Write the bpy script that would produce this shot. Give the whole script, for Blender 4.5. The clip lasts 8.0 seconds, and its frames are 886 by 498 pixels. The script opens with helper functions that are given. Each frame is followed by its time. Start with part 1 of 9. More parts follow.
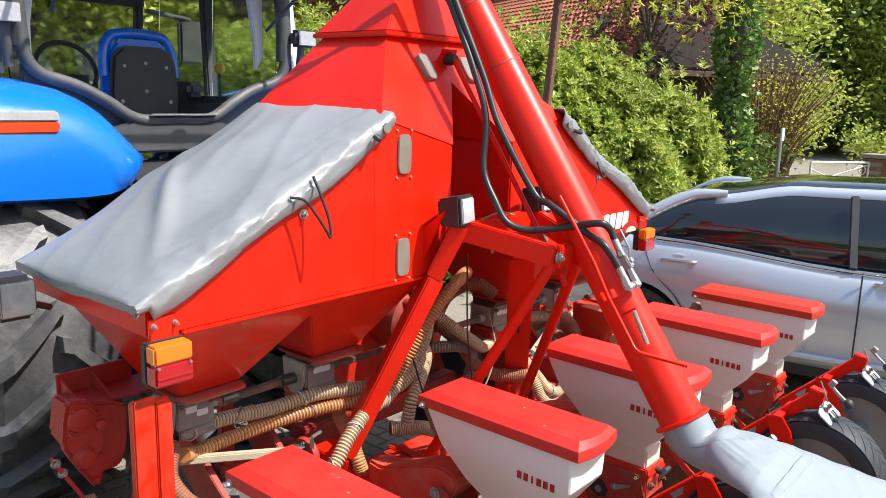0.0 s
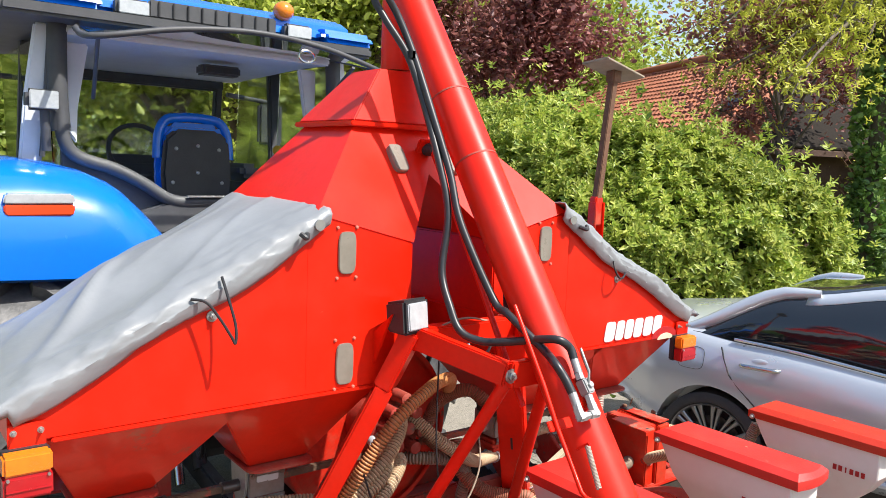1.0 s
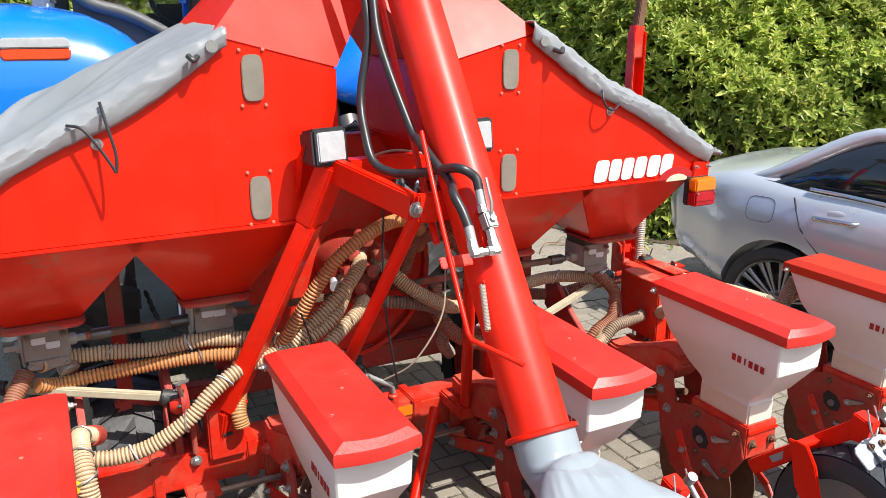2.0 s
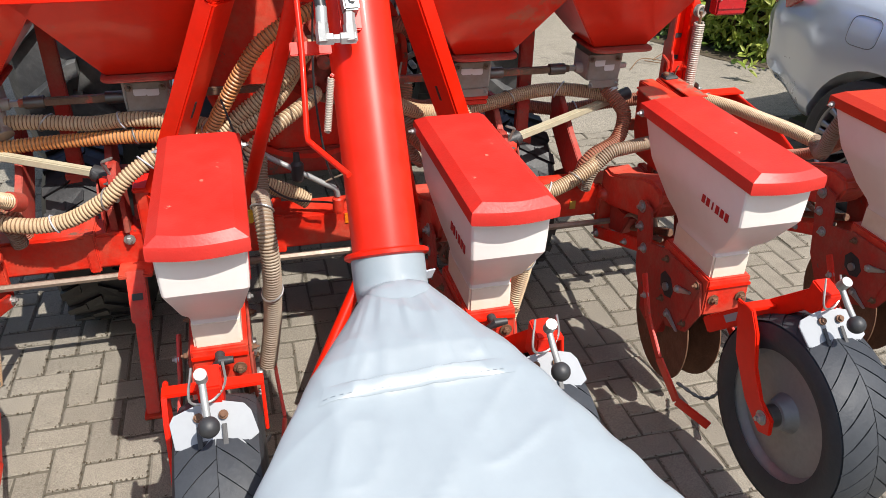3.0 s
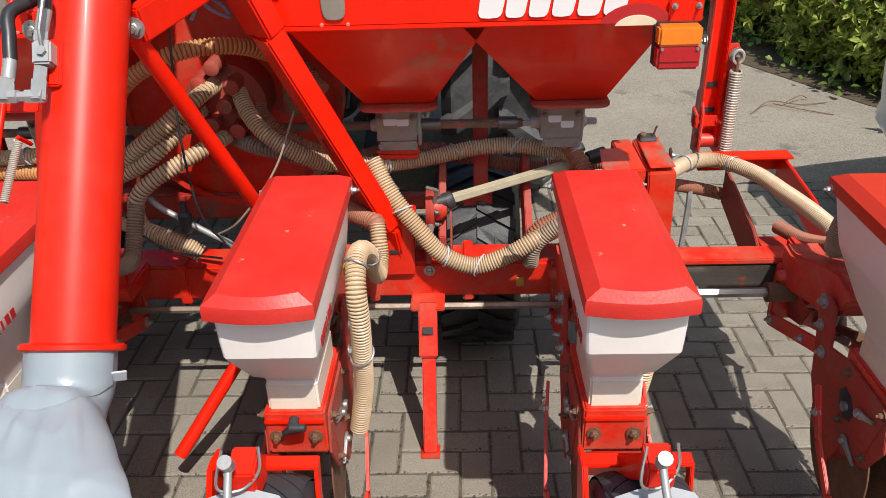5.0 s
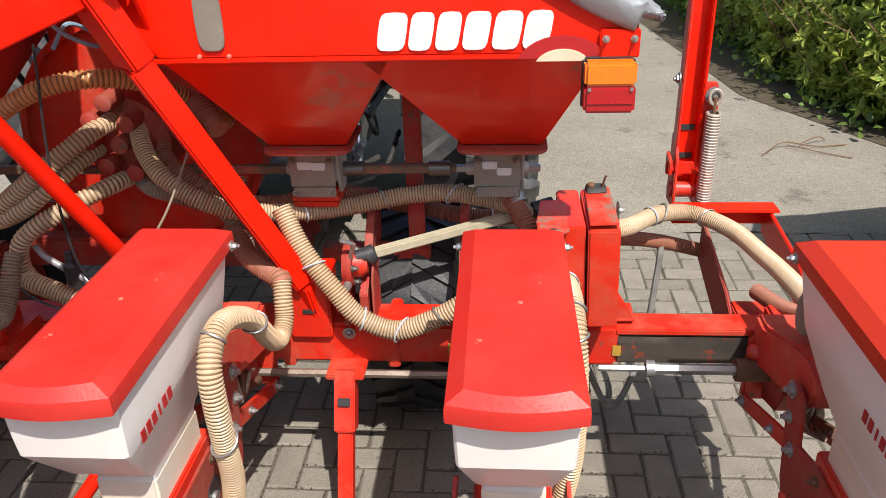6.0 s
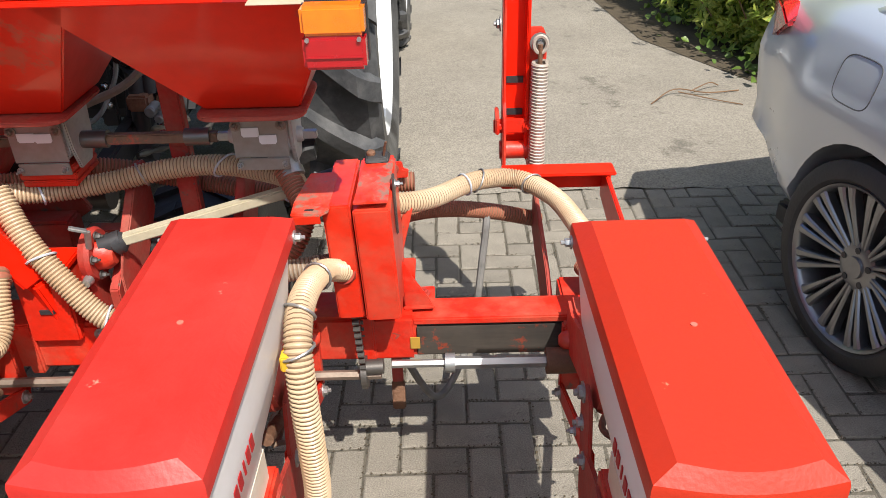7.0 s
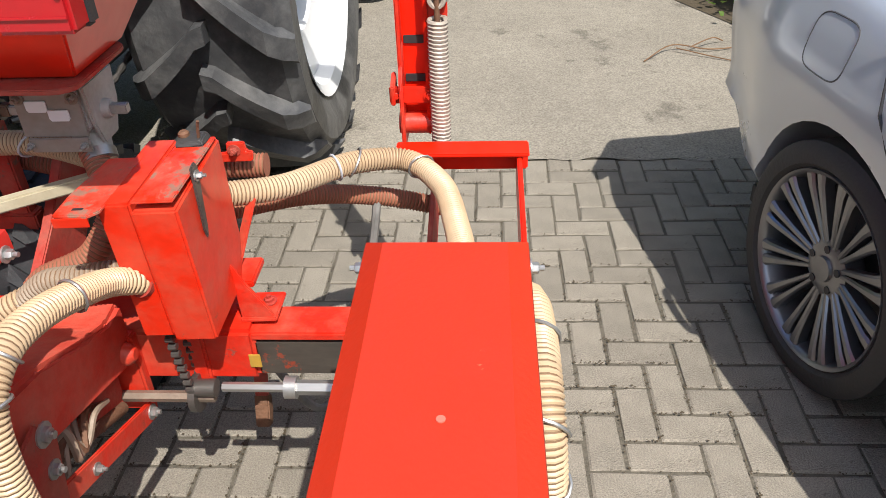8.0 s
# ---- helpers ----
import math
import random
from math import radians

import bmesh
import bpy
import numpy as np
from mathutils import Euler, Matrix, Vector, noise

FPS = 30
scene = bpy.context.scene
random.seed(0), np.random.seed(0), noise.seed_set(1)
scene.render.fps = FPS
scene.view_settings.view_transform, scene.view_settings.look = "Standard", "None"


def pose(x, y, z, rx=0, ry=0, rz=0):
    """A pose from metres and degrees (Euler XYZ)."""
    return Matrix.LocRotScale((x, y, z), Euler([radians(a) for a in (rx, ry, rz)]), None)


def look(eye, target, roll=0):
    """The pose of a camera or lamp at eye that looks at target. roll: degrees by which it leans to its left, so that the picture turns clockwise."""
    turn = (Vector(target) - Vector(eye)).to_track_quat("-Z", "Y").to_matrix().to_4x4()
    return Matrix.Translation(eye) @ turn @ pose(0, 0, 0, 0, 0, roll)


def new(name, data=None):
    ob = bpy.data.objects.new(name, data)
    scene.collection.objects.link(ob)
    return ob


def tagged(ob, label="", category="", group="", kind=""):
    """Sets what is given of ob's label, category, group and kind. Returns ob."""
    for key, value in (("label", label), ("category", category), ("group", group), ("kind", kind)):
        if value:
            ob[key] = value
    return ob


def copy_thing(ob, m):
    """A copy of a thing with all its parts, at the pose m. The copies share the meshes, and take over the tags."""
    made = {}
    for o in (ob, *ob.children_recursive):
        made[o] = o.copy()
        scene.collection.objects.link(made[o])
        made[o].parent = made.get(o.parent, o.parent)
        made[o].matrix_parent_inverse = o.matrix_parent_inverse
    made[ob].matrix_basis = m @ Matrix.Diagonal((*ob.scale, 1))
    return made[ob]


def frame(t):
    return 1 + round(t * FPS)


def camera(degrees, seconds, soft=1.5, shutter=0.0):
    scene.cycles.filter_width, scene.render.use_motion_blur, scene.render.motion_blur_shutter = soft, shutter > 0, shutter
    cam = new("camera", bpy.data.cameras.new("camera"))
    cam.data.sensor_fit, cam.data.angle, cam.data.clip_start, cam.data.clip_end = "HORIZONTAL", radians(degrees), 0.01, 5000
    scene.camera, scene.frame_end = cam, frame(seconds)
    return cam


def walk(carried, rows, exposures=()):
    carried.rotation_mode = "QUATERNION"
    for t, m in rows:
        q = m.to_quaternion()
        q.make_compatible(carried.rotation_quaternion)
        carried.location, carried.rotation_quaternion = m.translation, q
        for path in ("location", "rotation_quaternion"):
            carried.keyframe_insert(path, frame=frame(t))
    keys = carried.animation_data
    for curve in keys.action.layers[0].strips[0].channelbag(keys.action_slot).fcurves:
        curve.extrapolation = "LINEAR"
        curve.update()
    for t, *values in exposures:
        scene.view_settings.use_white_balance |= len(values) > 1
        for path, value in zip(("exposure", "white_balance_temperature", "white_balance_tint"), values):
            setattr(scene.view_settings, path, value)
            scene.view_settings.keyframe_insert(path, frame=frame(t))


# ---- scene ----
cam = camera(59.3, 8.0, soft=0.7)
PATH = [
    (0, (-2.302, -1.805, 1.999), (-0.814, -0.525, 1.613), 1.5),
    (0.5, (-2.007, -1.995, 2.073), (-0.679, -0.526, 1.795), 0.7),
    (1, (-1.656, -2.06, 2.087), (-0.429, -0.496, 1.871), 2.2),
    (1.5, (-1.299, -2.171, 2.028), (-0.197, -0.528, 1.737), 1.1),
    (2, (-0.965, -2.271, 1.959), (-0.093, -0.562, 1.398), -0.1),
    (2.2, (-0.827, -2.263, 1.917), (0.029, -0.591, 1.231), 0.7),
    (3.3, (-0.03, -2.351, 1.853), (0.235, -0.668, 0.806), -0.7),
    (3.5, (0.09, -2.378, 1.85), (0.28, -0.688, 0.797), -1.9),
    (4, (0.366, -2.285, 1.804), (0.531, -0.593, 0.75), -1.9),
    (4.5, (0.612, -2.128, 1.824), (0.687, -0.428, 0.774), -0.6),
    (4.7, (0.675, -2.081, 1.825), (0.693, -0.36, 0.806), -1.2),
    (5.8, (1.042, -1.823, 1.781), (0.884, -0.036, 0.897), -2.0),
    (6, (1.091, -1.714, 1.75), (0.94, 0.072, 0.862), -1.9),
    (6.5, (1.258, -1.47, 1.724), (1.193, 0.31, 0.814), -1.6),
    (7, (1.507, -1.382, 1.662), (1.488, 0.346, 0.656), -1.7),
    (7.5, (1.748, -1.274, 1.619), (1.738, 0.407, 0.536), -1.8),
    (8, (1.895, -1.025, 1.568), (1.778, 0.634, 0.457), -2.4),
]
walk(cam, [(t, look(eye, target, roll)) for t, eye, target, roll in PATH], exposures=[(0, 0.74), (1.5, 0.78), (2, 0.72), (3.5, 0.38), (4, 0.24), (4.6, 0.18), (5.8, 0.40), (6.5, 0.50), (7, 0.56), (8, 0.52)])

# ---- light ----
SUN_TO = Vector((0.31, -0.60, 1.0)).normalized()
sun_data = bpy.data.lights.new("sun", "SUN")
sun_data.energy, sun_data.angle, sun_data.color = 4.5, radians(0.55), (1.0, 0.955, 0.89)
sun_ob = new("sun", sun_data)
sun_ob.matrix_world = look(SUN_TO * 30, (0, 0, 0))
world = bpy.data.worlds.new("sky")
scene.world = world
world.use_nodes = True
sky = world.node_tree.nodes.new("ShaderNodeTexSky")
sky.sky_type, sky.sun_disc = "NISHITA", False
sky.sun_elevation, sky.sun_rotation = radians(56), radians(152.7)
sky.air_density, sky.dust_density, sky.ozone_density = 1.2, 2.0, 1.0
world.node_tree.links.new(sky.outputs[0], world.node_tree.nodes["Background"].inputs[0])
world.node_tree.nodes["Background"].inputs[1].default_value = 0.13
scene.view_settings.exposure = 0.42


# ---- materials ----
def mat(name, col, col2=None, scale=8.0, rough=0.5, metal=0.0, bump=0.0, bscale=None, mix=0.5, rvar=0.12, coat=0.0, fine=0.0,
        trans=0.0, emit=0.0, island=0.0, obj=0.0, detail=6.0, stretch=None, spec=0.5, wear=0.0, wear_col=(0.12, 0.05, 0.03), wear_scale=6.0,
        dust=0.0, dust_col=(0.30, 0.17, 0.11), dust_scale=4.0, speck=0.0, speck_scale=260.0):
    m = bpy.data.materials.new(name)
    m.use_nodes = True
    nt = m.node_tree
    nd, ln = nt.nodes, nt.links
    p = nd["Principled BSDF"]
    tc = nd.new("ShaderNodeTexCoord")
    vec = tc.outputs["Object"]
    if stretch:
        mp = nd.new("ShaderNodeMapping")
        mp.inputs["Scale"].default_value = stretch
        ln.new(vec, mp.inputs[0])
        vec = mp.outputs[0]
    n1 = nd.new("ShaderNodeTexNoise")
    n1.inputs["Scale"].default_value, n1.inputs["Detail"].default_value, n1.inputs["Roughness"].default_value = scale, detail, 0.62
    ln.new(vec, n1.inputs["Vector"])
    ramp = nd.new("ShaderNodeMapRange")
    ramp.inputs["From Min"].default_value, ramp.inputs["From Max"].default_value = 0.5 - 0.32 * (1.2 - mix), 0.5 + 0.32 * (1.6 - mix)
    ln.new(n1.outputs[0], ramp.inputs[0])
    mx = nd.new("ShaderNodeMix")
    mx.data_type = "RGBA"
    mx.inputs["A"].default_value = (*col, 1)
    mx.inputs["B"].default_value = (*(col2 or [c * 0.8 for c in col]), 1)
    ln.new(ramp.outputs[0], mx.inputs["Factor"])
    out = mx.outputs["Result"]
    if wear:
        nw = nd.new("ShaderNodeTexNoise")
        nw.inputs["Scale"].default_value, nw.inputs["Detail"].default_value, nw.inputs["Roughness"].default_value = wear_scale, 12.0, 0.72
        ln.new(tc.outputs["Object"], nw.inputs["Vector"])
        rw = nd.new("ShaderNodeMapRange")
        rw.inputs["From Min"].default_value, rw.inputs["From Max"].default_value = 0.70 - wear, 0.73 - wear * 0.9
        ln.new(nw.outputs[0], rw.inputs[0])
        mw = nd.new("ShaderNodeMix")
        mw.data_type = "RGBA"
        mw.inputs["B"].default_value = (*wear_col, 1)
        ln.new(rw.outputs[0], mw.inputs["Factor"])
        ln.new(out, mw.inputs["A"])
        out = mw.outputs["Result"]
    if dust:
        ndu = nd.new("ShaderNodeTexNoise")
        ndu.inputs["Scale"].default_value, ndu.inputs["Detail"].default_value, ndu.inputs["Roughness"].default_value = dust_scale, 9.0, 0.66
        ln.new(tc.outputs["Object"], ndu.inputs["Vector"])
        rd = nd.new("ShaderNodeMapRange")
        rd.inputs["From Min"].default_value, rd.inputs["From Max"].default_value, rd.inputs["To Max"].default_value = 0.44, 0.72, dust
        ln.new(ndu.outputs[0], rd.inputs[0])
        md_ = nd.new("ShaderNodeMix")
        md_.data_type = "RGBA"
        md_.inputs["B"].default_value = (*dust_col, 1)
        ln.new(rd.outputs[0], md_.inputs["Factor"])
        ln.new(out, md_.inputs["A"])
        out = md_.outputs["Result"]
    if speck:
        nsp = nd.new("ShaderNodeTexNoise")
        nsp.inputs["Scale"].default_value, nsp.inputs["Detail"].default_value, nsp.inputs["Roughness"].default_value = speck_scale, 3.0, 0.8
        ln.new(tc.outputs["Object"], nsp.inputs["Vector"])
        rs = nd.new("ShaderNodeMapRange")
        rs.inputs["From Min"].default_value, rs.inputs["From Max"].default_value = 0.32, 0.68
        rs.inputs["To Min"].default_value, rs.inputs["To Max"].default_value = 1 - speck, 1 + speck
        ln.new(nsp.outputs[0], rs.inputs[0])
        hsp = nd.new("ShaderNodeHueSaturation")
        ln.new(rs.outputs[0], hsp.inputs["Value"])
        ln.new(out, hsp.inputs["Color"])
        out = hsp.outputs[0]
    if fine or island or obj:
        hs = nd.new("ShaderNodeHueSaturation")
        val = nd.new("ShaderNodeMath")
        val.operation = "ADD"
        val.inputs[1].default_value = 1.0
        amount = nd.new("ShaderNodeMath")
        amount.operation = "MULTIPLY_ADD"
        if island:
            g = nd.new("ShaderNodeNewGeometry")
            ln.new(g.outputs["Random Per Island"], amount.inputs[0])
            k = island
        elif obj:
            g = nd.new("ShaderNodeObjectInfo")
            ln.new(g.outputs["Random"], amount.inputs[0])
            k = obj
        else:
            n3 = nd.new("ShaderNodeTexNoise")
            n3.inputs["Scale"].default_value, n3.inputs["Detail"].default_value = scale * 9, 4
            ln.new(vec, n3.inputs["Vector"])
            ln.new(n3.outputs[0], amount.inputs[0])
            k = fine
        amount.inputs[1].default_value, amount.inputs[2].default_value = 2 * k, -k
        ln.new(amount.outputs[0], val.inputs[0])
        ln.new(val.outputs[0], hs.inputs["Value"])
        ln.new(out, hs.inputs["Color"])
        out = hs.outputs[0]
    ln.new(out, p.inputs["Base Color"])
    rr = nd.new("ShaderNodeMapRange")
    rr.inputs["To Min"].default_value, rr.inputs["To Max"].default_value = max(0.02, rough - rvar), min(1, rough + rvar)
    ln.new(n1.outputs[0], rr.inputs[0])
    ln.new(rr.outputs[0], p.inputs["Roughness"])
    p.inputs["Metallic"].default_value = metal
    p.inputs["Coat Weight"].default_value, p.inputs["Coat Roughness"].default_value = coat, 0.08
    p.inputs["Transmission Weight"].default_value = trans
    p.inputs["Specular IOR Level"].default_value = spec
    if emit:
        p.inputs["Emission Color"].default_value, p.inputs["Emission Strength"].default_value = (*col, 1), emit
    if bump:
        n2 = nd.new("ShaderNodeTexNoise")
        n2.inputs["Scale"].default_value, n2.inputs["Detail"].default_value = bscale or scale * 6, 5
        ln.new(vec, n2.inputs["Vector"])
        bp = nd.new("ShaderNodeBump")
        bp.inputs["Strength"].default_value, bp.inputs["Distance"].default_value = bump, 0.01
        ln.new(n2.outputs[0], bp.inputs["Height"])
        ln.new(bp.outputs[0], p.inputs["Normal"])
    return m


def leafy(name, col, col2, trans=0.35):
    """Leaf surface: diffuse with some light coming through, tone varied leaf by leaf."""
    m = bpy.data.materials.new(name)
    m.use_nodes = True
    nt = m.node_tree
    nd, ln = nt.nodes, nt.links
    p = nd["Principled BSDF"]
    g = nd.new("ShaderNodeNewGeometry")
    mx = nd.new("ShaderNodeMix")
    mx.data_type = "RGBA"
    mx.inputs["A"].default_value, mx.inputs["B"].default_value = (*col, 1), (*col2, 1)
    ln.new(g.outputs["Random Per Island"], mx.inputs["Factor"])
    tcn = nd.new("ShaderNodeTexCoord")
    n1 = nd.new("ShaderNodeTexNoise")
    n1.inputs["Scale"].default_value = 1.3
    ln.new(tcn.outputs["Object"], n1.inputs["Vector"])
    hs = nd.new("ShaderNodeHueSaturation")
    mr = nd.new("ShaderNodeMapRange")
    mr.inputs["From Min"].default_value, mr.inputs["From Max"].default_value = 0.3, 0.7
    mr.inputs["To Min"].default_value, mr.inputs["To Max"].default_value = 0.75, 1.25
    ln.new(n1.outputs[0], mr.inputs[0])
    ln.new(mr.outputs[0], hs.inputs["Value"])
    ln.new(mx.outputs["Result"], hs.inputs["Color"])
    ln.new(hs.outputs[0], p.inputs["Base Color"])
    p.inputs["Roughness"].default_value = 0.42
    tr = nd.new("ShaderNodeBsdfTranslucent")
    ln.new(hs.outputs[0], tr.inputs["Color"])
    ms = nd.new("ShaderNodeMixShader")
    ms.inputs[0].default_value = trans
    ln.new(p.outputs[0], ms.inputs[1])
    ln.new(tr.outputs[0], ms.inputs[2])
    ln.new(ms.outputs[0], nd["Material Output"].inputs["Surface"])
    return m


RED = mat("red_paint", (0.78, 0.013, 0.0015), (0.66, 0.013, 0.002), 5, 0.36, coat=0.05, spec=0.24, bump=0.06, bscale=9, fine=0.10, wear=0.022, wear_col=(0.45, 0.10, 0.06), wear_scale=16, dust=0.06)
RED_WORN = mat("worn_red_paint", (0.70, 0.016, 0.003), (0.46, 0.022, 0.008), 9, 0.45, bump=0.14, bscale=60, fine=0.14, mix=0.4, wear=0.085, wear_col=(0.15, 0.07, 0.05), wear_scale=9, dust=0.55, dust_col=(0.36, 0.15, 0.09), dust_scale=7)
# brown funnel patches paint the paving's reflection as well as dust
RED_FUNNEL = mat("dust_and_reflection_red_paint", (0.74, 0.020, 0.003), (0.56, 0.021, 0.007), 5, 0.34, coat=0.40, bump=0.05, bscale=12, fine=0.08, wear=0.085, wear_col=(0.46, 0.085, 0.045), wear_scale=2.6)
RED_CASE = mat("scratched_red_paint", (0.72, 0.020, 0.003), (0.50, 0.026, 0.008), 6, 0.38, coat=0.1, bump=0.08, bscale=30, fine=0.12, mix=0.5, wear=0.092, wear_col=(0.22, 0.075, 0.045), wear_scale=6, dust=0.4, dust_col=(0.40, 0.14, 0.08), dust_scale=9)
RED_ARM = mat("dust_caked_red_paint", (0.62, 0.030, 0.014), (0.46, 0.045, 0.025), 7, 0.6, bump=0.2, bscale=60, fine=0.16, mix=0.5, wear=0.05, wear_col=(0.22, 0.10, 0.07), wear_scale=10, dust=0.75, dust_col=(0.50, 0.17, 0.11), dust_scale=5)
RED_BOX = mat("faded_red_casting", (0.46, 0.020, 0.012), (0.34, 0.030, 0.018), 8, 0.55, bump=0.16, bscale=60, fine=0.14, mix=0.6, wear=0.05, wear_col=(0.20, 0.07, 0.045), wear_scale=12, dust=0.25, dust_col=(0.42, 0.10, 0.07), dust_scale=6)
AUGER_RED = mat("chalky_red_paint", (0.74, 0.014, 0.002), (0.62, 0.018, 0.005), 3, 0.40, coat=0.06, spec=0.30, bump=0.05, bscale=9, fine=0.10, mix=0.5, wear=0.018, wear_col=(0.40, 0.10, 0.06), wear_scale=18, dust=0.22, dust_col=(0.68, 0.10, 0.055), dust_scale=3, stretch=(1, 0.35, 0.35))
RED_TOP = mat("red_paint_rubbed_bare", (0.72, 0.022, 0.004), (0.50, 0.03, 0.010), 8, 0.42, bump=0.14, bscale=40, fine=0.15, wear=0.20, wear_col=(0.27, 0.14, 0.10), wear_scale=7, dust=0.6, dust_col=(0.38, 0.19, 0.13), dust_scale=6, stretch=(1.6, 0.6, 1))
RED_DIRTY = mat("dusty_red_paint", (0.40, 0.018, 0.010), (0.27, 0.065, 0.042), 9, 0.66, bump=0.2, bscale=70, fine=0.2, mix=0.75, wear=0.10, wear_col=(0.13, 0.075, 0.055), wear_scale=10, dust=0.5, dust_col=(0.30, 0.15, 0.10), dust_scale=6)
RED_LID_NEW = mat("orange_red_plastic_lid", (0.52, 0.028, 0.007), (0.46, 0.027, 0.008), 7, 0.44, bump=0.08, bscale=120, fine=0.06, wear=0.012, wear_col=(0.62, 0.16, 0.08), wear_scale=14)
LID_SCREW = mat("dusty_lid_screw", (0.58, 0.16, 0.11), (0.48, 0.13, 0.09), 30, 0.6)
RED_LID = mat("red_plastic_lid", (0.60, 0.022, 0.014), (0.50, 0.022, 0.016), 7, 0.46, bump=0.08, bscale=120, fine=0.08, wear=0.026, wear_col=(0.62, 0.20, 0.14), wear_scale=14, dust=0.16, dust_col=(0.60, 0.13, 0.10), dust_scale=3)
WHITE_PL = mat("white_plastic", (0.80, 0.77, 0.74), (0.70, 0.62, 0.56), 3, 0.42, bump=0.03, bscale=60, fine=0.03, mix=0.25)
NECK_PL = mat("yellowed_plastic", (0.76, 0.71, 0.62), (0.68, 0.56, 0.40), 6, 0.45, bump=0.03, bscale=50, fine=0.05, mix=0.4, dust=0.3, dust_col=(0.55, 0.40, 0.24), dust_scale=5)
HOSE = mat("cream_corrugated_hose", (0.58, 0.48, 0.33), (0.44, 0.24, 0.10), 3.2, 0.45, bump=0.1, fine=0.1, mix=0.30, dust=0.5, dust_col=(0.34, 0.25, 0.17), dust_scale=5)
# hose grooves take a darker brown than the ribs
GROOVE = mat("hose_groove_brown", (0.21, 0.125, 0.065), (0.13, 0.075, 0.04), 7, 0.7)
HOSE_AMBER = mat("amber_corrugated_hose", (0.60, 0.27, 0.085), (0.42, 0.14, 0.045), 4, 0.40, bump=0.1, fine=0.12, dust=0.35, dust_col=(0.52, 0.40, 0.25), dust_scale=3)
HOSE_RED = mat("reddish_corrugated_hose", (0.38, 0.14, 0.08), (0.24, 0.08, 0.05), 7, 0.6, bump=0.1, fine=0.15)
HOSE_GREY = mat("weathered_hose", (0.33, 0.27, 0.20), (0.20, 0.13, 0.09), 7, 0.6, bump=0.1, fine=0.15)
DRIVE_RUBBER = mat("black_lugged_rubber", (0.010, 0.011, 0.013), (0.022, 0.023, 0.025), 7, 0.5, bump=0.15, bscale=60, fine=0.2)
RUBBER = mat("black_rubber", (0.028, 0.028, 0.030), (0.05, 0.047, 0.043), 14, 0.62, bump=0.15, bscale=90, fine=0.2)
TYRE = mat("dusty_tyre_rubber", (0.032, 0.034, 0.038), (0.10, 0.100, 0.100), 4, 0.46, bump=0.25, bscale=40, fine=0.25, dust=0.6, dust_col=(0.23, 0.225, 0.215), dust_scale=5)
PRESS_TYRE = mat("press_wheel_rubber", (0.030, 0.034, 0.041), (0.044, 0.048, 0.055), 9, 0.55, bump=0.12, bscale=80, fine=0.2, spec=0.35, dust=0.25, dust_col=(0.07, 0.068, 0.064), dust_scale=3)
CABLE_GREY = mat("grey_cable_sheath", (0.25, 0.245, 0.23), (0.10, 0.095, 0.09), 20, 0.55)
CABLE = mat("black_cable_sheath", (0.018, 0.018, 0.020), (0.03, 0.03, 0.032), 20, 0.4)
STEEL = mat("galvanised_steel", (0.46, 0.46, 0.45), (0.30, 0.29, 0.27), 14, 0.42, metal=0.75, bump=0.06, fine=0.12)
STEEL_DARK = mat("dark_worn_steel", (0.10, 0.095, 0.09), (0.22, 0.20, 0.18), 10, 0.4, metal=0.7, bump=0.08, fine=0.2, stretch=(0.2, 1, 1))
SPRING = mat("dusty_spring_steel", (0.46, 0.41, 0.35), (0.34, 0.28, 0.22), 14, 0.5, metal=0.15, fine=0.1)
CHROME = mat("bright_steel", (0.72, 0.72, 0.71), (0.5, 0.48, 0.46), 12, 0.2, metal=1.0)
RUST = mat("rusty_steel", (0.20, 0.10, 0.055), (0.10, 0.05, 0.03), 18, 0.75, metal=0.2, bump=0.3, fine=0.25)
RUST_BLOCK = mat("rust_brown_casting", (0.34, 0.17, 0.10), (0.22, 0.10, 0.06), 16, 0.8, bump=0.3, fine=0.25)
FITTING = mat("zinc_hose_fitting", (0.36, 0.365, 0.36), (0.27, 0.27, 0.26), 20, 0.42, metal=0.25, fine=0.08)
ROD_STEEL = mat("brushed_drive_rod_steel", (0.42, 0.42, 0.41), (0.26, 0.25, 0.24), 14, 0.34, metal=0.7, fine=0.12, stretch=(0.2, 1, 1))
RUST_ROD = mat("tarnished_steel", (0.30, 0.24, 0.19), (0.17, 0.12, 0.09), 12, 0.5, metal=0.4, bump=0.1, fine=0.2)
YELLOW_BAR = mat("faded_cream_guard", (0.50, 0.46, 0.33), (0.34, 0.28, 0.18), 9, 0.6, bump=0.08, fine=0.15)
FADED_YELLOW = mat("faded_yellow_sticker", (0.50, 0.30, 0.04), (0.36, 0.20, 0.04), 30, 0.6)
YELLOW = mat("yellow_plastic", (0.75, 0.46, 0.03), rough=0.5)
GREY_PLATE = mat("light_grey_plate", (0.35, 0.365, 0.385), (0.29, 0.303, 0.32), 6, 0.72, spec=0.3, fine=0.06)
STICKER = mat("white_sticker", (0.50, 0.52, 0.56), (0.43, 0.45, 0.49), 10, 0.5)
TARP = mat("silver_grey_tarpaulin", (0.275, 0.288, 0.30), (0.19, 0.20, 0.21), 2.4, 0.40, bump=0.10, bscale=26, fine=0.06, mix=0.5)
CANVAS = mat("silver_canvas", (0.285, 0.325, 0.352), (0.235, 0.270, 0.296), 3, 0.36, bump=0.12, bscale=14, fine=0.05, mix=0.5, wear=0.012, wear_col=(0.20, 0.17, 0.11), wear_scale=5)
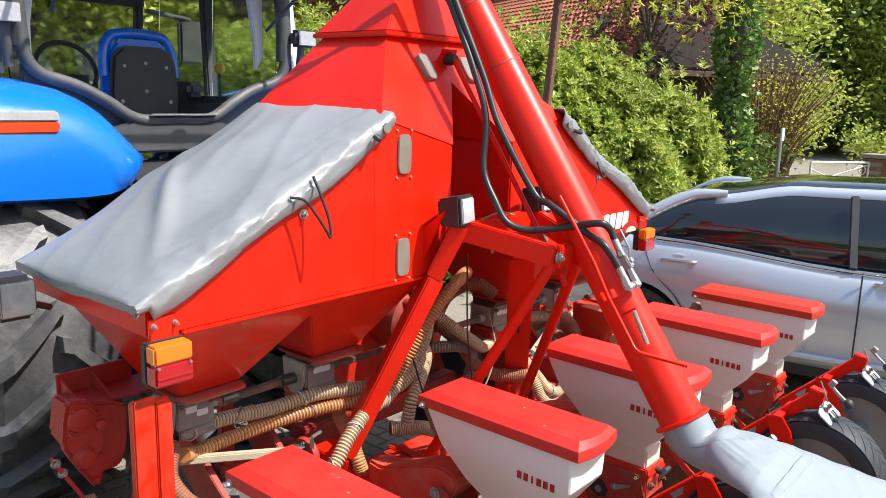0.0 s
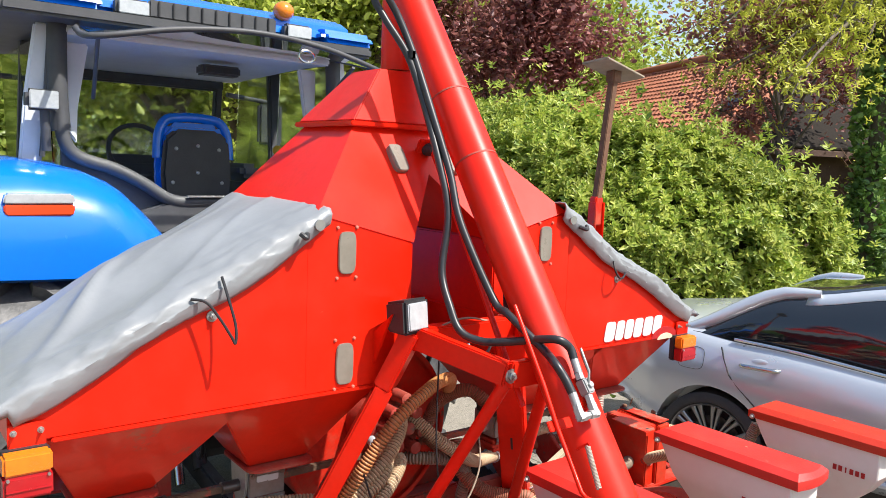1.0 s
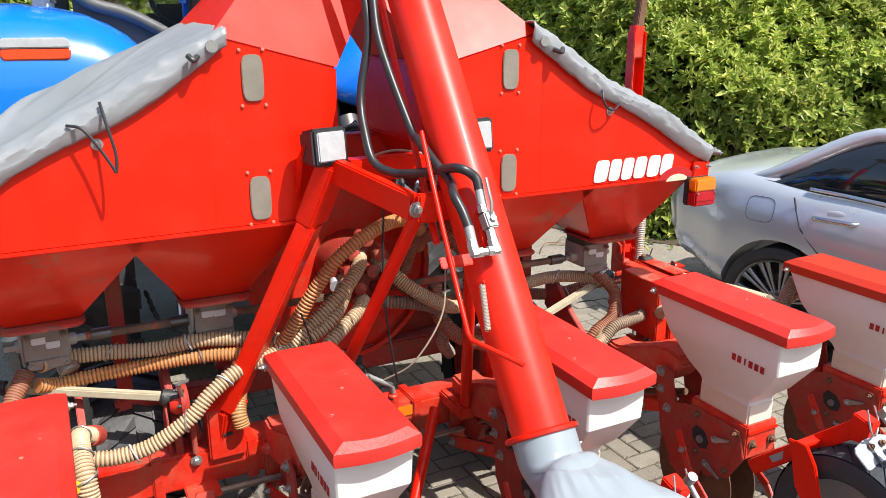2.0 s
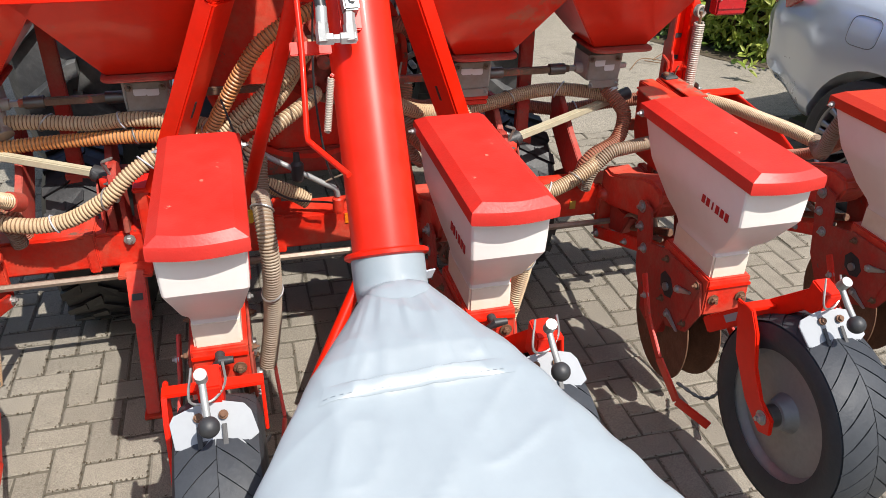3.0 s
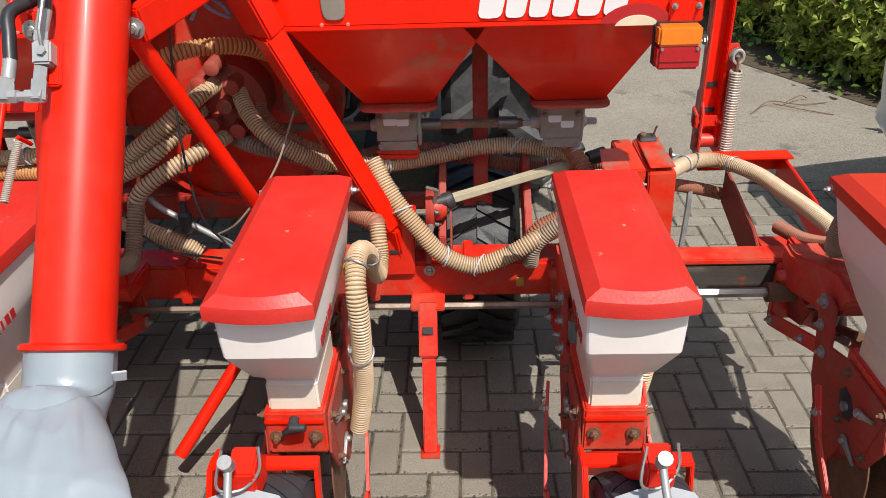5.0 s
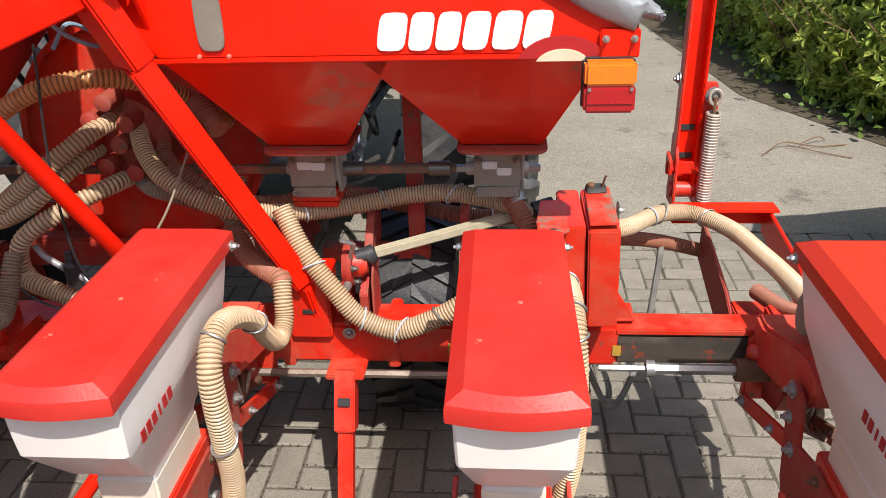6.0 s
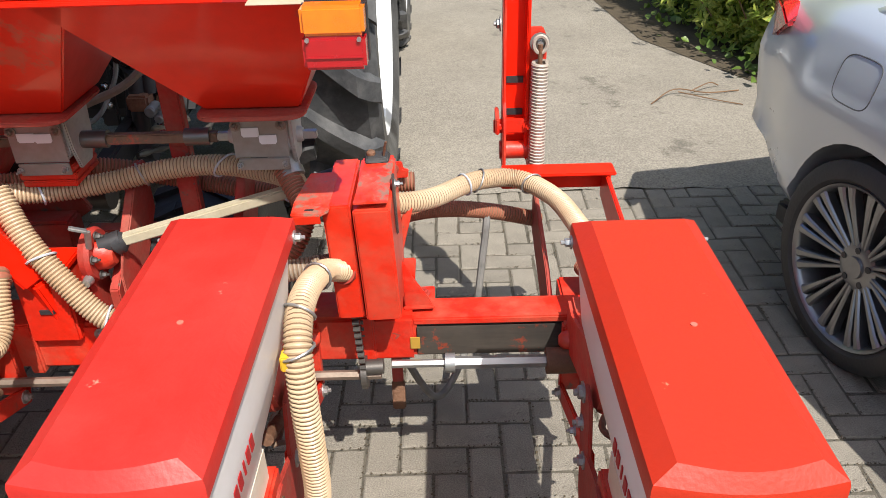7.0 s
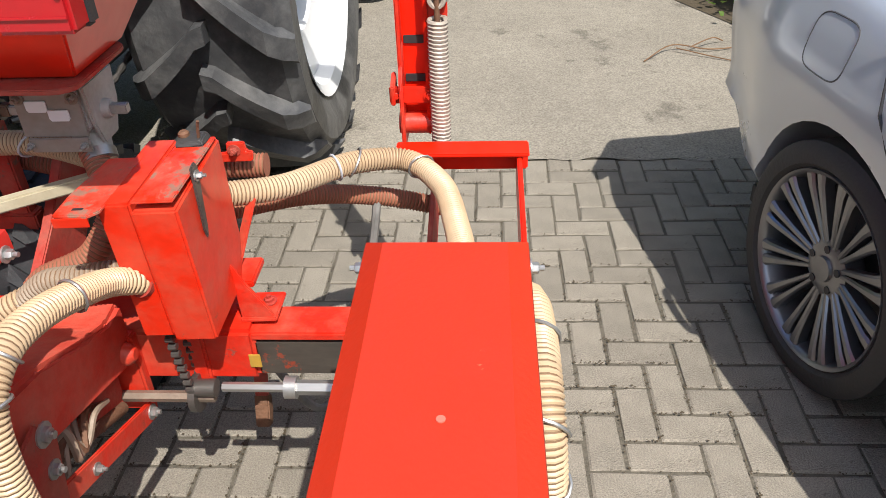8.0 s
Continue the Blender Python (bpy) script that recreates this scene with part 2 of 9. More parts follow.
AMBER = mat("amber_lens", (0.80, 0.22, 0.01), (0.7, 0.16, 0.01), 30, 0.25, coat=0.5)
LAMP_ORANGE = mat("orange_red_lens", (0.75, 0.07, 0.015), (0.65, 0.06, 0.015), 30, 0.3, coat=0.5)
RED_LENS = mat("red_lens", (0.42, 0.008, 0.012), (0.34, 0.008, 0.012), 30, 0.25, coat=0.5)
LENS = mat("clear_ribbed_lamp_glass", (0.50, 0.52, 0.53), (0.34, 0.36, 0.38), 40, 0.12, metal=0.0, coat=0.6)
BLACK_PL = mat("black_plastic", (0.022, 0.022, 0.024), (0.04, 0.04, 0.042), 12, 0.5, bump=0.1, fine=0.1)
WHITE_PAINT = mat("white_decal", (0.72, 0.72, 0.71), (0.66, 0.65, 0.63), 12, 0.5)
CREAM_DECAL = mat("cream_decal", (0.72, 0.62, 0.45), (0.6, 0.48, 0.32), 20, 0.55)
RED_DECAL = mat("dark_red_print", (0.42, 0.012, 0.014), rough=0.5)
SIGHT = mat("dusty_sight_glass", (0.26, 0.24, 0.20), (0.16, 0.14, 0.11), 9, 0.3, coat=0.3, fine=0.1)
BLUE = mat("tractor_blue_paint", (0.003, 0.165, 0.74), (0.003, 0.15, 0.68), 3, 0.25, coat=0.5, fine=0.04)
CAB_DARK = mat("dark_grey_cab_plastic", (0.05, 0.052, 0.056), (0.08, 0.08, 0.083), 8, 0.55, bump=0.05, fine=0.1)
CAB_LIGHT = mat("light_grey_cab_lining", (0.76, 0.79, 0.81), (0.58, 0.60, 0.63), 5, 0.7)
CAB_GREY = mat("grey_ceiling_lining", (0.74, 0.76, 0.76), (0.64, 0.66, 0.66), 5, 0.75)
WHITE_RIM = mat("white_wheel_rim", (0.80, 0.81, 0.82), (0.72, 0.72, 0.71), 5, 0.35, coat=0.2)
CAR_SILVER = mat("silver_car_paint", (0.58, 0.62, 0.66), (0.56, 0.60, 0.64), 2, 0.28, metal=0.45, coat=0.8, rvar=0.03)
CAR_RIM = mat("grey_alloy", (0.30, 0.30, 0.31), (0.24, 0.24, 0.25), 9, 0.34, metal=0.85)
CAR_GLASS = mat("tinted_car_glass", (0.010, 0.013, 0.016), (0.014, 0.017, 0.02), 3, 0.05, coat=1.0, rvar=0.02)
BARK = mat("tree_bark", (0.16, 0.125, 0.09), (0.08, 0.065, 0.05), 7, 0.9, bump=0.6, bscale=22, fine=0.2, stretch=(1, 1, 0.25))
TWIG = mat("dry_twigs", (0.22, 0.125, 0.065), (0.12, 0.07, 0.04), 10, 0.9)
SOIL_AND_SHADE = mat("leaf_litter_and_hedge_shade", (0.055, 0.042, 0.026), (0.10, 0.075, 0.045), 10, 0.95, bump=0.8, bscale=30, fine=0.3)
CAST_ALU = mat("dusty_cast_aluminium", (0.48, 0.47, 0.44), (0.33, 0.305, 0.26), 10, 0.55, metal=0.15, bump=0.12, bscale=70, fine=0.18, dust=0.35, dust_col=(0.30, 0.24, 0.18), dust_scale=8)
SHEET = mat("dust_stained_sheet_steel", (0.34, 0.322, 0.297), (0.23, 0.20, 0.168), 8, 0.45, metal=0.35, bump=0.05, fine=0.14, dust=0.55, dust_col=(0.27, 0.20, 0.155), dust_scale=6)
SHAFT_RED = mat("rusty_shaft_with_red_paint", (0.19, 0.11, 0.07), (0.10, 0.06, 0.04), 14, 0.65, metal=0.2, bump=0.25, fine=0.2, wear=0.16, wear_col=(0.50, 0.03, 0.015), wear_scale=5, dust=0.5, dust_col=(0.36, 0.27, 0.17), dust_scale=5)
BEAM = mat("rubbed_dark_beam", (0.055, 0.050, 0.046), (0.10, 0.085, 0.07), 9, 0.45, metal=0.3, fine=0.2, stretch=(0.22, 1, 1.6), wear=0.14, wear_col=(0.34, 0.06, 0.03), wear_scale=9, dust=0.35, dust_col=(0.15, 0.12, 0.09), dust_scale=8)
PAVER = mat("grey_concrete_paver", (0.275, 0.248, 0.203), (0.19, 0.170, 0.140), 3.2, 0.95, bump=0.5, bscale=240, island=0.10, spec=0.25, wear=0.08, wear_col=(0.17, 0.150, 0.122), wear_scale=24, speck=0.34, speck_scale=230)
PAVER_ONE = mat("grey_concrete_paver_near", (0.275, 0.248, 0.203), (0.19, 0.170, 0.140), 9, 0.95, bump=0.5, bscale=240, obj=0.10, spec=0.25, wear=0.08, wear_col=(0.17, 0.150, 0.122), wear_scale=24, speck=0.34, speck_scale=230)
JOINT = mat("sandy_paver_joint", (0.135, 0.118, 0.090), (0.070, 0.064, 0.048), 25, 0.95, bump=0.9, bscale=90, fine=0.35)
CONCRETE = mat("sandy_concrete", (0.285, 0.258, 0.212), (0.205, 0.184, 0.152), 1.6, 0.95, bump=0.6, bscale=120, spec=0.25, fine=0.14, wear=0.11, wear_col=(0.165, 0.148, 0.122), wear_scale=1.3, speck=0.40, speck_scale=110)
GRASS_SOIL = mat("mossy_lawn_soil", (0.13, 0.15, 0.05), (0.18, 0.17, 0.08), 7, 0.95, bump=0.8, bscale=40, fine=0.25)
BRICK = mat("brown_brick", (0.24, 0.115, 0.07), (0.16, 0.075, 0.05), 6, 0.85, bump=0.3, obj=0.12)
BRICK_WALL = mat("dark_brown_brickwork", (0.13, 0.075, 0.055), (0.08, 0.05, 0.04), 4, 0.9, bump=0.4, bscale=30, fine=0.2)
ROOF_TILE = mat("red_clay_tile", (0.46, 0.17, 0.085), (0.33, 0.115, 0.065), 3, 0.8, bump=0.2, island=0.16)
ROOF_END_SHADE = mat("roof_end_shade_black", (0.020, 0.017, 0.014), (0.032, 0.026, 0.021), 5, 0.9, bump=0.3, bscale=20, fine=0.3, spec=0.1)
SLATE = mat("dark_slate", (0.06, 0.063, 0.07), (0.045, 0.045, 0.05), 4, 0.6)
WHITE_METAL = mat("white_gate_paint", (0.72, 0.72, 0.70), (0.6, 0.59, 0.56), 10, 0.5)
LEAF_HEDGE = leafy("shrub_leaves", (0.22, 0.33, 0.045), (0.57, 0.60, 0.13), 0.42)
LEAF_FAR = leafy("far_tree_leaves", (0.17, 0.26, 0.04), (0.42, 0.50, 0.11), 0.42)
LEAF_DARK = leafy("dark_and_shaded_green_leaves", (0.09, 0.17, 0.03), (0.20, 0.29, 0.055))
LEAF_TREE = leafy("spring_tree_leaves", (0.32, 0.42, 0.06), (0.58, 0.62, 0.14), 0.48)
LEAF_LIME = leafy("young_yellow_green_leaves", (0.50, 0.54, 0.06), (0.68, 0.66, 0.12), 0.45)
LEAF_PURPLE = leafy("purple_leaves", (0.17, 0.055, 0.06), (0.38, 0.16, 0.13), 0.38)
LEAF_IVY = leafy("ivy_leaves", (0.08, 0.17, 0.035), (0.22, 0.34, 0.07), 0.22)
GRASS = leafy("grass_blades", (0.18, 0.27, 0.045), (0.34, 0.38, 0.10))


# ---- mesh helpers ----
def part(name, bm, material, parent=None, label="", smooth=38, kind="", category=""):
    """Links a bmesh as one mesh object, under a thing or a part."""
    if isinstance(bm, bmesh.types.BMesh):
        bmesh.ops.recalc_face_normals(bm, faces=bm.faces)
        me = bpy.data.meshes.new(name)
        bm.to_mesh(me)
        bm.free()
        if smooth:
            me.shade_smooth()
            me.set_sharp_from_angle(angle=radians(smooth))
    else:
        me = bm
    for m in (material if isinstance(material, (list, tuple)) else [material]):
        me.materials.append(m)
    ob = new(name, me)
    if parent is not None:
        ob.parent = parent
    return tagged(ob, label, category, "", kind)


def thing(name, label, category, at=(0, 0, 0), group="", kind=""):
    ob = new(name)
    ob.empty_display_size = 0.1
    ob.location = at
    return tagged(ob, label, category, group, kind)


def add(bm, verts, faces):
    vs = [bm.verts.new(v) for v in verts]
    for f in faces:
        try:
            bm.faces.new([vs[i] for i in f])
        except ValueError:
            pass
    return vs


def bevelled(bm, verts, b):
    if b > 0:
        es = list({e for v in verts for e in v.link_edges})
        bmesh.ops.bevel(bm, geom=es, offset=b, segments=2, affect="EDGES", clamp_overlap=True)


def box(c, s, b=0.004, rot=(0, 0, 0), bm=None):
    bm = bm or bmesh.new()
    m = Matrix.Translation(c) @ Euler([radians(a) for a in rot]).to_matrix().to_4x4() @ Matrix.Diagonal((*s, 1))
    r = bmesh.ops.create_cube(bm, size=1, matrix=m)
    bevelled(bm, r["verts"], min(b, min(s) * 0.3))
    return bm


def bar(a, c, w, h, b=0.004, roll=0, bm=None):
    """A rectangular bar from a to c."""
    bm = bm or bmesh.new()
    a, c = Vector(a), Vector(c)
    d = c - a
    q = d.to_track_quat("Y", "Z").to_matrix().to_4x4()
    m = Matrix.Translation((a + c) / 2) @ q @ pose(0, 0, 0, 0, roll, 0) @ Matrix.Diagonal((w, d.length, h, 1))
    r = bmesh.ops.create_cube(bm, size=1, matrix=m)
    bevelled(bm, r["verts"], min(b, w * 0.3, h * 0.3))
    return bm


def prism(pts, axis, lo, hi, b=0.004, bm=None):
    """A flat outline, pushed along an axis: pts give the other two coordinates in x, y, z order."""
    bm = bm or bmesh.new()
    n = len(pts)

    def place(p, v):
        q = list(p)
        q.insert("xyz".index(axis), v)
        return q
    vs = add(bm, [place(p, lo) for p in pts] + [place(p, hi) for p in pts],
             [list(range(n)), [n + i for i in reversed(range(n))]] + [[i, i + n, (i + 1) % n + n, (i + 1) % n] for i in range(n)])
    bmesh.ops.recalc_face_normals(bm, faces=bm.faces)
    bevelled(bm, vs, b)
    return bm


def hull(pts, b=0.0, bm=None):
    bm = bm or bmesh.new()
    vs = [bm.verts.new(p) for p in pts]
    r = bmesh.ops.convex_hull(bm, input=vs)
    bmesh.ops.delete(bm, geom=[g for g in r["geom_interior"] if isinstance(g, bmesh.types.BMVert)], context="VERTS")
    if b:
        bmesh.ops.dissolve_limit(bm, angle_limit=radians(1), verts=bm.verts, edges=bm.edges)
        bevelled(bm, list(bm.verts), b)
    return bm


def spline(pts, n=12):
    """A smooth line through the points."""
    p = [Vector(q) for q in pts]
    p = [2 * p[0] - p[1]] + p + [2 * p[-1] - p[-2]]
    out = []
    for i in range(1, len(p) - 2):
        a, b_, c, d = p[i - 1:i + 3]
        for k in range(n):
            t = k / n
            out.append(0.5 * (2 * b_ + (c - a) * t + (2 * a - 5 * b_ + 4 * c - d) * t * t + (3 * b_ - a - 3 * c + d) * t ** 3))
    return out + [p[-2]]


def sweep(path, radius, seg=12, caps=True, bm=None):
    """A round tube along a line; radius is a number or one per point."""
    bm = bm or bmesh.new()
    pts = [Vector(p) for p in path]
    n = len(pts)
    radii = radius if isinstance(radius, (list, tuple)) else [radius] * n
    t0 = (pts[1] - pts[0]).normalized()
    u = t0.orthogonal().normalized()
    rings = []
    for i, p in enumerate(pts):
        t = (pts[min(i + 1, n - 1)] - pts[max(i - 1, 0)]).normalized()
        u = (u - t * u.dot(t)).normalized()
        w = t.cross(u)
        rings.append([bm.verts.new(p + (u * math.cos(k * 2 * math.pi / seg) + w * math.sin(k * 2 * math.pi / seg)) * radii[i]) for k in range(seg)])
    for r, q in zip(rings, rings[1:]):
        for k in range(seg):
            bm.faces.new((r[k], r[(k + 1) % seg], q[(k + 1) % seg], q[k]))
    if caps:
        bm.faces.new(list(reversed(rings[0])))
        bm.faces.new(rings[-1])
    return bm


def even(path, step):
    """The line, with points at even steps."""
    pts, out, left = [Vector(p) for p in path], [Vector(path[0])], step
    for a, c in zip(pts, pts[1:]):
        d, at = (c - a).length, 0.0
        while d - at >= left:
            at += left
            out.append(a.lerp(c, at / d))
            left = step
        left -= d - at
    return out


def ribbed(ctrl, r, pitch=0.0088, depth=0.0026, seg=12):
    """A corrugated hose through the control points; the grooves take the second material."""
    path = even(spline(ctrl, 24), pitch / 4)
    bm = sweep(path, [r + (depth * 0.5 if i % 4 < 2 else -depth * 0.5) for i in range(len(path))], seg)
    for i, f in enumerate(bm.faces):
        f.material_index = 1 if (i // seg) % 4 == 2 else 0
    return bm


def lathe(prof, axis="x", at=(0, 0, 0), seg=32, bm=None, caps=True):
    """A profile of (along, radius) turned round an axis."""
    bm = bm or bmesh.new()
    rings = []
    for a, r in prof:
        ring = []
        for k in range(seg):
            c, s = math.cos(2 * math.pi * k / seg) * r, math.sin(2 * math.pi * k / seg) * r
            v = {"x": (a, c, s), "y": (c, a, s), "z": (c, s, a)}[axis]
            ring.append(bm.verts.new(Vector(at) + Vector(v)))
        rings.append(ring)
    for r_, q in zip(rings, rings[1:]):
        for k in range(seg):
            bm.faces.new((r_[k], r_[(k + 1) % seg], q[(k + 1) % seg], q[k]))
    if caps and prof[0][1] > 1e-4:
        bm.faces.new(rings[0])
    if caps and prof[-1][1] > 1e-4:
        bm.faces.new(rings[-1])
    return bm


def rod(a, c, r, seg=12, bm=None):
    return sweep([a, c], r, seg, True, bm)


def bolt(at, axis="y", r=0.011, out=1, bm=None):
    """A hexagon head with a washer."""
    bm = bm or bmesh.new()
    lathe([(0, r * 1.6), (out * 0.003, r * 1.6)], axis, at, 12, bm)
    lathe([(out * 0.003, r), (out * 0.011, r), (out * 0.013, r * 0.8)], axis, at, 6, bm)
    lathe([(out * 0.011, r * 0.5), (out * 0.020, r * 0.5)], axis, at, 8, bm)
    return bm


def bent(pts, w, h, bm=None, roll=0):
    """A flat bar bent through points."""
    bm = bm or bmesh.new()
    for a, c in zip(pts, pts[1:]):
        bar(a, c, w, h, 0.002, roll, bm)
    return bm


# ---- fertiliser hopper ----
def mx(pts, s):
    return [(p[0] * s, *p[1:]) for p in pts]


tank = thing("fertiliser_hopper", "red steel twin fertiliser hopper on the planter frame", "hopper", (0.015, 0, 1.09))
TZ = Matrix.Translation((0, 0, -1.09))


def tank_part(name, bm, material, parent=None, label=""):
    bmesh.ops.transform(bm, matrix=TZ, verts=bm.verts)
    return part(name, bm, material, parent or tank, label, 25)


DEPTH = 0.70
for s in (-1, 1):
    side = "left" if s < 0 else "right"
    outline = [(0.178, 1.55), (0.178, 1.829), (0.538, 1.925), (1.365, 1.46), (1.365, 1.37), (0.30, 1.37)]
    tank_part("tank_body", prism([(x * s, z) for x, z in outline], "y", 0.0, DEPTH, 0.006), RED)
    # folded seam along the rear panel
    tank_part("panel_seam", box((0.565 * s, 0.0002, 1.64), (0.003, 0.002, 0.50), 0.0006), RED)
    tank_part("lower_flange", box((0.78 * s, -0.003, 1.368), (0.98, 0.010, 0.012), 0.003), RED)
    # upper cone half, up to the filler cap
    C, D, P, N = (0.538, 0.0, 1.925), (0.178, 0.0, 1.829), (0.262, 0.262, 2.206), (0.0, 0.168, 2.051)
    cone = bmesh.new()
    add(cone, mx([C, D, P, N, (0.0, 0.262, 2.206), (0.538, DEPTH, 1.925), (0.178, DEPTH, 1.84), (0.27, 0.60, 2.206), (0.0, 0.60, 2.206), (0.0, 0.62, 2.06)], s),
        [(0, 1, 2), (1, 3, 2), (2, 3, 4), (0, 2, 7, 5), (2, 4, 8, 7), (5, 7, 8, 9, 6), (0, 5, 6, 1), (1, 6, 9, 3)])
    tank_part("upper_cone", cone, RED)
    inw = 0.028 if s < 0 else 0.012
    for lo, hi, b0, b1 in ((0.30, 0.83, 0.475 - inw, 0.68 - inw), (0.75, 1.30, 0.985 - inw, 1.19 - inw)):
        tank_part("outlet_funnel", hull(mx([(lo, 0.004, 1.368), (hi, 0.004, 1.368), (lo, 0.69, 1.368), (hi, 0.69, 1.368),
                                            (b0, 0.21, 1.095), (b1, 0.21, 1.095), (b0, 0.41, 1.095), (b1, 0.41, 1.095)], s), 0.004), RED_FUNNEL,
                  label="red sheet-metal funnel narrowing to the metering unit")
        fl = []
        for cx_, cy_, a0_ in ((b1 - 0.026, 0.37, 0), (b0 + 0.026, 0.37, 90), (b0 + 0.026, 0.20, 180), (b1 - 0.026, 0.20, 270)):
            fl += [((cx_ + math.cos(radians(a0_ + k_ * 22.5)) * 0.04) * s, cy_ + math.sin(radians(a0_ + k_ * 22.5)) * 0.04) for k_ in range(5)]
        tank_part("outlet_flange", prism(fl, "z", 1.083, 1.093, 0.002), RED_DIRTY)
    # sight windows with four screws
    for zc in (1.805, 1.455):
        w = []
        for k in range(20):
            a = 2 * math.pi * k / 20
            cx, cz = math.cos(a), math.sin(a)
            w.append((0.432 * s + math.copysign(abs(cx) ** 0.5, cx) * 0.031, zc + math.copysign(abs(cz) ** 0.45, cz) * 0.066))
        win = tank_part("sight_window", prism(w, "y", -0.008, 0.001, 0.002), SIGHT, label="dusty sight window with rounded corners")
        for dx in (-0.034, 0.034):
            for dz in (-0.078, 0.078):
                bm = lathe([(-0.0065, 0.0035), (-0.005, 0.0052), (0.0, 0.0056)], "y", (0.432 * s + dx, 0, zc + dz), 10)
                bmesh.ops.transform(bm, matrix=TZ, verts=bm.verts)
                part("screw", bm, LID_SCREW, win)
    # small window high in the sloping facet
    nrm = (Vector((P[0] * s, P[1], P[2])) - Vector((D[0] * s, D[1], D[2]))).cross(Vector((0, N[1], N[2])) - Vector((D[0] * s, D[1], D[2]))).normalized()
    if nrm.y > 0:
        nrm = -nrm
    ctr = Vector((0.124 * s, 0.195, 2.096))
    q = nrm.to_track_quat("Z", "Y").to_matrix().to_4x4()
    bm = bmesh.new()
    w = []
    for k in range(20):
        a = 2 * math.pi * k / 20
        cx, cz = math.cos(a), math.sin(a)
        w.append((math.copysign(abs(cx) ** 0.5, cx) * 0.032, math.copysign(abs(cz) ** 0.5, cz) * 0.055))
    prism(w, "z", -0.02, 0.02, 0.002, bm)
    bmesh.ops.transform(bm, matrix=Matrix.Translation(ctr) @ q, verts=bm.verts)
    tank_part("sight_window", bm, SIGHT, label="dusty sight window with rounded corners")
    # small bolt on the panel, below the cover
    tank_part("panel_bolt", bolt((0.86 * s, -0.001, 1.645), "y", 0.010, -1), STEEL)
    # light bracket
    tank_part("lamp_bracket", box((1.325 * s, -0.010, 1.395), (0.085, 0.008, 0.060), 0.003), RED)
    for dx in (-0.03, 0.03):
        tank_part("bracket_bolt", bolt(((1.325 + dx) * s, -0.014, 1.405), "y", 0.005, -1), STEEL)

# filler cap
cap_pts = [(-0.285, 0.235, 2.206), (0.285, 0.235, 2.206), (-0.29, 0.64, 2.206), (0.29, 0.64, 2.206),
           (-0.285, 0.235, 2.224), (0.285, 0.235, 2.224), (-0.29, 0.64, 2.224), (0.29, 0.64, 2.224)]
tank_part("cap_rim", hull(cap_pts, 0.004), RED)
tank_part("filler_cap", hull([(-0.27, 0.245, 2.226), (0.27, 0.245, 2.226), (-0.28, 0.63, 2.226), (0.28, 0.63, 2.226),
                              (-0.115, 0.33, 2.42), (0.115, 0.33, 2.42), (-0.115, 0.52, 2.42), (0.115, 0.52, 2.42)], 0.004), RED)
# plate with the pull rod's grommet, over the notch
tank_part("rod_plate", box((0.013, 0.212, 2.135), (0.085, 0.012, 0.09), 0.004, (30, 0, 0)), RED)
tank_part("rod_grommet", lathe([(-0.045, 0.018), (-0.02, 0.024), (0.0, 0.022)], "y", (0.013, 0.205, 2.137), 14), BLACK_PL)
tank_part("pull_rod", rod((0.013, 0.165, 2.13), (-0.055, -0.42, 1.37), 0.010), RED)

# maker's word as plain slanted blocks, with the round badge
DEC = [(0.805, 0.868), (0.874, 0.926), (0.933, 0.985), (0.992, 1.048), (1.056, 1.116), (1.122, 1.180)]


def decal_row(spans, zc, h, y, name, material, lean=0.18, parent=None):
    for i, (a, c) in enumerate(spans):
        r = []
        for k in range(16):
            t = 2 * math.pi * k / 16
            cx, cz = math.cos(t), math.sin(t)
            e = 0.45
            px, pz = math.copysign(abs(cx) ** e, cx), math.copysign(abs(cz) ** e, cz)
            r.append(((a + c) / 2 + px * (c - a) / 2 + pz * h / 2 * lean, zc + pz * h / 2))
        bm = prism(r, "y", y - 0.003, y, 0)
        tank_part(name, bm, material, parent)


decal_row(DEC, 1.425, 0.082, -0.002, "white_decal_block", WHITE_PAINT)
badge = []
for k in range(13):
    a = math.pi * (0.12 + 0.76 * k / 12)
    badge.append((1.205 + math.cos(a) * 0.105, 1.335 + math.sin(a) * 0.078))
tank_part("red_badge", prism(badge, "y", -0.010, -0.002, 0.001), RED_DECAL)
badge = []
for k in range(13):
    a = math.pi * (0.12 + 0.76 * k / 12)
    badge.append((1.205 + math.cos(a) * 0.062, 1.343 + math.sin(a) * 0.042))
tank_part("cream_badge", prism(badge, "y", -0.014, -0.009, 0.001), CREAM_DECAL)


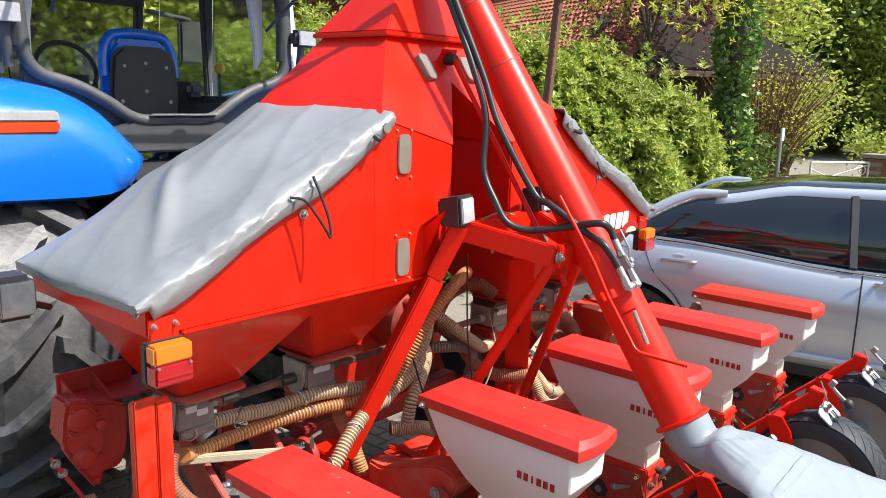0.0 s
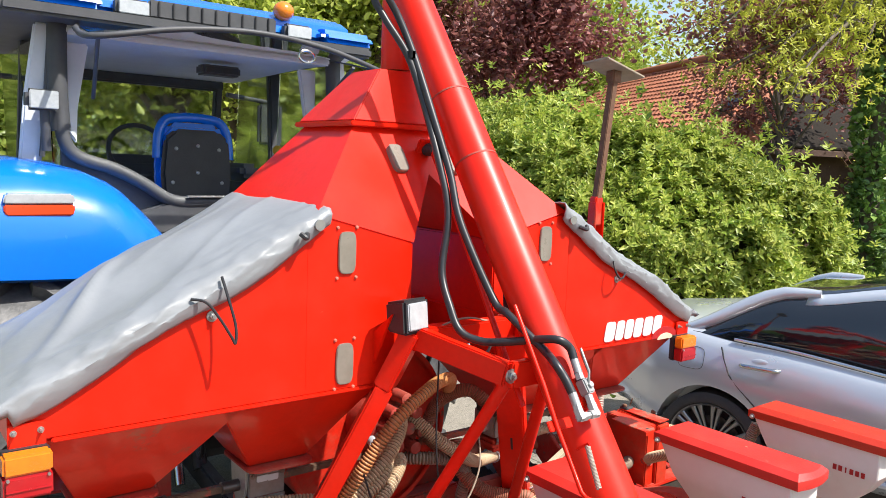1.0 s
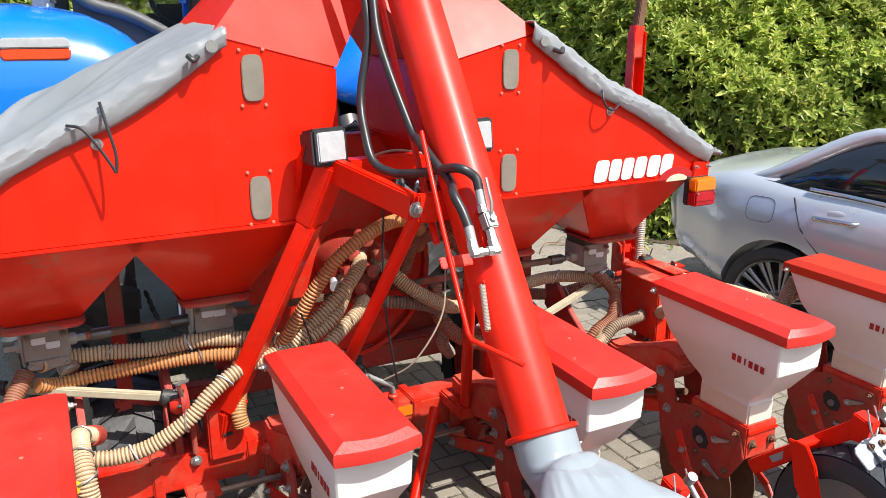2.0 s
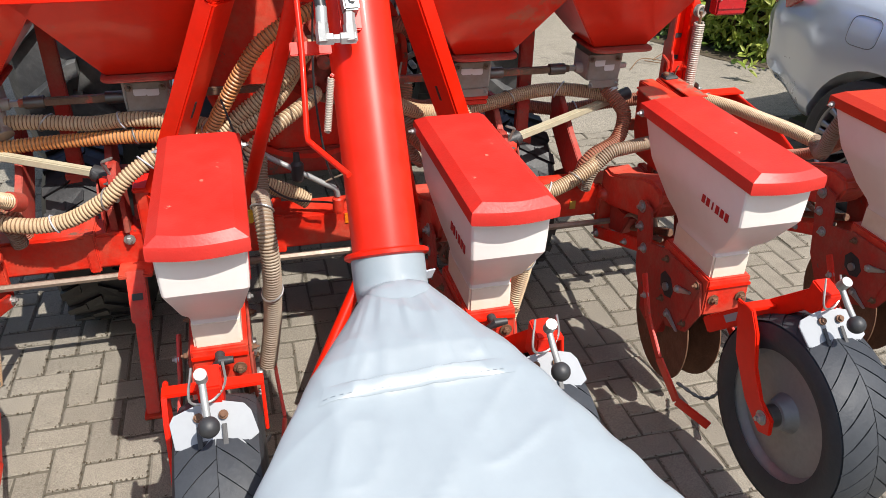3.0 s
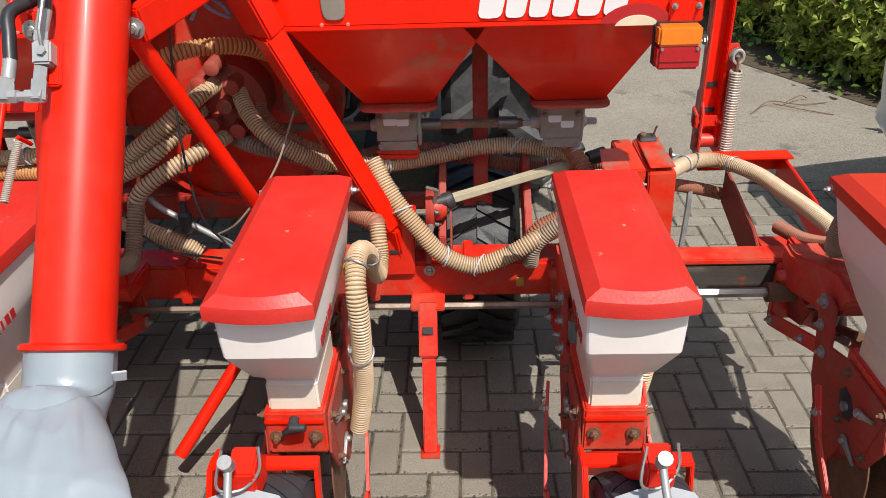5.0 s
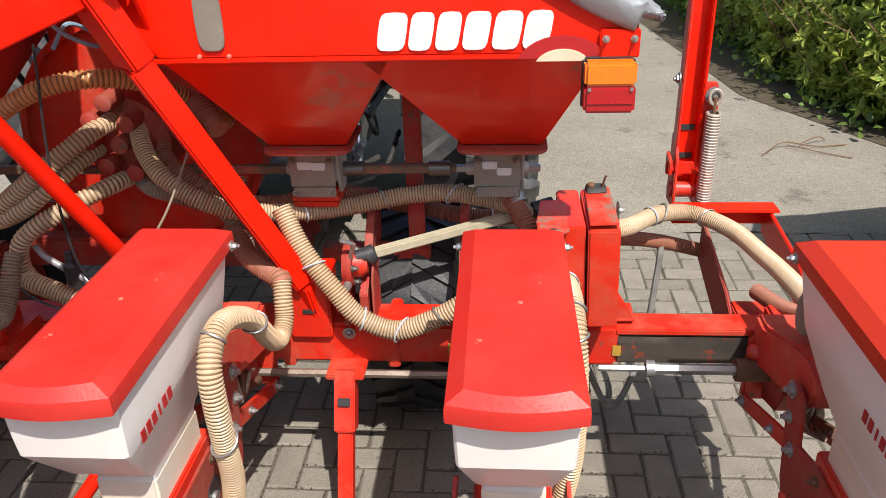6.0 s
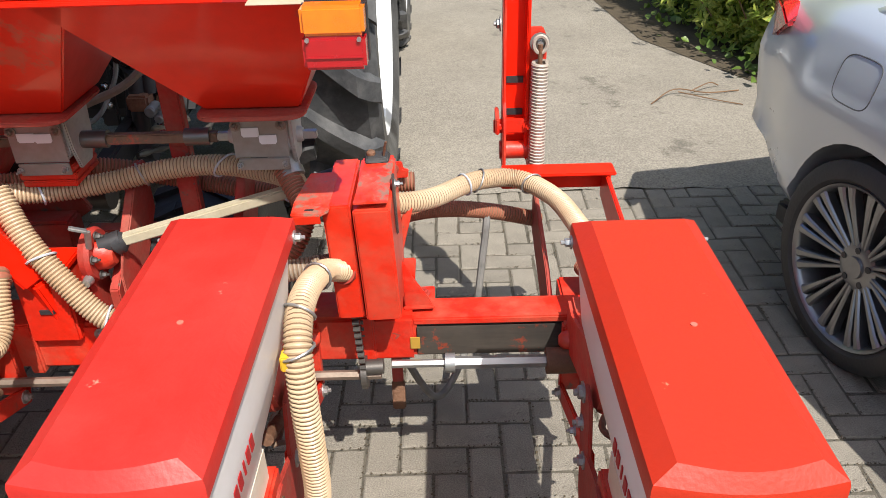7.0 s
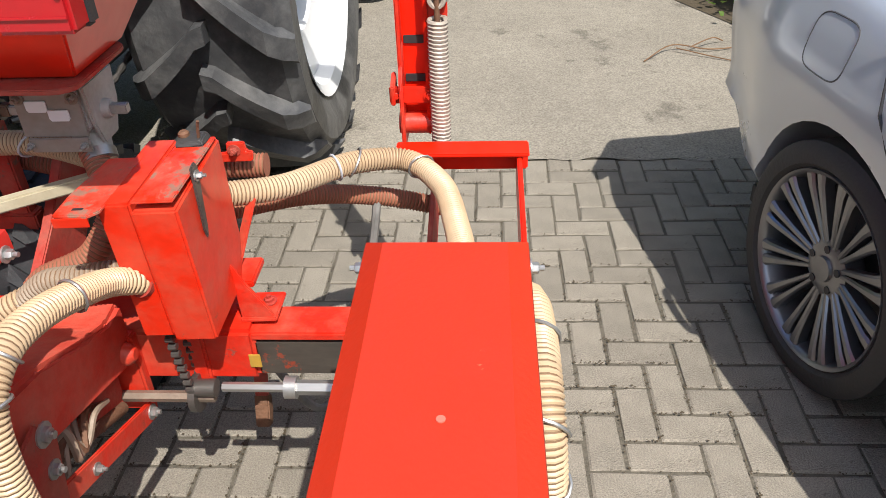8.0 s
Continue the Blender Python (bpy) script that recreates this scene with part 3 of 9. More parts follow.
# ---- tarpaulin covers ----
def tarp_cover(s):
    bm = bmesh.new()
    nu, nv = 84, 64
    top, low = Vector((0.50, 0, 1.945)), Vector((1.395, 0, 1.455))
    grid = []
    for i in range(nu + 1):
        u = i / nu
        row = []
        for j in range(nv + 1):
            v = j / nv
            if u <= 0.9:
                base = top.lerp(low, u / 0.9)
                hang = 0.0
            else:
                base = low.copy()
                hang = (u - 0.9) / 0.1
                base.z -= hang * 0.022
                base.x += 0.006
            # rear hem hangs down the rear panel, widest at half length
            hem = 0.055 + 0.045 * math.sin(min(u / 0.9, 1) * math.pi) * (0.6 + 0.4 * math.sin(u * 9))
            hem *= 1 if u < 0.86 else max(0.0, 0.5 - (u - 0.86) * 4)
            if v < 0.18:
                k = 1 - v / 0.18
                p = base + Vector((0, -0.014 - 0.012 * math.sin(k * 3), -hem * k))
            else:
                k = (v - 0.18) / 0.82
                sag = max(0.0, math.sin(k * math.pi)) ** 0.7 * 0.052 * max(0.0, math.sin(min(1, u / 0.9) * math.pi)) ** 0.5
                sag -= 0.024 * math.exp(-((k - 0.30) / 0.17) ** 2) * max(0.0, math.sin(min(1, u / 0.88) * math.pi)) ** 1.2
                fold = (u - 0.62) * 1.0 + (k - 0.45) * 0.55
                sag += 0.022 * math.exp(-(fold / 0.035) ** 2) * math.exp(-((k - 0.5) / 0.28) ** 2)
                p = base + Vector((0.3 * sag, -0.012 + k * (DEPTH + 0.02), sag))
            w = noise.noise(Vector((u * 3.2 * s, v * 2.4, 1.7 + s))) * 0.020 + noise.noise(Vector((u * 9, v * 5 + u * 5, 4.2 + s))) * 0.003
            w += (0.5 - abs(noise.noise(Vector((u * 2.2 + v * 3.4, v * 1.2, 9 + s))))) ** 3 * 0.05
            # sharp creases along the rear hem, fading out over the flat top
            hemmy = max(0.0, 1 - v / 0.42)
            c1 = 1 - 2 * abs(noise.noise(Vector((u * 7 - v * 9, v * 10 + u * 3, 2.1 + s))))
            c2 = 1 - 2 * abs(noise.noise(Vector((u * 17 + v * 8, v * 15, 6.3 + s))))
            w += hemmy * (max(0, c1) ** 3 * 0.012 + max(0, c2) ** 4 * 0.007)
            edge = min(1, v * 12) if v < 0.18 else 1
            p += Vector((0.35, -0.45 * (1 if v < 0.2 else 0.15), 0.9)) * w * (0.35 + 0.65 * edge)
            p.y = min(p.y, -0.013) if v < 0.16 else p.y
            row.append(bm.verts.new((p.x * s, p.y, p.z)))
        grid.append(row)
    for i in range(nu):
        for j in range(nv):
            bm.faces.new((grid[i][j], grid[i + 1][j], grid[i + 1][j + 1], grid[i][j + 1]))
    cover = thing("tarpaulin_cover", "wrinkled silver-grey tarpaulin cover tied over the hopper's sloping top", "cover", (0.015, 0, 0), "hopper covers")
    sheet = part("sheet", bm, TARP, cover, smooth=60)
    md = sheet.modifiers.new("thickness", "SOLIDIFY")
    md.thickness = 0.005
    part("eyelet", lathe([(-0.006, 0.017), (0.0, 0.017), (0.001, 0.012)], "y", (0.545 * s, -0.030, 1.895), 14), STEEL, cover)
    part("toggle", sweep(spline([(0.585 * s, -0.030, 1.868), (0.60 * s, -0.055, 1.860), (0.612 * s, -0.042, 1.872)], 5), 0.008, 8), BLACK_PL, cover)
    if s < 0:
        cord = [(-0.843, -0.028, 1.758), (-0.836, -0.050, 1.711), (-0.822, -0.075, 1.630), (-0.826, -0.085, 1.582), (-0.836, -0.080, 1.600), (-0.863, -0.065, 1.650), (-0.895, -0.050, 1.694), (-0.929, -0.028, 1.702)]
    else:
        cord = [(0.80, -0.030, 1.725), (0.795, -0.045, 1.69), (0.815, -0.05, 1.66), (0.85, -0.04, 1.655), (0.88, -0.03, 1.675)]
    part("bungee_cord", sweep(spline(cord, 8), 0.0042, 8), CABLE, cover, "black elastic cord loop")
    return cover


for s in (-1, 1):
    tarp_cover(s)


# ---- rear lights and work lamps ----
def rear_light(s):
    t = thing("rear_light", "square rear light with amber lens over red lens", "light", (1.318 * s, -0.035, 1.312), "rear lights")
    part("housing", box((0, 0.018, 0), (0.112, 0.030, 0.112), 0.006), BLACK_PL, t)
    part("amber_lens", box((0, -0.014, 0.030), (0.108, 0.045, 0.050), 0.006), AMBER, t, "amber lens")
    part("red_lens", box((0, -0.014, -0.024), (0.108, 0.047, 0.058), 0.006), RED_LENS, t, "red lens")
    part("reflector_strip", box((0, -0.039, -0.030), (0.098, 0.004, 0.004), 0.001), RED_LENS, t)
    for dx in (-0.044, 0.044):
        part("screw", lathe([(-0.042, 0.004), (-0.036, 0.004)], "y", (dx, 0, 0.0), 8), STEEL, t)


def work_lamp(s):
    t = thing("work_lamp", "black square work lamp with clear ribbed glass on the frame post", "lamp", (0.248 * s, -0.085, 1.608), "work lamps")
    shell = bmesh.new()
    add(shell, [(-0.060, -0.05, -0.056), (0.060, -0.05, -0.056), (0.060, -0.05, 0.056), (-0.060, -0.05, 0.056),
                (-0.050, 0.04, -0.046), (0.050, 0.04, -0.046), (0.050, 0.04, 0.046), (-0.050, 0.04, 0.046)],
        [(0, 1, 2, 3), (4, 5, 6, 7), (0, 1, 5, 4), (1, 2, 6, 5), (2, 3, 7, 6), (3, 0, 4, 7)])
    bmesh.ops.recalc_face_normals(shell, faces=shell.faces)
    bevelled(shell, list(shell.verts), 0.008)
    part("shell", shell, BLACK_PL, t)
    part("lamp_glass", box((0, -0.051, 0), (0.092, 0.012, 0.086), 0.005), LENS, t, "clear ribbed lamp glass")
    part("foot", box((0, 0.0, -0.075), (0.03, 0.03, 0.05), 0.004), STEEL_DARK, t)
    t.rotation_euler = (radians(-6), 0, radians(14 if s < 0 else 8))


for s in (-1, 1):
    rear_light(s)
    work_lamp(s)

# ---- filling auger ----
auger = thing("filling_auger", "long glossy red filling auger tube slanting down from the hopper cap", "auger", (0.0337, -0.8655, 0.955))
A0, A1 = Vector((0.0337, -0.8655, 0.955)), Vector((0.0485, 0.36, 2.683))
AR = 0.0745
ax = (A1 - A0).normalized()


def ap(d, dx=0.0, off=0.0):
    """A place d metres up the tube, off metres proud of its axis towards the rear."""
    up = Vector((0, -ax.z, ax.y))
    return A0 + ax * d + Vector((dx, 0, 0)) + up * off


def auger_part(name, bm, material, parent=None, label="", smooth=40):
    bmesh.ops.transform(bm, matrix=Matrix.Translation(-A0), verts=bm.verts)
    return part(name, bm, material, parent or auger, label, smooth)


L = (A1 - A0).length
auger_part("tube", sweep([ap(0), ap(0.004), ap(L + 0.12), ap(L + 0.124)], [AR - 0.006, AR, AR, AR - 0.006], 40), AUGER_RED)
auger_part("end_flange", sweep([ap(0.022), ap(0.026), ap(0.034), ap(0.038)], [AR + 0.012, AR + 0.019, AR + 0.019, AR + 0.012], 40), RED)
auger_part("lower_collar", sweep([ap(-0.05), ap(0.02)], AR - 0.003, 40), RED)
for d in (1.395, 1.66):
    auger_part("joint_band", sweep([ap(d), ap(d + 0.006)], AR + 0.0015, 40), RED_DIRTY)
auger_part("outlet_spout", lathe([(2.43, 0.070), (2.95, 0.070)], "z", (0.045, 0.42, 0), 28), RED)
auger_part("upper_head", lathe([(-0.16, 0.10), (0.16, 0.10)], "x", (0.05, 0.38, 2.86), 24), RED)
# hydraulic valve with hose ends
auger_part("valve_bracket", box(ap(0.555, -0.03, 0.0785), (0.045, 0.014, 0.09), 0.003, (-35, 0, 0)), RED)
auger_part("valve_block", box(ap(0.565, -0.030, 0.0985), (0.034, 0.034, 0.045), 0.004, (-35, 0, 6)), FITTING, label="steel hydraulic valve block")
auger_part("valve_bolt", sweep([ap(0.565, -0.026, 0.1145), ap(0.565, -0.026, 0.1225)], 0.009, 6), FITTING)
auger_part("hose_ferrule", sweep([ap(0.608, -0.037, 0.1015), ap(0.650, -0.032, 0.1015)], 0.0125, 14), FITTING)
auger_part("hose_nut", sweep([ap(0.588, -0.038, 0.1005), ap(0.608, -0.037, 0.1005)], 0.0135, 6), FITTING)
auger_part("hose_nut", sweep([ap(0.505, -0.036, 0.1005), ap(0.540, -0.034, 0.1005)], 0.0125, 6), FITTING)
auger_part("elbow_fitting", sweep([ap(0.515, -0.036, 0.1005), ap(0.478, -0.036, 0.1005)], 0.0145, 6), FITTING)
auger_part("elbow_fitting", sweep([ap(0.509, -0.095, 0.1005), ap(0.478, -0.095, 0.1005)], 0.0145, 6), FITTING)
auger_part("elbow_link", sweep([ap(0.486, -0.104, 0.1005), ap(0.486, -0.074, 0.1005), ap(0.486, -0.072, 0.1005), ap(0.486, -0.060, 0.1005), ap(0.486, -0.058, 0.1005), ap(0.486, -0.026, 0.1005)], [0.0135, 0.0135, 0.010, 0.010, 0.0135, 0.0135], 6), FITTING)
auger_part("hose_nut", sweep([ap(0.503, -0.095, 0.1015), ap(0.520, -0.094, 0.1015)], 0.0135, 6), FITTING)
auger_part("hose_ferrule", sweep([ap(0.518, -0.094, 0.1015), ap(0.555, -0.092, 0.1015)], 0.0125, 14), FITTING)
auger_part("valve_lever", sweep([ap(0.575, -0.027, 0.1165), ap(0.60, -0.025, 0.1305), ap(0.67, -0.020, 0.1305)], 0.004, 8), STEEL)
s0, s1 = Vector(ap(0.295, -0.105, 0.0735)), Vector(ap(0.41, -0.085, 0.0735))
su = (s1 - s0).normalized()
sa = su.orthogonal().normalized()
sb = su.cross(sa)
auger_part("pull_spring", sweep([s0.lerp(s1, k / 260) + (sa * math.cos(k * 0.785) + sb * math.sin(k * 0.785)) * 0.0068 for k in range(261)], 0.0017, 5), SPRING, label="long thin return spring")
auger_part("spring_hook", bar(ap(0.415, -0.085, 0.0285), ap(0.415, -0.082, 0.0835), 0.008, 0.008), RED)
rod_path = [(-0.074, -0.400, 1.678), (-0.099, -0.560, 1.479), (-0.100, -0.620, 1.376), (-0.111, -0.730, 1.230), (-0.111, -0.750, 1.220), (-0.045, -0.880, 1.193)]
auger_part("latch_rod", sweep(rod_path, 0.0065, 10), RED, label="bent red latch rod beside the tube")
auger_part("rod_bracket", box((-0.080, -0.610, 1.376), (0.09, 0.008, 0.03), 0.002, (-35, 0, 0)), RED)

hose_a = thing("hydraulic_hose", "black hydraulic hose hanging in a loop beside the auger", "hose", (0, 0, 0), "hydraulic hoses")
part("hose", sweep(spline([ap(0.648, -0.032, 0.1015), ap(0.685, -0.036, 0.1065), ap(0.715, -0.072, 0.1045), (-0.046, -0.450, 1.581), (-0.075, -0.370, 1.562), (-0.112, -0.300, 1.554), (-0.146, -0.240, 1.576), (-0.150, -0.190, 1.641), (-0.135, -0.12, 1.75), (-0.095, -0.09, 1.93),
                           (-0.088, -0.02, 2.10), (-0.088, 0.08, 2.30), (-0.115, 0.14, 2.45), (-0.170, 0.20, 2.57), (-0.190, 0.25, 2.66), (-0.150, 0.30, 2.82), (-0.130, 0.34, 3.0)], 10), 0.0125, 12), CABLE, hose_a)
hose_b = thing("hydraulic_hose", "black hydraulic hose following the auger up to its head", "hose", (0, 0, 0), "hydraulic hoses")
part("hose", sweep(spline([ap(0.553, -0.092, 0.1015), ap(0.60, -0.097, 0.1015), ap(0.65, -0.103, 0.0935), (-0.038, -0.500, 1.556), (-0.049, -0.440, 1.594), (-0.056, -0.350, 1.644), (-0.053, -0.280, 1.677), (-0.080, -0.14, 1.90), (-0.070, -0.06, 2.06),
                           (-0.078, 0.04, 2.26), (-0.095, 0.13, 2.45), (-0.130, 0.18, 2.58), (-0.190, 0.20, 2.68), (-0.230, 0.27, 2.84), (-0.200, 0.32, 3.0)], 10), 0.0125, 12), CABLE, hose_b)
for ob in (hose_a, hose_b):
    part("clip", lathe([(-0.012, 0.016), (0.012, 0.016)], "z", (-0.105, 0.13, 2.45), 10), CABLE, ob)


# ---- canvas sleeve on the auger's mouth ----
def sleeve_point(u, v, side):
    """A place on the sleeve: u along it, v across from -1 to 1, side 1 for the upper sheet."""
    rc = AR + 0.0035
    half = rc + 0.615 * max(0.0, u - 0.085) ** 0.96
    flat = rc * max(0.0, 1 - u * 2.6) ** 1.3 + 0.020 + 0.03 * u
    round_ = math.sqrt(max(0.0, 1 - v * v)) if u < 0.1 else max(0.0, 1 - abs(v) ** (2 + 3 * min(1, u * 2))) ** 0.7
    zc = 0.925 - 0.07 * min(u, 0.28) - 0.36 * max(0.0, u - 0.28)
    p = Vector((0.034 + v * half, -0.862 - u * 1.02, zc + side * round_ * flat))
    if u < 0.12:
        k = max(0.0, (u - 0.05) / 0.07)
        q = ap(0.03 - u * 1.1) + Vector((v * rc, 0, 0)) + Vector((0, -ax.z, ax.y)) * side * math.sqrt(max(0, 1 - v * v)) * rc
        p = q.lerp(p, k * k * (3 - 2 * k))
    inner = 1 - abs(v) ** 3
    g = max(0.0, min(1, (u - 0.08) * 6))
    w = noise.noise(Vector((p.x * 3.0, p.y * 2.4, 2.2 + side))) * 0.014
    w += max(0, 1 - 2.6 * abs(noise.noise(Vector((p.x * 4.2 + p.y * 1.6, p.y * 2.2, 5.1))))) ** 2 * 0.010
    w += max(0, 1 - 3.0 * abs(noise.noise(Vector((p.x * 9 - p.y * 5, p.y * 6, 7.7))))) ** 3 * 0.004
    # sharp folds fanning out from the collar
    fan = max(0.0, min(1, (u - 0.10) * 14)) * max(0.0, 1 - (u - 0.10) / 0.34)
    for v0, a_, wd in ((-0.62, 0.011, 0.07), (-0.30, 0.010, 0.05), (0.02, 0.007, 0.04), (0.26, 0.010, 0.05), (0.58, 0.012, 0.07)):
        w += a_ * fan * math.exp(-abs(v - v0 * (0.8 + 0.6 * u)) / wd)
    gather = max(0.0, 1 - abs(u - 0.195) * 14) * 0.006 * max(0.0, math.cos(v * 19 + 0.6)) ** 2 * (1 - v * v)
    hump = 0.035 * math.exp(-((p.x - 0.13) / 0.035) ** 2 - ((u - 0.70) / 0.04) ** 2)
    sew = u - 0.340 + 0.006 * v
    w += 0.003 * max(0.0, 1 - abs(sew) / 0.02) * (1 if side > 0 else 0)
    crimp = 0.0015 * math.sin(u * 70 + v * 3) * abs(v) ** 5
    p.z += side * (w * g * inner + gather + (hump if side > 0 else 0)) + crimp * g
    p.x += crimp * g
    return p


def canvas_sleeve():
    bm = bmesh.new()
    nu, nv = 190, 72
    rings = []
    for i in range(nu + 1):
        vs = [math.sin((k / nv - 0.5) * math.pi) for k in range(nv + 1)]
        ring = [bm.verts.new(sleeve_point(i / nu, v, 1)) for v in vs] + [bm.verts.new(sleeve_point(i / nu, v, -1)) for v in reversed(vs[1:-1])]
        rings.append(ring)
    m = len(rings[0])
    for r_, q in zip(rings, rings[1:]):
        for k in range(m):
            bm.faces.new((r_[k], r_[(k + 1) % m], q[(k + 1) % m], q[k]))
    bm.faces.new(rings[-1])
    return bm


def sleeve_strip(u0, u1, v0, v1, slope, lift, bow=0.0):
    """A narrow band sewn on the upper sheet."""
    bm = bmesh.new()
    prev = None
    for k in range(31):
        v = v0 + (v1 - v0) * k / 30
        row = []
        for f, z in ((0, 0.0), (0.15, lift), (0.85, lift), (1, 0.0)):
            z *= min(1.0, 4 * min(k, 30 - k) / 30)
            row.append(bm.verts.new(sleeve_point(u0 + (u1 - u0) * f + slope * v + bow * (1 - v * v), v, 1) + Vector((0, 0, z + 0.0012))))
        if prev:
            for j in range(3):
                bm.faces.new((prev[j], prev[j + 1], row[j + 1], row[j]))
        prev = row
    return bm


sleeve = thing("canvas_sleeve", "silver canvas sleeve spreading from the auger mouth, creased and slightly soiled", "canvas sleeve", (0, 0, 0))
part("sheet", canvas_sleeve(), CANVAS, sleeve, smooth=70)
part("seam", sleeve_strip(0.325, 0.355, -0.78, 0.70, -0.006, 0.0050), CANVAS, sleeve, "stitched double seam")
cb = bmesh.new()
prev = None
for k in range(41):
    v = math.sin((k / 40 - 0.5) * math.pi * 0.96)
    row = []
    for j in range(11):
        u = (0.060 + 0.100 * (1 - v * v)) * j / 10
        row.append(cb.verts.new(sleeve_point(u, v, 1) + Vector((v * 0.004, -0.003, 0.0050 if j < 10 else 0.0))))
    if prev:
        for j in range(10):
            cb.faces.new((prev[j], prev[j + 1], row[j + 1], row[j]))
    prev = row
part("collar", cb, CANVAS, sleeve, "smooth canvas collar sewn on in a curve")
for k in range(24):
    v = -0.75 + 1.34 * k / 23
    a_, c_ = sleeve_point(0.350 - 0.006 * v, v, 1), sleeve_point(0.350 - 0.006 * v, v + 0.03, 1)
    part("stitch", sweep([a_ + Vector((0, 0, 0.0060)), c_ + Vector((0, 0, 0.0060))], 0.0006, 5), CANVAS, sleeve)
part("tag", box((0.120, -0.880, 0.935), (0.032, 0.004, 0.028), 0.001, (20, 10, 25)), STICKER, sleeve, "small white sewn-in tag")


# ---- planter frame ----
fr = thing("planter_frame", "red steel toolbar frame with slanting posts, scuffed and dusty", "implement frame", (0, 0.22, 0.45))
FZ = Matrix.Translation((0, -0.22, -0.45))


def frame_part(name, bm, material, parent=None, label="", smooth=38):
    bmesh.ops.transform(bm, matrix=FZ, verts=bm.verts)
    return part(name, bm, material, parent or fr, label, smooth)


frame_part("toolbar", box((0, 0.225, 0.51), (2.84, 0.13, 0.13), 0.010), RED_WORN, label="square red toolbar with scratched paint")
for s in (-1, 1):
    frame_part("sliding_bar", box((1.66 * s, 0.2125, 0.497), (0.50, 0.085, 0.098), 0.008), BEAM, label="dark steel telescopic bar with rubbed red paint")
    frame_part("bar_cover", box((1.66 * s, 0.2125, 0.556), (0.50, 0.092, 0.020), 0.004), RED_WORN)
    frame_part("bar_end", box((1.90 * s, 0.225, 0.51), (0.10, 0.14, 0.14), 0.008), RED_WORN)
    # slanting post from toolbar to hopper, with an oval hole shown by a dark insert
    post = [(0.55 * s, 0.20, 0.56), (0.528 * s, 0.165, 0.72), (0.272 * s, -0.02, 1.37), (0.215 * s, -0.09, 1.56)]
    for nm, a, c in zip(("post_foot", "post", "post_head"), post, post[1:]):
        frame_part(nm, bar(a, c, 0.105, 0.06, 0.006, 0), RED, label="slanting red box-section post" if nm == "post" else "")
    sa, sc = Vector(post[1]), Vector(post[2])
    frame_part("post_slot", bar(sa.lerp(sc, 0.43), sa.lerp(sc, 0.53), 0.020, 0.064, 0.006, 0), BLACK_PL)
    frame_part("foot_slot", box((0.55 * s, 0.138, 0.63), (0.035, 0.006, 0.012), 0.001), BLACK_PL)
    frame_part("post_socket", box((0.55 * s, 0.20, 0.64), (0.12, 0.12, 0.20), 0.006), RED_WORN)
    frame_part("foot_plate", box((0.545 * s, 0.19, 0.735), (0.14, 0.12, 0.018), 0.004), RED)
    frame_part("gusset", prism([(0.10, 1.47), (-0.10, 1.62), (0.02, 1.40)], "x", 0.30 * s, 0.31 * s, 0.002), RED)
    # head arms, meeting at the auger bracket
    frame_part("head_arm", bar((0.23 * s, -0.09, 1.545), (0.10 * s, -0.41, 1.475), 0.035, 0.075, 0.005), RED)
    frame_part("head_bolt", bolt((0.105 * s, -0.43, 1.475), "y", 0.014, -1), STEEL)
    frame_part("brace", rod((0.085 * s, -0.40, 1.46), (0.297 * s, 0.02, 0.60), 0.020, 14), RED, label="round red brace tube")
    frame_part("brace_foot", box((0.297 * s, 0.09, 0.565), (0.06, 0.18, 0.05), 0.006), RED_WORN)
    # upright carrying the metering shaft
    frame_part("upright", box((0.83 * s, 0.46, 0.95), (0.05, 0.035, 0.66), 0.004), RED_DIRTY)
    frame_part("cross_arm", box((0.70 * s, 0.46, 0.66), (0.34, 0.05, 0.05), 0.004), RED_DIRTY)
    frame_part("hitch_bracket", prism([(0.18, 0.56), (0.30, 0.56), (0.50, 0.72), (0.50, 0.86), (0.44, 0.86), (0.30, 0.74), (0.18, 0.66)], "x", 0.70 * s - 0.012, 0.70 * s + 0.012, 0.003), RED_DIRTY)
    frame_part("hitch_bracket", prism([(0.18, 0.56), (0.30, 0.56), (0.50, 0.72), (0.50, 0.86), (0.44, 0.86), (0.30, 0.74), (0.18, 0.66)], "x", 0.98 * s - 0.012, 0.98 * s + 0.012, 0.003), RED_DIRTY)
    frame_part("bracket_bolt", bolt((0.655 * s, 0.155, 0.55), "y", 0.012, -1), STEEL)
    for xb in (0.16, 0.47, 0.78, 1.30):
        frame_part("bar_clamp", box((xb * s, 0.225, 0.51), (0.035, 0.150, 0.150), 0.005), RED_WORN)
frame_part("lower_stay", rod((0.21, 0.10, 0.56), (-0.115, -0.25, 0.14), 0.021, 12), RED, label="round red stay running down to the rear")
frame_part("head_beam", box((0, -0.085, 1.53), (0.46, 0.06, 0.07), 0.006), RED)
frame_part("auger_cradle", box((0, -0.42, 1.475), (0.20, 0.03, 0.08), 0.005), RED)
frame_part("drive_rod", rod((-1.33, 0.12, 0.435), (1.33, 0.12, 0.435), 0.012, 6), RUST_ROD, label="long hexagonal drive rod of tarnished steel")
frame_part("drive_rod", rod((1.36, 0.10, 0.482), (1.50, 0.10, 0.482), 0.010, 6), ROD_STEEL)
frame_part("drive_rod", rod((1.50, 0.10, 0.482), (1.76, 0.10, 0.482), 0.0155, 6), ROD_STEEL)
frame_part("rod_collar", lathe([(-0.012, 0.024), (0.012, 0.024)], "x", (1.50, 0.10, 0.482), 12), STEEL)
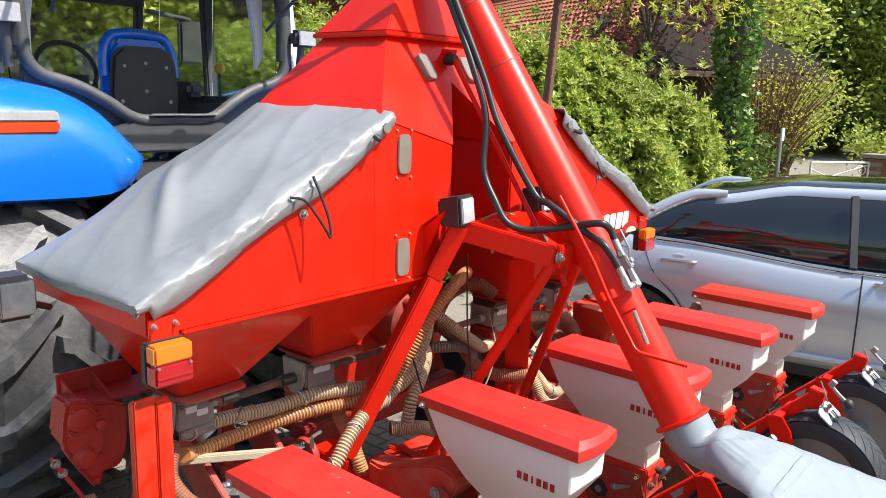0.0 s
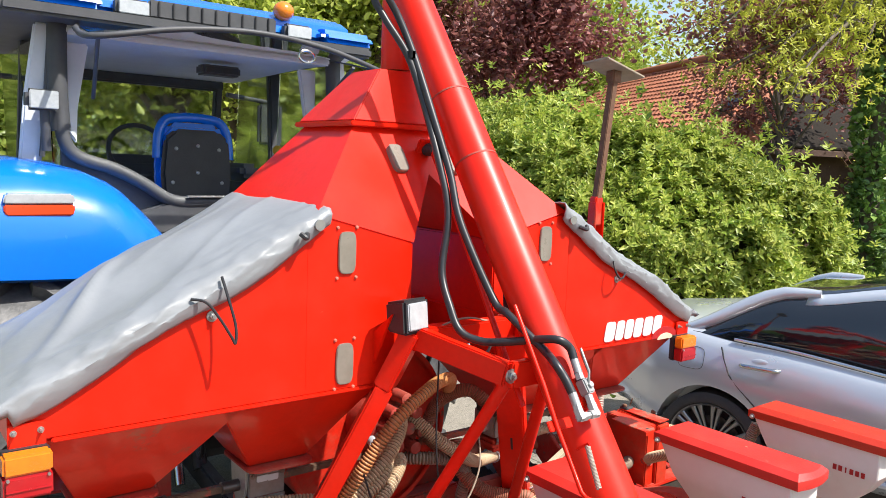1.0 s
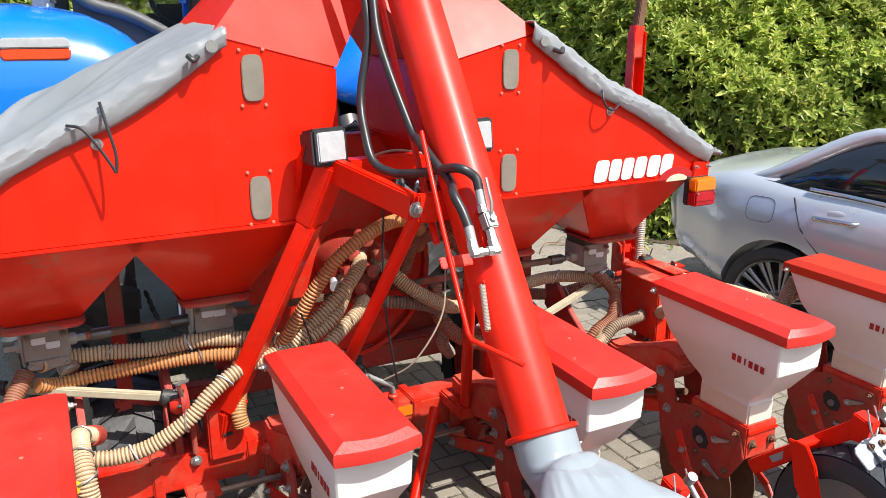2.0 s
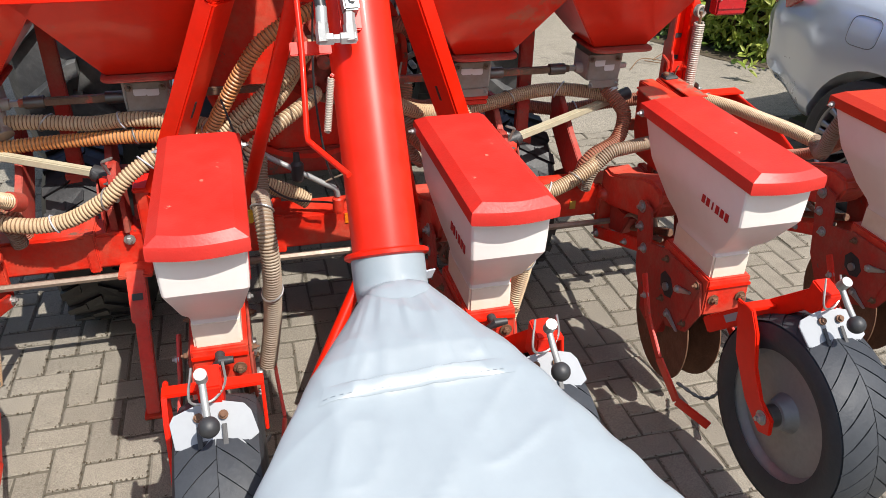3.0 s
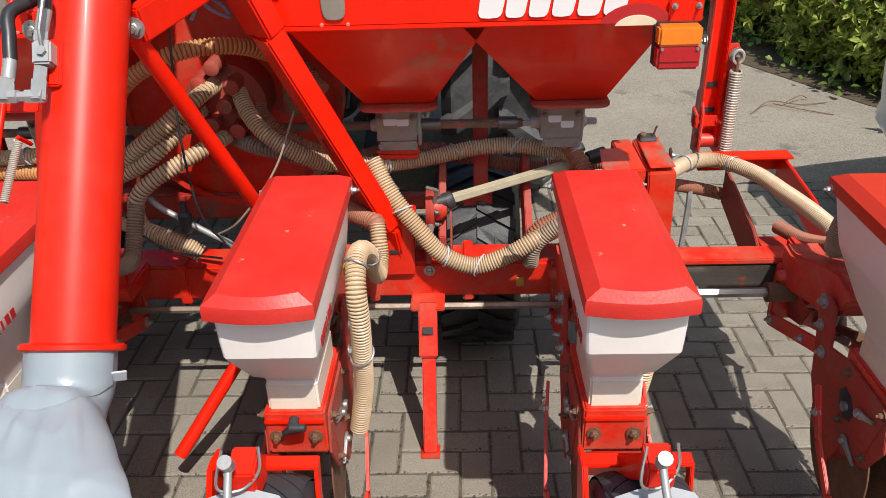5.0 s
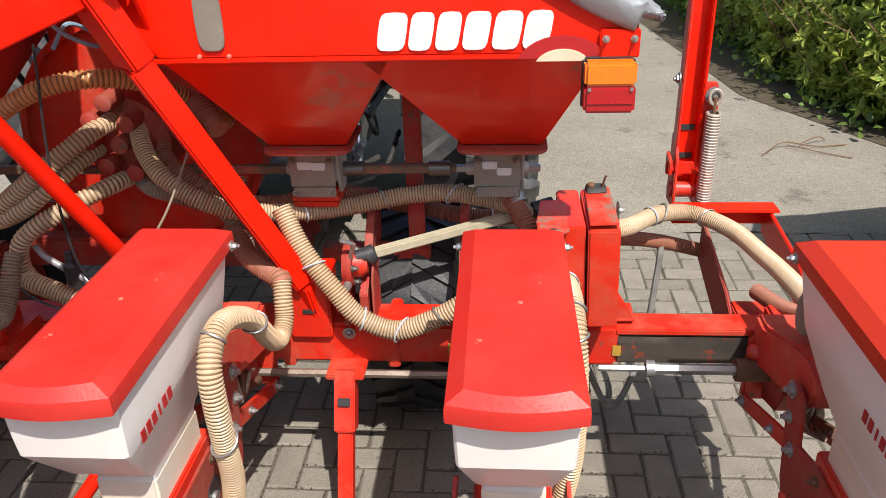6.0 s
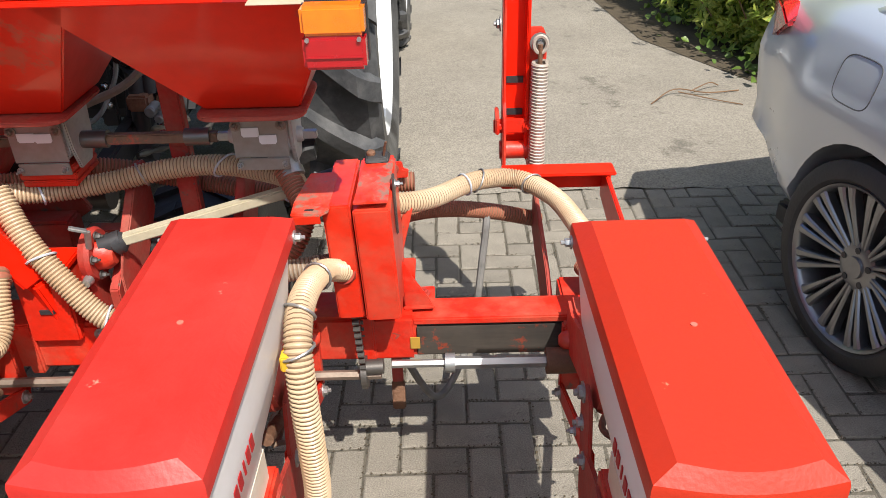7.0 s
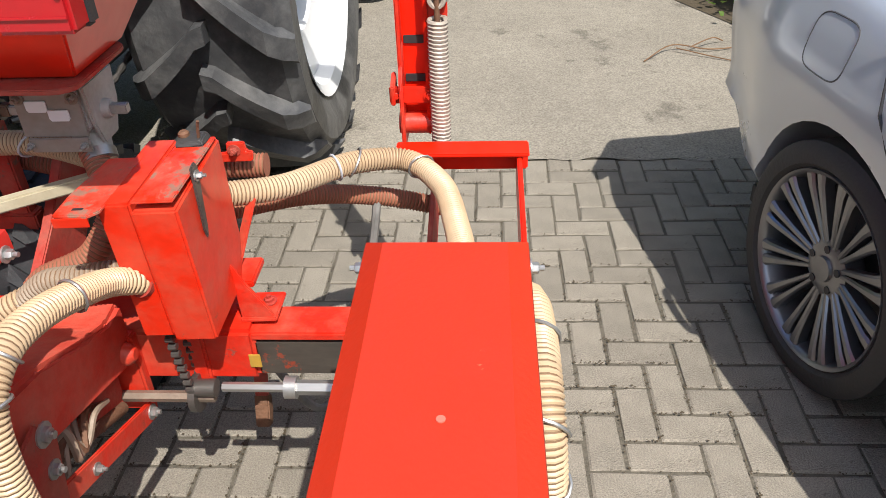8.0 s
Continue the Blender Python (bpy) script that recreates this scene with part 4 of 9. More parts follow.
frame_part("rod_sleeve", lathe([(-0.07, 0.032), (0.07, 0.032)], "x", (1.80, 0.10, 0.482), 14), RUST)
frame_part("orange_reflector", box((0.12, 0.158, 0.545), (0.10, 0.004, 0.04), 0.001), AMBER)
for xb, yb in ((1.415, 0.158), (0.95, 0.158)):
    frame_part("warning_sticker", box((xb, yb, 0.50), (0.024, 0.003, 0.034), 0.001), FADED_YELLOW)


# ---- support stands ----
def stand(s):
    t = thing("support_stand", "red square steel support leg standing on the paving", "stand", (0.648 * s, -0.10, 0), "support stands")
    part("leg", bar((0, 0.0, 0.01), (0, 0.20, 0.44), 0.044, 0.044, 0.004), RED_WORN, t)
    part("sleeve", bar((0, 0.13, 0.30), (0, 0.205, 0.46), 0.060, 0.060, 0.004), RED_WORN, t)
    part("top_plate", box((0, 0.22, 0.452), (0.11, 0.10, 0.016), 0.004), RED_WORN, t)
    part("pin_slot", bar((0, 0.131, 0.385), (0, 0.141, 0.405), 0.034, 0.008, 0.001), BLACK_PL, t)
    part("foot", box((0, 0, 0.006), (0.062, 0.06, 0.012), 0.003), RED_WORN, t)


for s in (-1, 1):
    stand(s)


# ---- metering units below the funnels ----
def metering(x):
    t = thing("metering_unit", "galvanised metering unit with two white stickers below a funnel", "metering unit", (x, 0.352, 1.005), "metering units")
    outer = abs(x) > 1
    part("neck", hull([(-0.062, -0.055, 0.030), (0.062, -0.055, 0.030), (0.062, 0.060, 0.030), (-0.062, 0.060, 0.030), (-0.075, -0.10, 0.079), (0.075, -0.10, 0.079), (0.075, 0.055, 0.079), (-0.075, 0.055, 0.079)], 0.003), STEEL_DARK, t)
    part("body", prism([(-0.062, 0.040), (0.062, 0.040), (0.066, -0.045), (0.050, -0.062), (-0.062, -0.062)], "y", -0.055, 0.075, 0.004), CAST_ALU, t, "grey cast metal box")
    part("end_plate", prism([(-0.060, 0.040), (0.070, 0.040), (0.062, -0.030), (0.030, -0.088), (-0.030, -0.088), (-0.052, -0.030)], "x", math.copysign(0.064, x), math.copysign(0.074, x), 0.003), CAST_ALU, t)
    part("front_cover", box((0.0, -0.063, -0.010), (0.126, 0.005, 0.094), 0.0015), SHEET, t, "dust-stained sheet cover")
    part("lower_strip", box((0.004, -0.068, -0.072), (0.118, 0.006, 0.031), 0.0015, (6, 0, 0)), SHEET, t)
    for dx, dz in ((-0.020, 0.006), (0.019, -0.012 if outer else 0.004)):
        part("sticker", prism([(dx - 0.020, dz - 0.006), (dx - 0.016, dz - 0.011), (dx + 0.016, dz - 0.011), (dx + 0.020, dz - 0.006), (dx + 0.020, dz + 0.011), (dx - 0.020, dz + 0.011)], "y", -0.0695, -0.067, 0), WHITE_PAINT, t, "white sticker")
    for dx in (-0.052, 0.052):
        part("bolt_head", bolt((dx, -0.066, 0.022), "y", 0.008, -1), RUST_ROD, t)
        part("strip_bolt", bolt((dx, -0.072, -0.072), "y", 0.005, -1), STEEL, t)
    if outer:
        part("outlet_spout", sweep([(0.030, 0.0, -0.062), (0.040, -0.01, -0.090), (0.052, -0.03, -0.115)], [0.040, 0.032, 0.029], 16), CAST_ALU, t)
        part("hose_clamp", sweep([(0.049, -0.024, -0.108), (0.056, -0.036, -0.122)], [0.033, 0.033], 18), STEEL, t, "bright worm-drive clamp")
    else:
        for k in range(3):
            part("outlet_band", prism([(-0.064 - 0.004 * (k % 2), -0.060), (0.064 + 0.004 * (k % 2), -0.060), (0.064, 0.074), (-0.064, 0.074)], "z", -0.122 + 0.018 * k, -0.106 + 0.018 * k, 0.003), RED_WORN, t)
    part("shaft_bush", lathe([(-0.088, 0.016), (-0.080, 0.020), (0.080, 0.020), (0.088, 0.016)], "x", (0, 0.0, -0.027), 14), CAST_ALU, t)


for x in (-1.047, -0.534, 0.564, 1.077):
    metering(x)
shaft = thing("metering_shaft", "rusty red square shaft linking the metering units", "shaft", (0.015, 0.352, 0.978))
part("bar", box((0, 0, 0), (1.90, 0.024, 0.024), 0.003), SHAFT_RED, shaft)
for s in (-1, 1):
    part("shaft_end", box((1.055 * s, 0, 0), (0.255, 0.019, 0.019), 0.002), STEEL, shaft)
    for xx in (0.655, 0.90):
        part("coupling", rod(((xx - 0.03) * s, 0, 0), ((xx + 0.03) * s, 0, 0), 0.021, 12), STEEL_DARK, shaft)

# ---- fan and distributor behind the posts ----
fan = thing("air_fan", "round red fan housing with a cluster of hose sockets", "fan", (0, 0.52, 1.0))
part("housing", lathe([(-0.08, 0.30), (-0.07, 0.36), (0.07, 0.36), (0.09, 0.30)], "y", (0, 0.05, 0.02), 40), RED_WORN, fan)
part("rim", lathe([(-0.095, 0.352), (-0.095, 0.372), (-0.080, 0.372), (-0.080, 0.352)], "y", (0, 0.05, 0.02), 40, caps=False), RED_WORN, fan)
part("tower", box((0, 0.10, 0.34), (0.56, 0.08, 0.40), 0.01), RED_WORN, fan)
decal = [(-0.045 + 0.043 * k, -0.010 + 0.043 * k) for k in range(6)]
for a, c in decal:
    part("grey_decal_block", prism([(a, 0.220), (c, 0.220), (c + 0.008, 0.256), (a + 0.008, 0.256)], "y", 0.054, 0.0585, 0), STICKER, fan)
part("distributor", lathe([(-0.20, 0.10), (-0.17, 0.13), (-0.03, 0.13)], "y", (0.02, 0.0, 0.06), 28), RED_DIRTY, fan)
for k, (dx, dz) in enumerate(((0, 0.14), (-0.05, 0.09), (0.05, 0.08), (-0.07, 0.03), (0.02, 0.02), (0.08, 0.0), (-0.03, -0.04), (0.05, -0.06))):
    part("socket_cap", lathe([(-0.265, 0.012), (-0.26, 0.024), (-0.18, 0.026)], "y", (0.02 + dx, 0.0, 0.06 + dz), 14), RED_DIRTY, fan)
part("white_cap", rod((-0.09, -0.22, 0.03), (-0.06, -0.12, 0.05), 0.024, 14), STICKER, fan)
part("base_beam", box((0, 0.0, -0.36), (0.95, 0.08, 0.10), 0.008), RED_DIRTY, fan)
part("skid_plate", prism([(-0.5, -0.32), (-0.3, -0.45), (0.3, -0.45), (0.5, -0.32), (0.45, -0.22), (-0.45, -0.22)], "y", 0.05, 0.07, 0.004), RED_DIRTY, fan)


# ---- air hoses ----
def wire_loop(p, d, r, slant):
    """A thin wire wound once round a hose, slanting along it."""
    a = d.orthogonal().normalized()
    b = d.cross(a)
    pts = [p + a * math.cos(k * math.pi / 7) * r + b * math.sin(k * math.pi / 7) * r + d * slant * r * math.cos(k * math.pi / 7) for k in range(16)]
    return sweep(pts, 0.0028, 6)


def hose(ctrl, r=0.030, material=None, label="cream corrugated air hose sagging between fan and planter units", rings=(), pitch=0.0088):
    t = thing("air_hose", label, "hose", (0, 0, 0), "air hoses")
    part("tube", ribbed(ctrl, r, pitch, pitch * 0.30), [material or HOSE, GROOVE], t)
    path = spline(ctrl, 16)
    for f in rings:
        i = min(len(path) - 2, max(1, int(f * len(path))))
        part("cable_tie", wire_loop(path[i], (path[i + 1] - path[i]).normalized(), r + 0.004, 0.7 if i % 2 else -0.3), STICKER if i % 3 else STEEL, t)
    return t


dusty = "dust-reddened corrugated air hose behind the frame"
grey = "weathered grey-brown corrugated air hose beside the frame"
# right-hand bundle
hose([(0.07, 0.40, 1.112), (0.085, 0.30, 1.097), (0.149, 0.22, 1.027), (0.233, 0.20, 0.965), (0.328, 0.22, 0.91), (0.422, 0.27, 0.878), (0.553, 0.33, 0.855), (0.679, 0.37, 0.859), (0.81, 0.40, 0.875), (0.944, 0.40, 0.882), (1.077, 0.36, 0.874), (1.149, 0.31, 0.868)], 0.0255, HOSE, rings=(0.52, 0.68, 0.82))
hose([(0.11, 0.40, 1.073), (0.132, 0.32, 1.04), (0.193, 0.29, 0.98), (0.302, 0.30, 0.914), (0.412, 0.36, 0.864), (0.597, 0.45, 0.862), (0.793, 0.52, 0.795), (1.023, 0.50, 0.76), (1.212, 0.45, 0.796), (1.42, 0.45, 0.80)], 0.0255, HOSE_RED, dusty, rings=(0.6, 0.8))
hose([(0.039, 0.36, 0.936), (0.108, 0.28, 0.945), (0.208, 0.25, 0.931), (0.303, 0.26, 0.889), (0.343, 0.28, 0.813), (0.342, 0.30, 0.729), (0.393, 0.33, 0.657)], 0.0245, HOSE_GREY, grey, pitch=0.0115)
hose([(0.33, 0.34, 0.96), (0.318, 0.29, 0.86), (0.365, 0.21, 0.785), (0.44, 0.14, 0.765), (0.495, 0.085, 0.768), (0.508, 0.065, 0.752)], 0.029, HOSE_RED, dusty)
hose([(0.49, 0.20, 0.92), (0.55, 0.15, 0.82), (0.633, 0.115, 0.715), (0.70, 0.10, 0.64), (0.797, 0.095, 0.600), (0.90, 0.10, 0.63), (1.0, 0.12, 0.68), (1.10, 0.2, 0.69)], 0.027, HOSE, rings=(0.2, 0.45, 0.6, 0.75))
for s in (-1, 1):
    hose(mx([(1.115, 0.325, 0.90), (1.135, 0.30, 0.872), (1.165, 0.25, 0.817), (1.12, 0.20, 0.735), (1.02, 0.18, 0.69), (0.985, 0.18, 0.64), (0.98, 0.20, 0.57)], s), 0.027, HOSE_RED, dusty)
    hose(mx([(1.30, 0.20, 0.72), (1.21, 0.14, 0.739), (1.13, 0.12, 0.738), (1.058, 0.12, 0.722), (0.99, 0.12, 0.653), (0.98, 0.14, 0.58)], s), 0.025, HOSE_GREY, grey)
# left-hand bundle, passing behind the left post
amber = "amber-stained corrugated air hose curving down from the fan"
hose([(0.30, 0.42, 1.10), (0.25, 0.30, 1.20), (0.16, 0.18, 1.28), (0.05, 0.11, 1.30), (-0.05, 0.07, 1.28), (-0.162, 0.06, 1.215), (-0.236, 0.08, 1.115), (-0.306, 0.11, 0.995), (-0.36, 0.15, 0.905), (-0.45, 0.22, 0.872), (-0.57, 0.27, 0.868), (-0.737, 0.31, 0.855), (-0.898, 0.33, 0.845), (-1.03, 0.33, 0.84), (-1.09, 0.30, 0.86)], 0.0225, HOSE_AMBER, amber, rings=(0.55, 0.72), pitch=0.0125)
hose([(-0.008, 0.40, 1.12), (0.0, 0.30, 1.134), (-0.035, 0.22, 1.116), (-0.128, 0.155, 1.05), (-0.25, 0.14, 0.962), (-0.337, 0.13, 0.90), (-0.492, 0.10, 0.875), (-0.60, 0.075, 0.82), (-0.676, 0.06, 0.755), (-0.787, 0.06, 0.695), (-0.88, 0.07, 0.675), (-0.962, 0.08, 0.68), (-1.05, 0.12, 0.69), (-1.10, 0.2, 0.70)], 0.0245, HOSE, rings=(0.4, 0.5, 0.62, 0.74), pitch=0.0120)
hose([(-0.071, 0.40, 1.027), (-0.057, 0.28, 1.056), (-0.128, 0.17, 0.998), (-0.20, 0.145, 0.945), (-0.295, 0.15, 0.905), (-0.37, 0.21, 0.915), (-0.497, 0.26, 0.92), (-0.594, 0.28, 0.925), (-0.732, 0.32, 0.905), (-0.891, 0.34, 0.915), (-1.02, 0.34, 0.92), (-1.075, 0.29, 0.93)], 0.0240, HOSE, rings=(0.66, 0.8), pitch=0.0120)
hose([(0.008, 0.36, 0.954), (0.001, 0.27, 0.966), (-0.06, 0.20, 0.949), (-0.161, 0.14, 0.902), (-0.224, 0.12, 0.852), (-0.244, 0.12, 0.782), (-0.236, 0.14, 0.717)], 0.0240, HOSE, pitch=0.0125)
hose([(-0.44, 0.30, 0.80), (-0.49, 0.18, 0.76), (-0.51, 0.12, 0.71), (-0.505, 0.10, 0.66)], 0.026, HOSE_AMBER, amber)
for s in (-1, 1):
    m_ = lambda pts: mx(pts, s)
    # outer hose arching over the slide to the last unit
    hose(m_([(1.36, 0.34, 0.79), (1.46, 0.42, 0.765), (1.58, 0.56, 0.745), (1.70, 0.62, 0.72), (1.79, 0.50, 0.72), (1.83, 0.32, 0.725), (1.85, 0.16, 0.735), (1.86, 0.02, 0.74)]), 0.026, HOSE, rings=(0.25, 0.30, 0.48))
    hose(m_([(1.865, 0.03, 0.742), (1.850, -0.03, 0.720), (1.815, -0.085, 0.745), (1.797, -0.125, 0.83), (1.812, -0.145, 0.90)]), 0.0265, HOSE_GREY, grey)
    hose(m_([(1.86, 0.40, 0.56), (1.90, 0.26, 0.58), (1.94, 0.12, 0.64), (1.955, 0.0, 0.73), (1.957, -0.07, 0.83)]), 0.024, HOSE_RED, dusty)
    hose(m_([(1.30, 0.42, 0.70), (1.46, 0.56, 0.66), (1.62, 0.66, 0.60), (1.78, 0.70, 0.545)]), 0.023, HOSE_RED, dusty)
    part_t = thing("cable", "thin grey cable hanging beside the sliding bar", "cable", (0, 0, 0), "cables")
    part("sheath", sweep(spline(m_([(1.62, 0.66, 0.62), (1.605, 0.61, 0.50), (1.56, 0.53, 0.24), (1.46, 0.42, 0.10), (1.36, 0.38, 0.30), (1.30, 0.33, 0.45)]), 10), 0.011, 8), CABLE_GREY, part_t)
# short hoses in the middle, seen between the posts
hose([(0.36, 0.18, 1.15), (0.30, 0.24, 1.20), (0.24, 0.34, 1.14), (0.22, 0.40, 1.02)], 0.027, HOSE_RED, dusty)
hose([(-0.30, 0.16, 0.74), (-0.22, 0.11, 0.735), (-0.166, 0.10, 0.718), (-0.10, 0.10, 0.685), (-0.058, 0.10, 0.655)], 0.027, HOSE)
pipe = thing("oil_pipe", "bent grey steel oil pipe with a black valve on the toolbar", "pipe", (0, 0, 0))
part("tube", sweep(spline([(-0.20, 0.14, 0.83), (-0.156, 0.11, 0.811), (-0.086, 0.10, 0.771), (0.0, 0.10, 0.715), (0.036, 0.105, 0.690), (0.044, 0.11, 0.66)], 8), 0.0095, 10), FITTING, pipe)
part("valve", lathe([(-0.045, 0.010), (-0.035, 0.020), (0.02, 0.022), (0.03, 0.012), (0.06, 0.010)], "z", (-0.086, 0.10, 0.775), 12), BLACK_PL, pipe)
part("socket", lathe([(0.0, 0.020), (0.05, 0.020), (0.055, 0.014)], "z", (0.044, 0.11, 0.60), 10), RED_WORN, pipe)
wire = thing("cable", "thin black and red cables strung among the hoses", "cable", (0, 0, 0), "cables")
for k, pts in enumerate(([(0.0, 0.05, 1.40), (-0.02, 0.02, 1.1), (0.0, 0.0, 0.85), (0.04, 0.05, 0.72)],
                         [(0.28, 0.15, 1.1), (0.22, 0.06, 0.95), (0.10, 0.04, 0.80), (0.0, 0.1, 0.72)],
                         [(-0.30, 0.05, 1.05), (-0.24, 0.02, 0.85), (-0.14, 0.02, 0.72), (0.02, 0.06, 0.66)],
                         [(-0.18, -0.05, 1.52), (-0.05, -0.12, 1.585), (0.10, -0.10, 1.56)])):
    part("wire", sweep(spline(pts, 10), 0.0035, 7), CABLE if k % 2 == 0 else HOSE_GREY, wire)
string = thing("blue_string", "faded blue baling string knotted round the hose", "string", (0, 0, 0))
part("loop", sweep(spline([(0.12, -0.10, 1.50), (0.14, -0.05, 1.44), (0.17, 0.02, 1.40), (0.14, 0.07, 1.42), (0.11, 0.02, 1.45), (0.08, -0.01, 1.40)], 8), 0.005, 6), mat("blue_string", (0.16, 0.30, 0.42), (0.25, 0.36, 0.44), 40, 0.9), string)


# ---- drive shafts and chain cases ----
for s in (-1, 1):
    t = thing("drive_shaft", "cream guarded drive shaft with black joints", "drive shaft", (0, 0, 0), "drive shafts")
    a, c = Vector((0.73 * s, 0.22, 0.775)), Vector((1.18 * s, 0.36, 0.845))
    part("guard", bar(a, c, 0.027, 0.027, 0.004), YELLOW_BAR, t)
    part("joint", sweep([a, a - (c - a).normalized() * 0.05], [0.026, 0.022], 12), BLACK_PL, t)
    part("joint", sweep([c, c + (c - a).normalized() * 0.06], [0.024, 0.026], 12), BLACK_PL, t)
    b = thing("gear_drive", "dusty red gear drive on the toolbar beside a lever", "drive", (0.655 * s, 0.20, 0.58), "gear drives")
    part("base_leg", prism([(-0.06, 0.0), (0.06, 0.0), (0.05, 0.14), (-0.05, 0.14)], "x", -0.008, 0.008, 0.003), RED_DIRTY, b)
    part("flange", lathe([(-0.016, 0.062), (0.0, 0.066), (0.010, 0.060)], "x", (0.012 * s, 0.01, 0.165), 22), RED_DIRTY, b)
    part("boss", lathe([(0.0, 0.040), (0.03 * s, 0.036), (0.045 * s, 0.024)], "x", (0.016 * s, 0.01, 0.165), 18), RED_WORN, b)
    for k in range(5):
        q_ = 2 * math.pi * k / 5 + 0.4
        part("flange_bolt", bolt((0.024 * s, 0.01 + math.cos(q_) * 0.050, 0.165 + math.sin(q_) * 0.050), "x", 0.007, s), STEEL_DARK, b)
    part("boot", sweep([(0.055 * s, 0.015, 0.182), (0.060 * s, 0.016, 0.186), (0.075 * s, 0.02, 0.192), (0.085 * s, 0.022, 0.195)], [0.020, 0.028, 0.028, 0.018], 14), BLACK_PL, b)
    part("lever", bent([(0.02 * s, -0.03, 0.20), (0.035 * s, -0.045, 0.255), (0.0, -0.055, 0.27)], 0.014, 0.008), STEEL, b)
    part("plug", lathe([(-0.07, 0.010), (-0.05, 0.013)], "y", (0.01 * s, 0, 0.13), 10), STEEL, b)
    part("side_plate", prism([(-0.03, -0.06), (0.10, -0.06), (0.09, 0.10), (0.02, 0.18), (-0.02, 0.12)], "x", 0.070 * s, 0.076 * s, 0.002), RED_DIRTY, b)

    g = thing("chain_case", "tall red sheet-metal chain case with a rubber cap", "chain case", (1.31 * s, 0.18, 0.64 if s > 0 else 0.71), "chain cases")
    drop = 0.255 if s > 0 else 0.165
    dy = 1.0 if s > 0 else 0.14
    part("inner_shell", prism([(-0.12 * dy, 0.0), (0.10 * dy, 0.0), (0.14 * dy, 0.12), (0.14 * dy, 0.365), (-0.13 * dy, 0.350 if s < 0 else 0.365)], "x", -0.082 * s, -0.014 * s, 0.005), RED_CASE, g)
    part("outer_shell", prism([(-0.135 * dy, 0.0), (0.06 * dy, 0.0), (0.115 * dy, 0.10), (0.13 * dy, 0.37), (-0.145 * dy, 0.355 if s > 0 else 0.385)], "x", -0.008 * s, 0.082 * s, 0.005), RED_CASE, g)
    if s > 0:
        flap = part("lid_flap", prism([(-0.150, -0.160), (-0.080, -0.168), (-0.062, -0.150), (-0.058, 0.06), (-0.135, 0.06), (-0.152, -0.09)], "z", 0.358, 0.366, 0.002), RED_TOP, g, "bent lid flap with bare scuffed edges")
        part("flap_slot", box((-0.108, -0.142, 0.3655), (0.022, 0.008, 0.003), 0.001), BLACK_PL, flap)
        part("flap_lip", box((-0.115, -0.166, 0.350), (0.070, 0.004, 0.022), 0.001), RED_CASE, flap)
        part("worn_top", prism([(-0.004, -0.142), (0.078, -0.142), (0.080, 0.120), (0.004, 0.122)], "z", 0.372, 0.378, 0.002), RED_TOP, g, "top sheet rubbed to bare metal")
        part("rubber_cap", hull([(0.006 * s, 0.07, 0.378), (0.070 * s, 0.07, 0.378), (0.072 * s, 0.12, 0.378), (0.004 * s, 0.12, 0.378), (0.012 * s, 0.075, 0.392), (0.064 * s, 0.075, 0.390), (0.066 * s, 0.116, 0.396), (0.010 * s, 0.116, 0.399)], 0.003), RUBBER, g)
        part("cap_stub", lathe([(0.0, 0.012), (0.010, 0.012), (0.015, 0.007)], "z", (0.022 * s, 0.098, 0.392), 12), RUST, g)
        part("cap_wire", sweep(spline([(0.055 * s, 0.09, 0.39), (0.062 * s, 0.085, 0.425), (0.066 * s, 0.082, 0.437)], 6), 0.0035, 6), RUST, g)
        part("latch_strap", prism([(-0.052, 0.395), (-0.030, 0.400), (-0.022, 0.385), (-0.048, 0.245), (-0.058, 0.225), (-0.064, 0.250)], "x", 0.083 * s, 0.089 * s, 0.002), STEEL_DARK, g, "grey steel latch bar with a pointed end")
        part("latch_pin", bolt((0.089 * s, -0.040, 0.372), "x", 0.008, s), STEEL, g)
        part("shelf_bracket", prism([(-0.02, 0.235), (0.10, 0.235), (0.105, 0.262), (0.090, 0.265), (0.088, 0.290), (0.045, 0.290), (0.043, 0.262), (-0.02, 0.258)], "y", 0.245, 0.258, 0.003), RED_WORN, g)
        part("bracket_bolt", bolt((0.062 * s, 0.245, 0.270), "y", 0.010, -1), RED_DIRTY, g)
        part("brace_strip", bar((0.100 * s, 0.19, 0.165), (0.045 * s, 0.10, -0.02), 0.026, 0.008, 0.002), RED_WORN, g)
    part("foot_web", prism([(0.078 * s, 0.10), (0.078 * s, -0.075), (0.155 * s, -0.075), (0.145 * s, -0.045), (0.105 * s, 0.03)], "y", 0.015, 0.025, 0.002), RED_WORN, g, "bent red mounting web")
    part("foot_flange", box((0.118 * s, 0.06, -0.078), (0.085, 0.10, 0.012), 0.003), RED_WORN, g)
    part("foot_bolt", bolt((0.130 * s, 0.07, -0.07), "z", 0.012, 1), RED_DIRTY, g)
    part("foot_bracket", box((0.06 * s, 0.10, 0.0), (0.10, 0.10, 0.02), 0.004), RED_WORN, g)
    for k in range(10):
        for yy in (-0.095, -0.035):
            part("chain_link", lathe([(-0.009, 0.009), (0.009, 0.009)], "x", (-0.045 * s, yy + 0.002 * k, -0.008 - k * drop / 10), 8), STEEL_DARK, g)
    part("sprocket", lathe([(-0.008, 0.05), (0.008, 0.05)], "x", (-0.045 * s, -0.05, -drop), 14), STEEL_DARK, g)
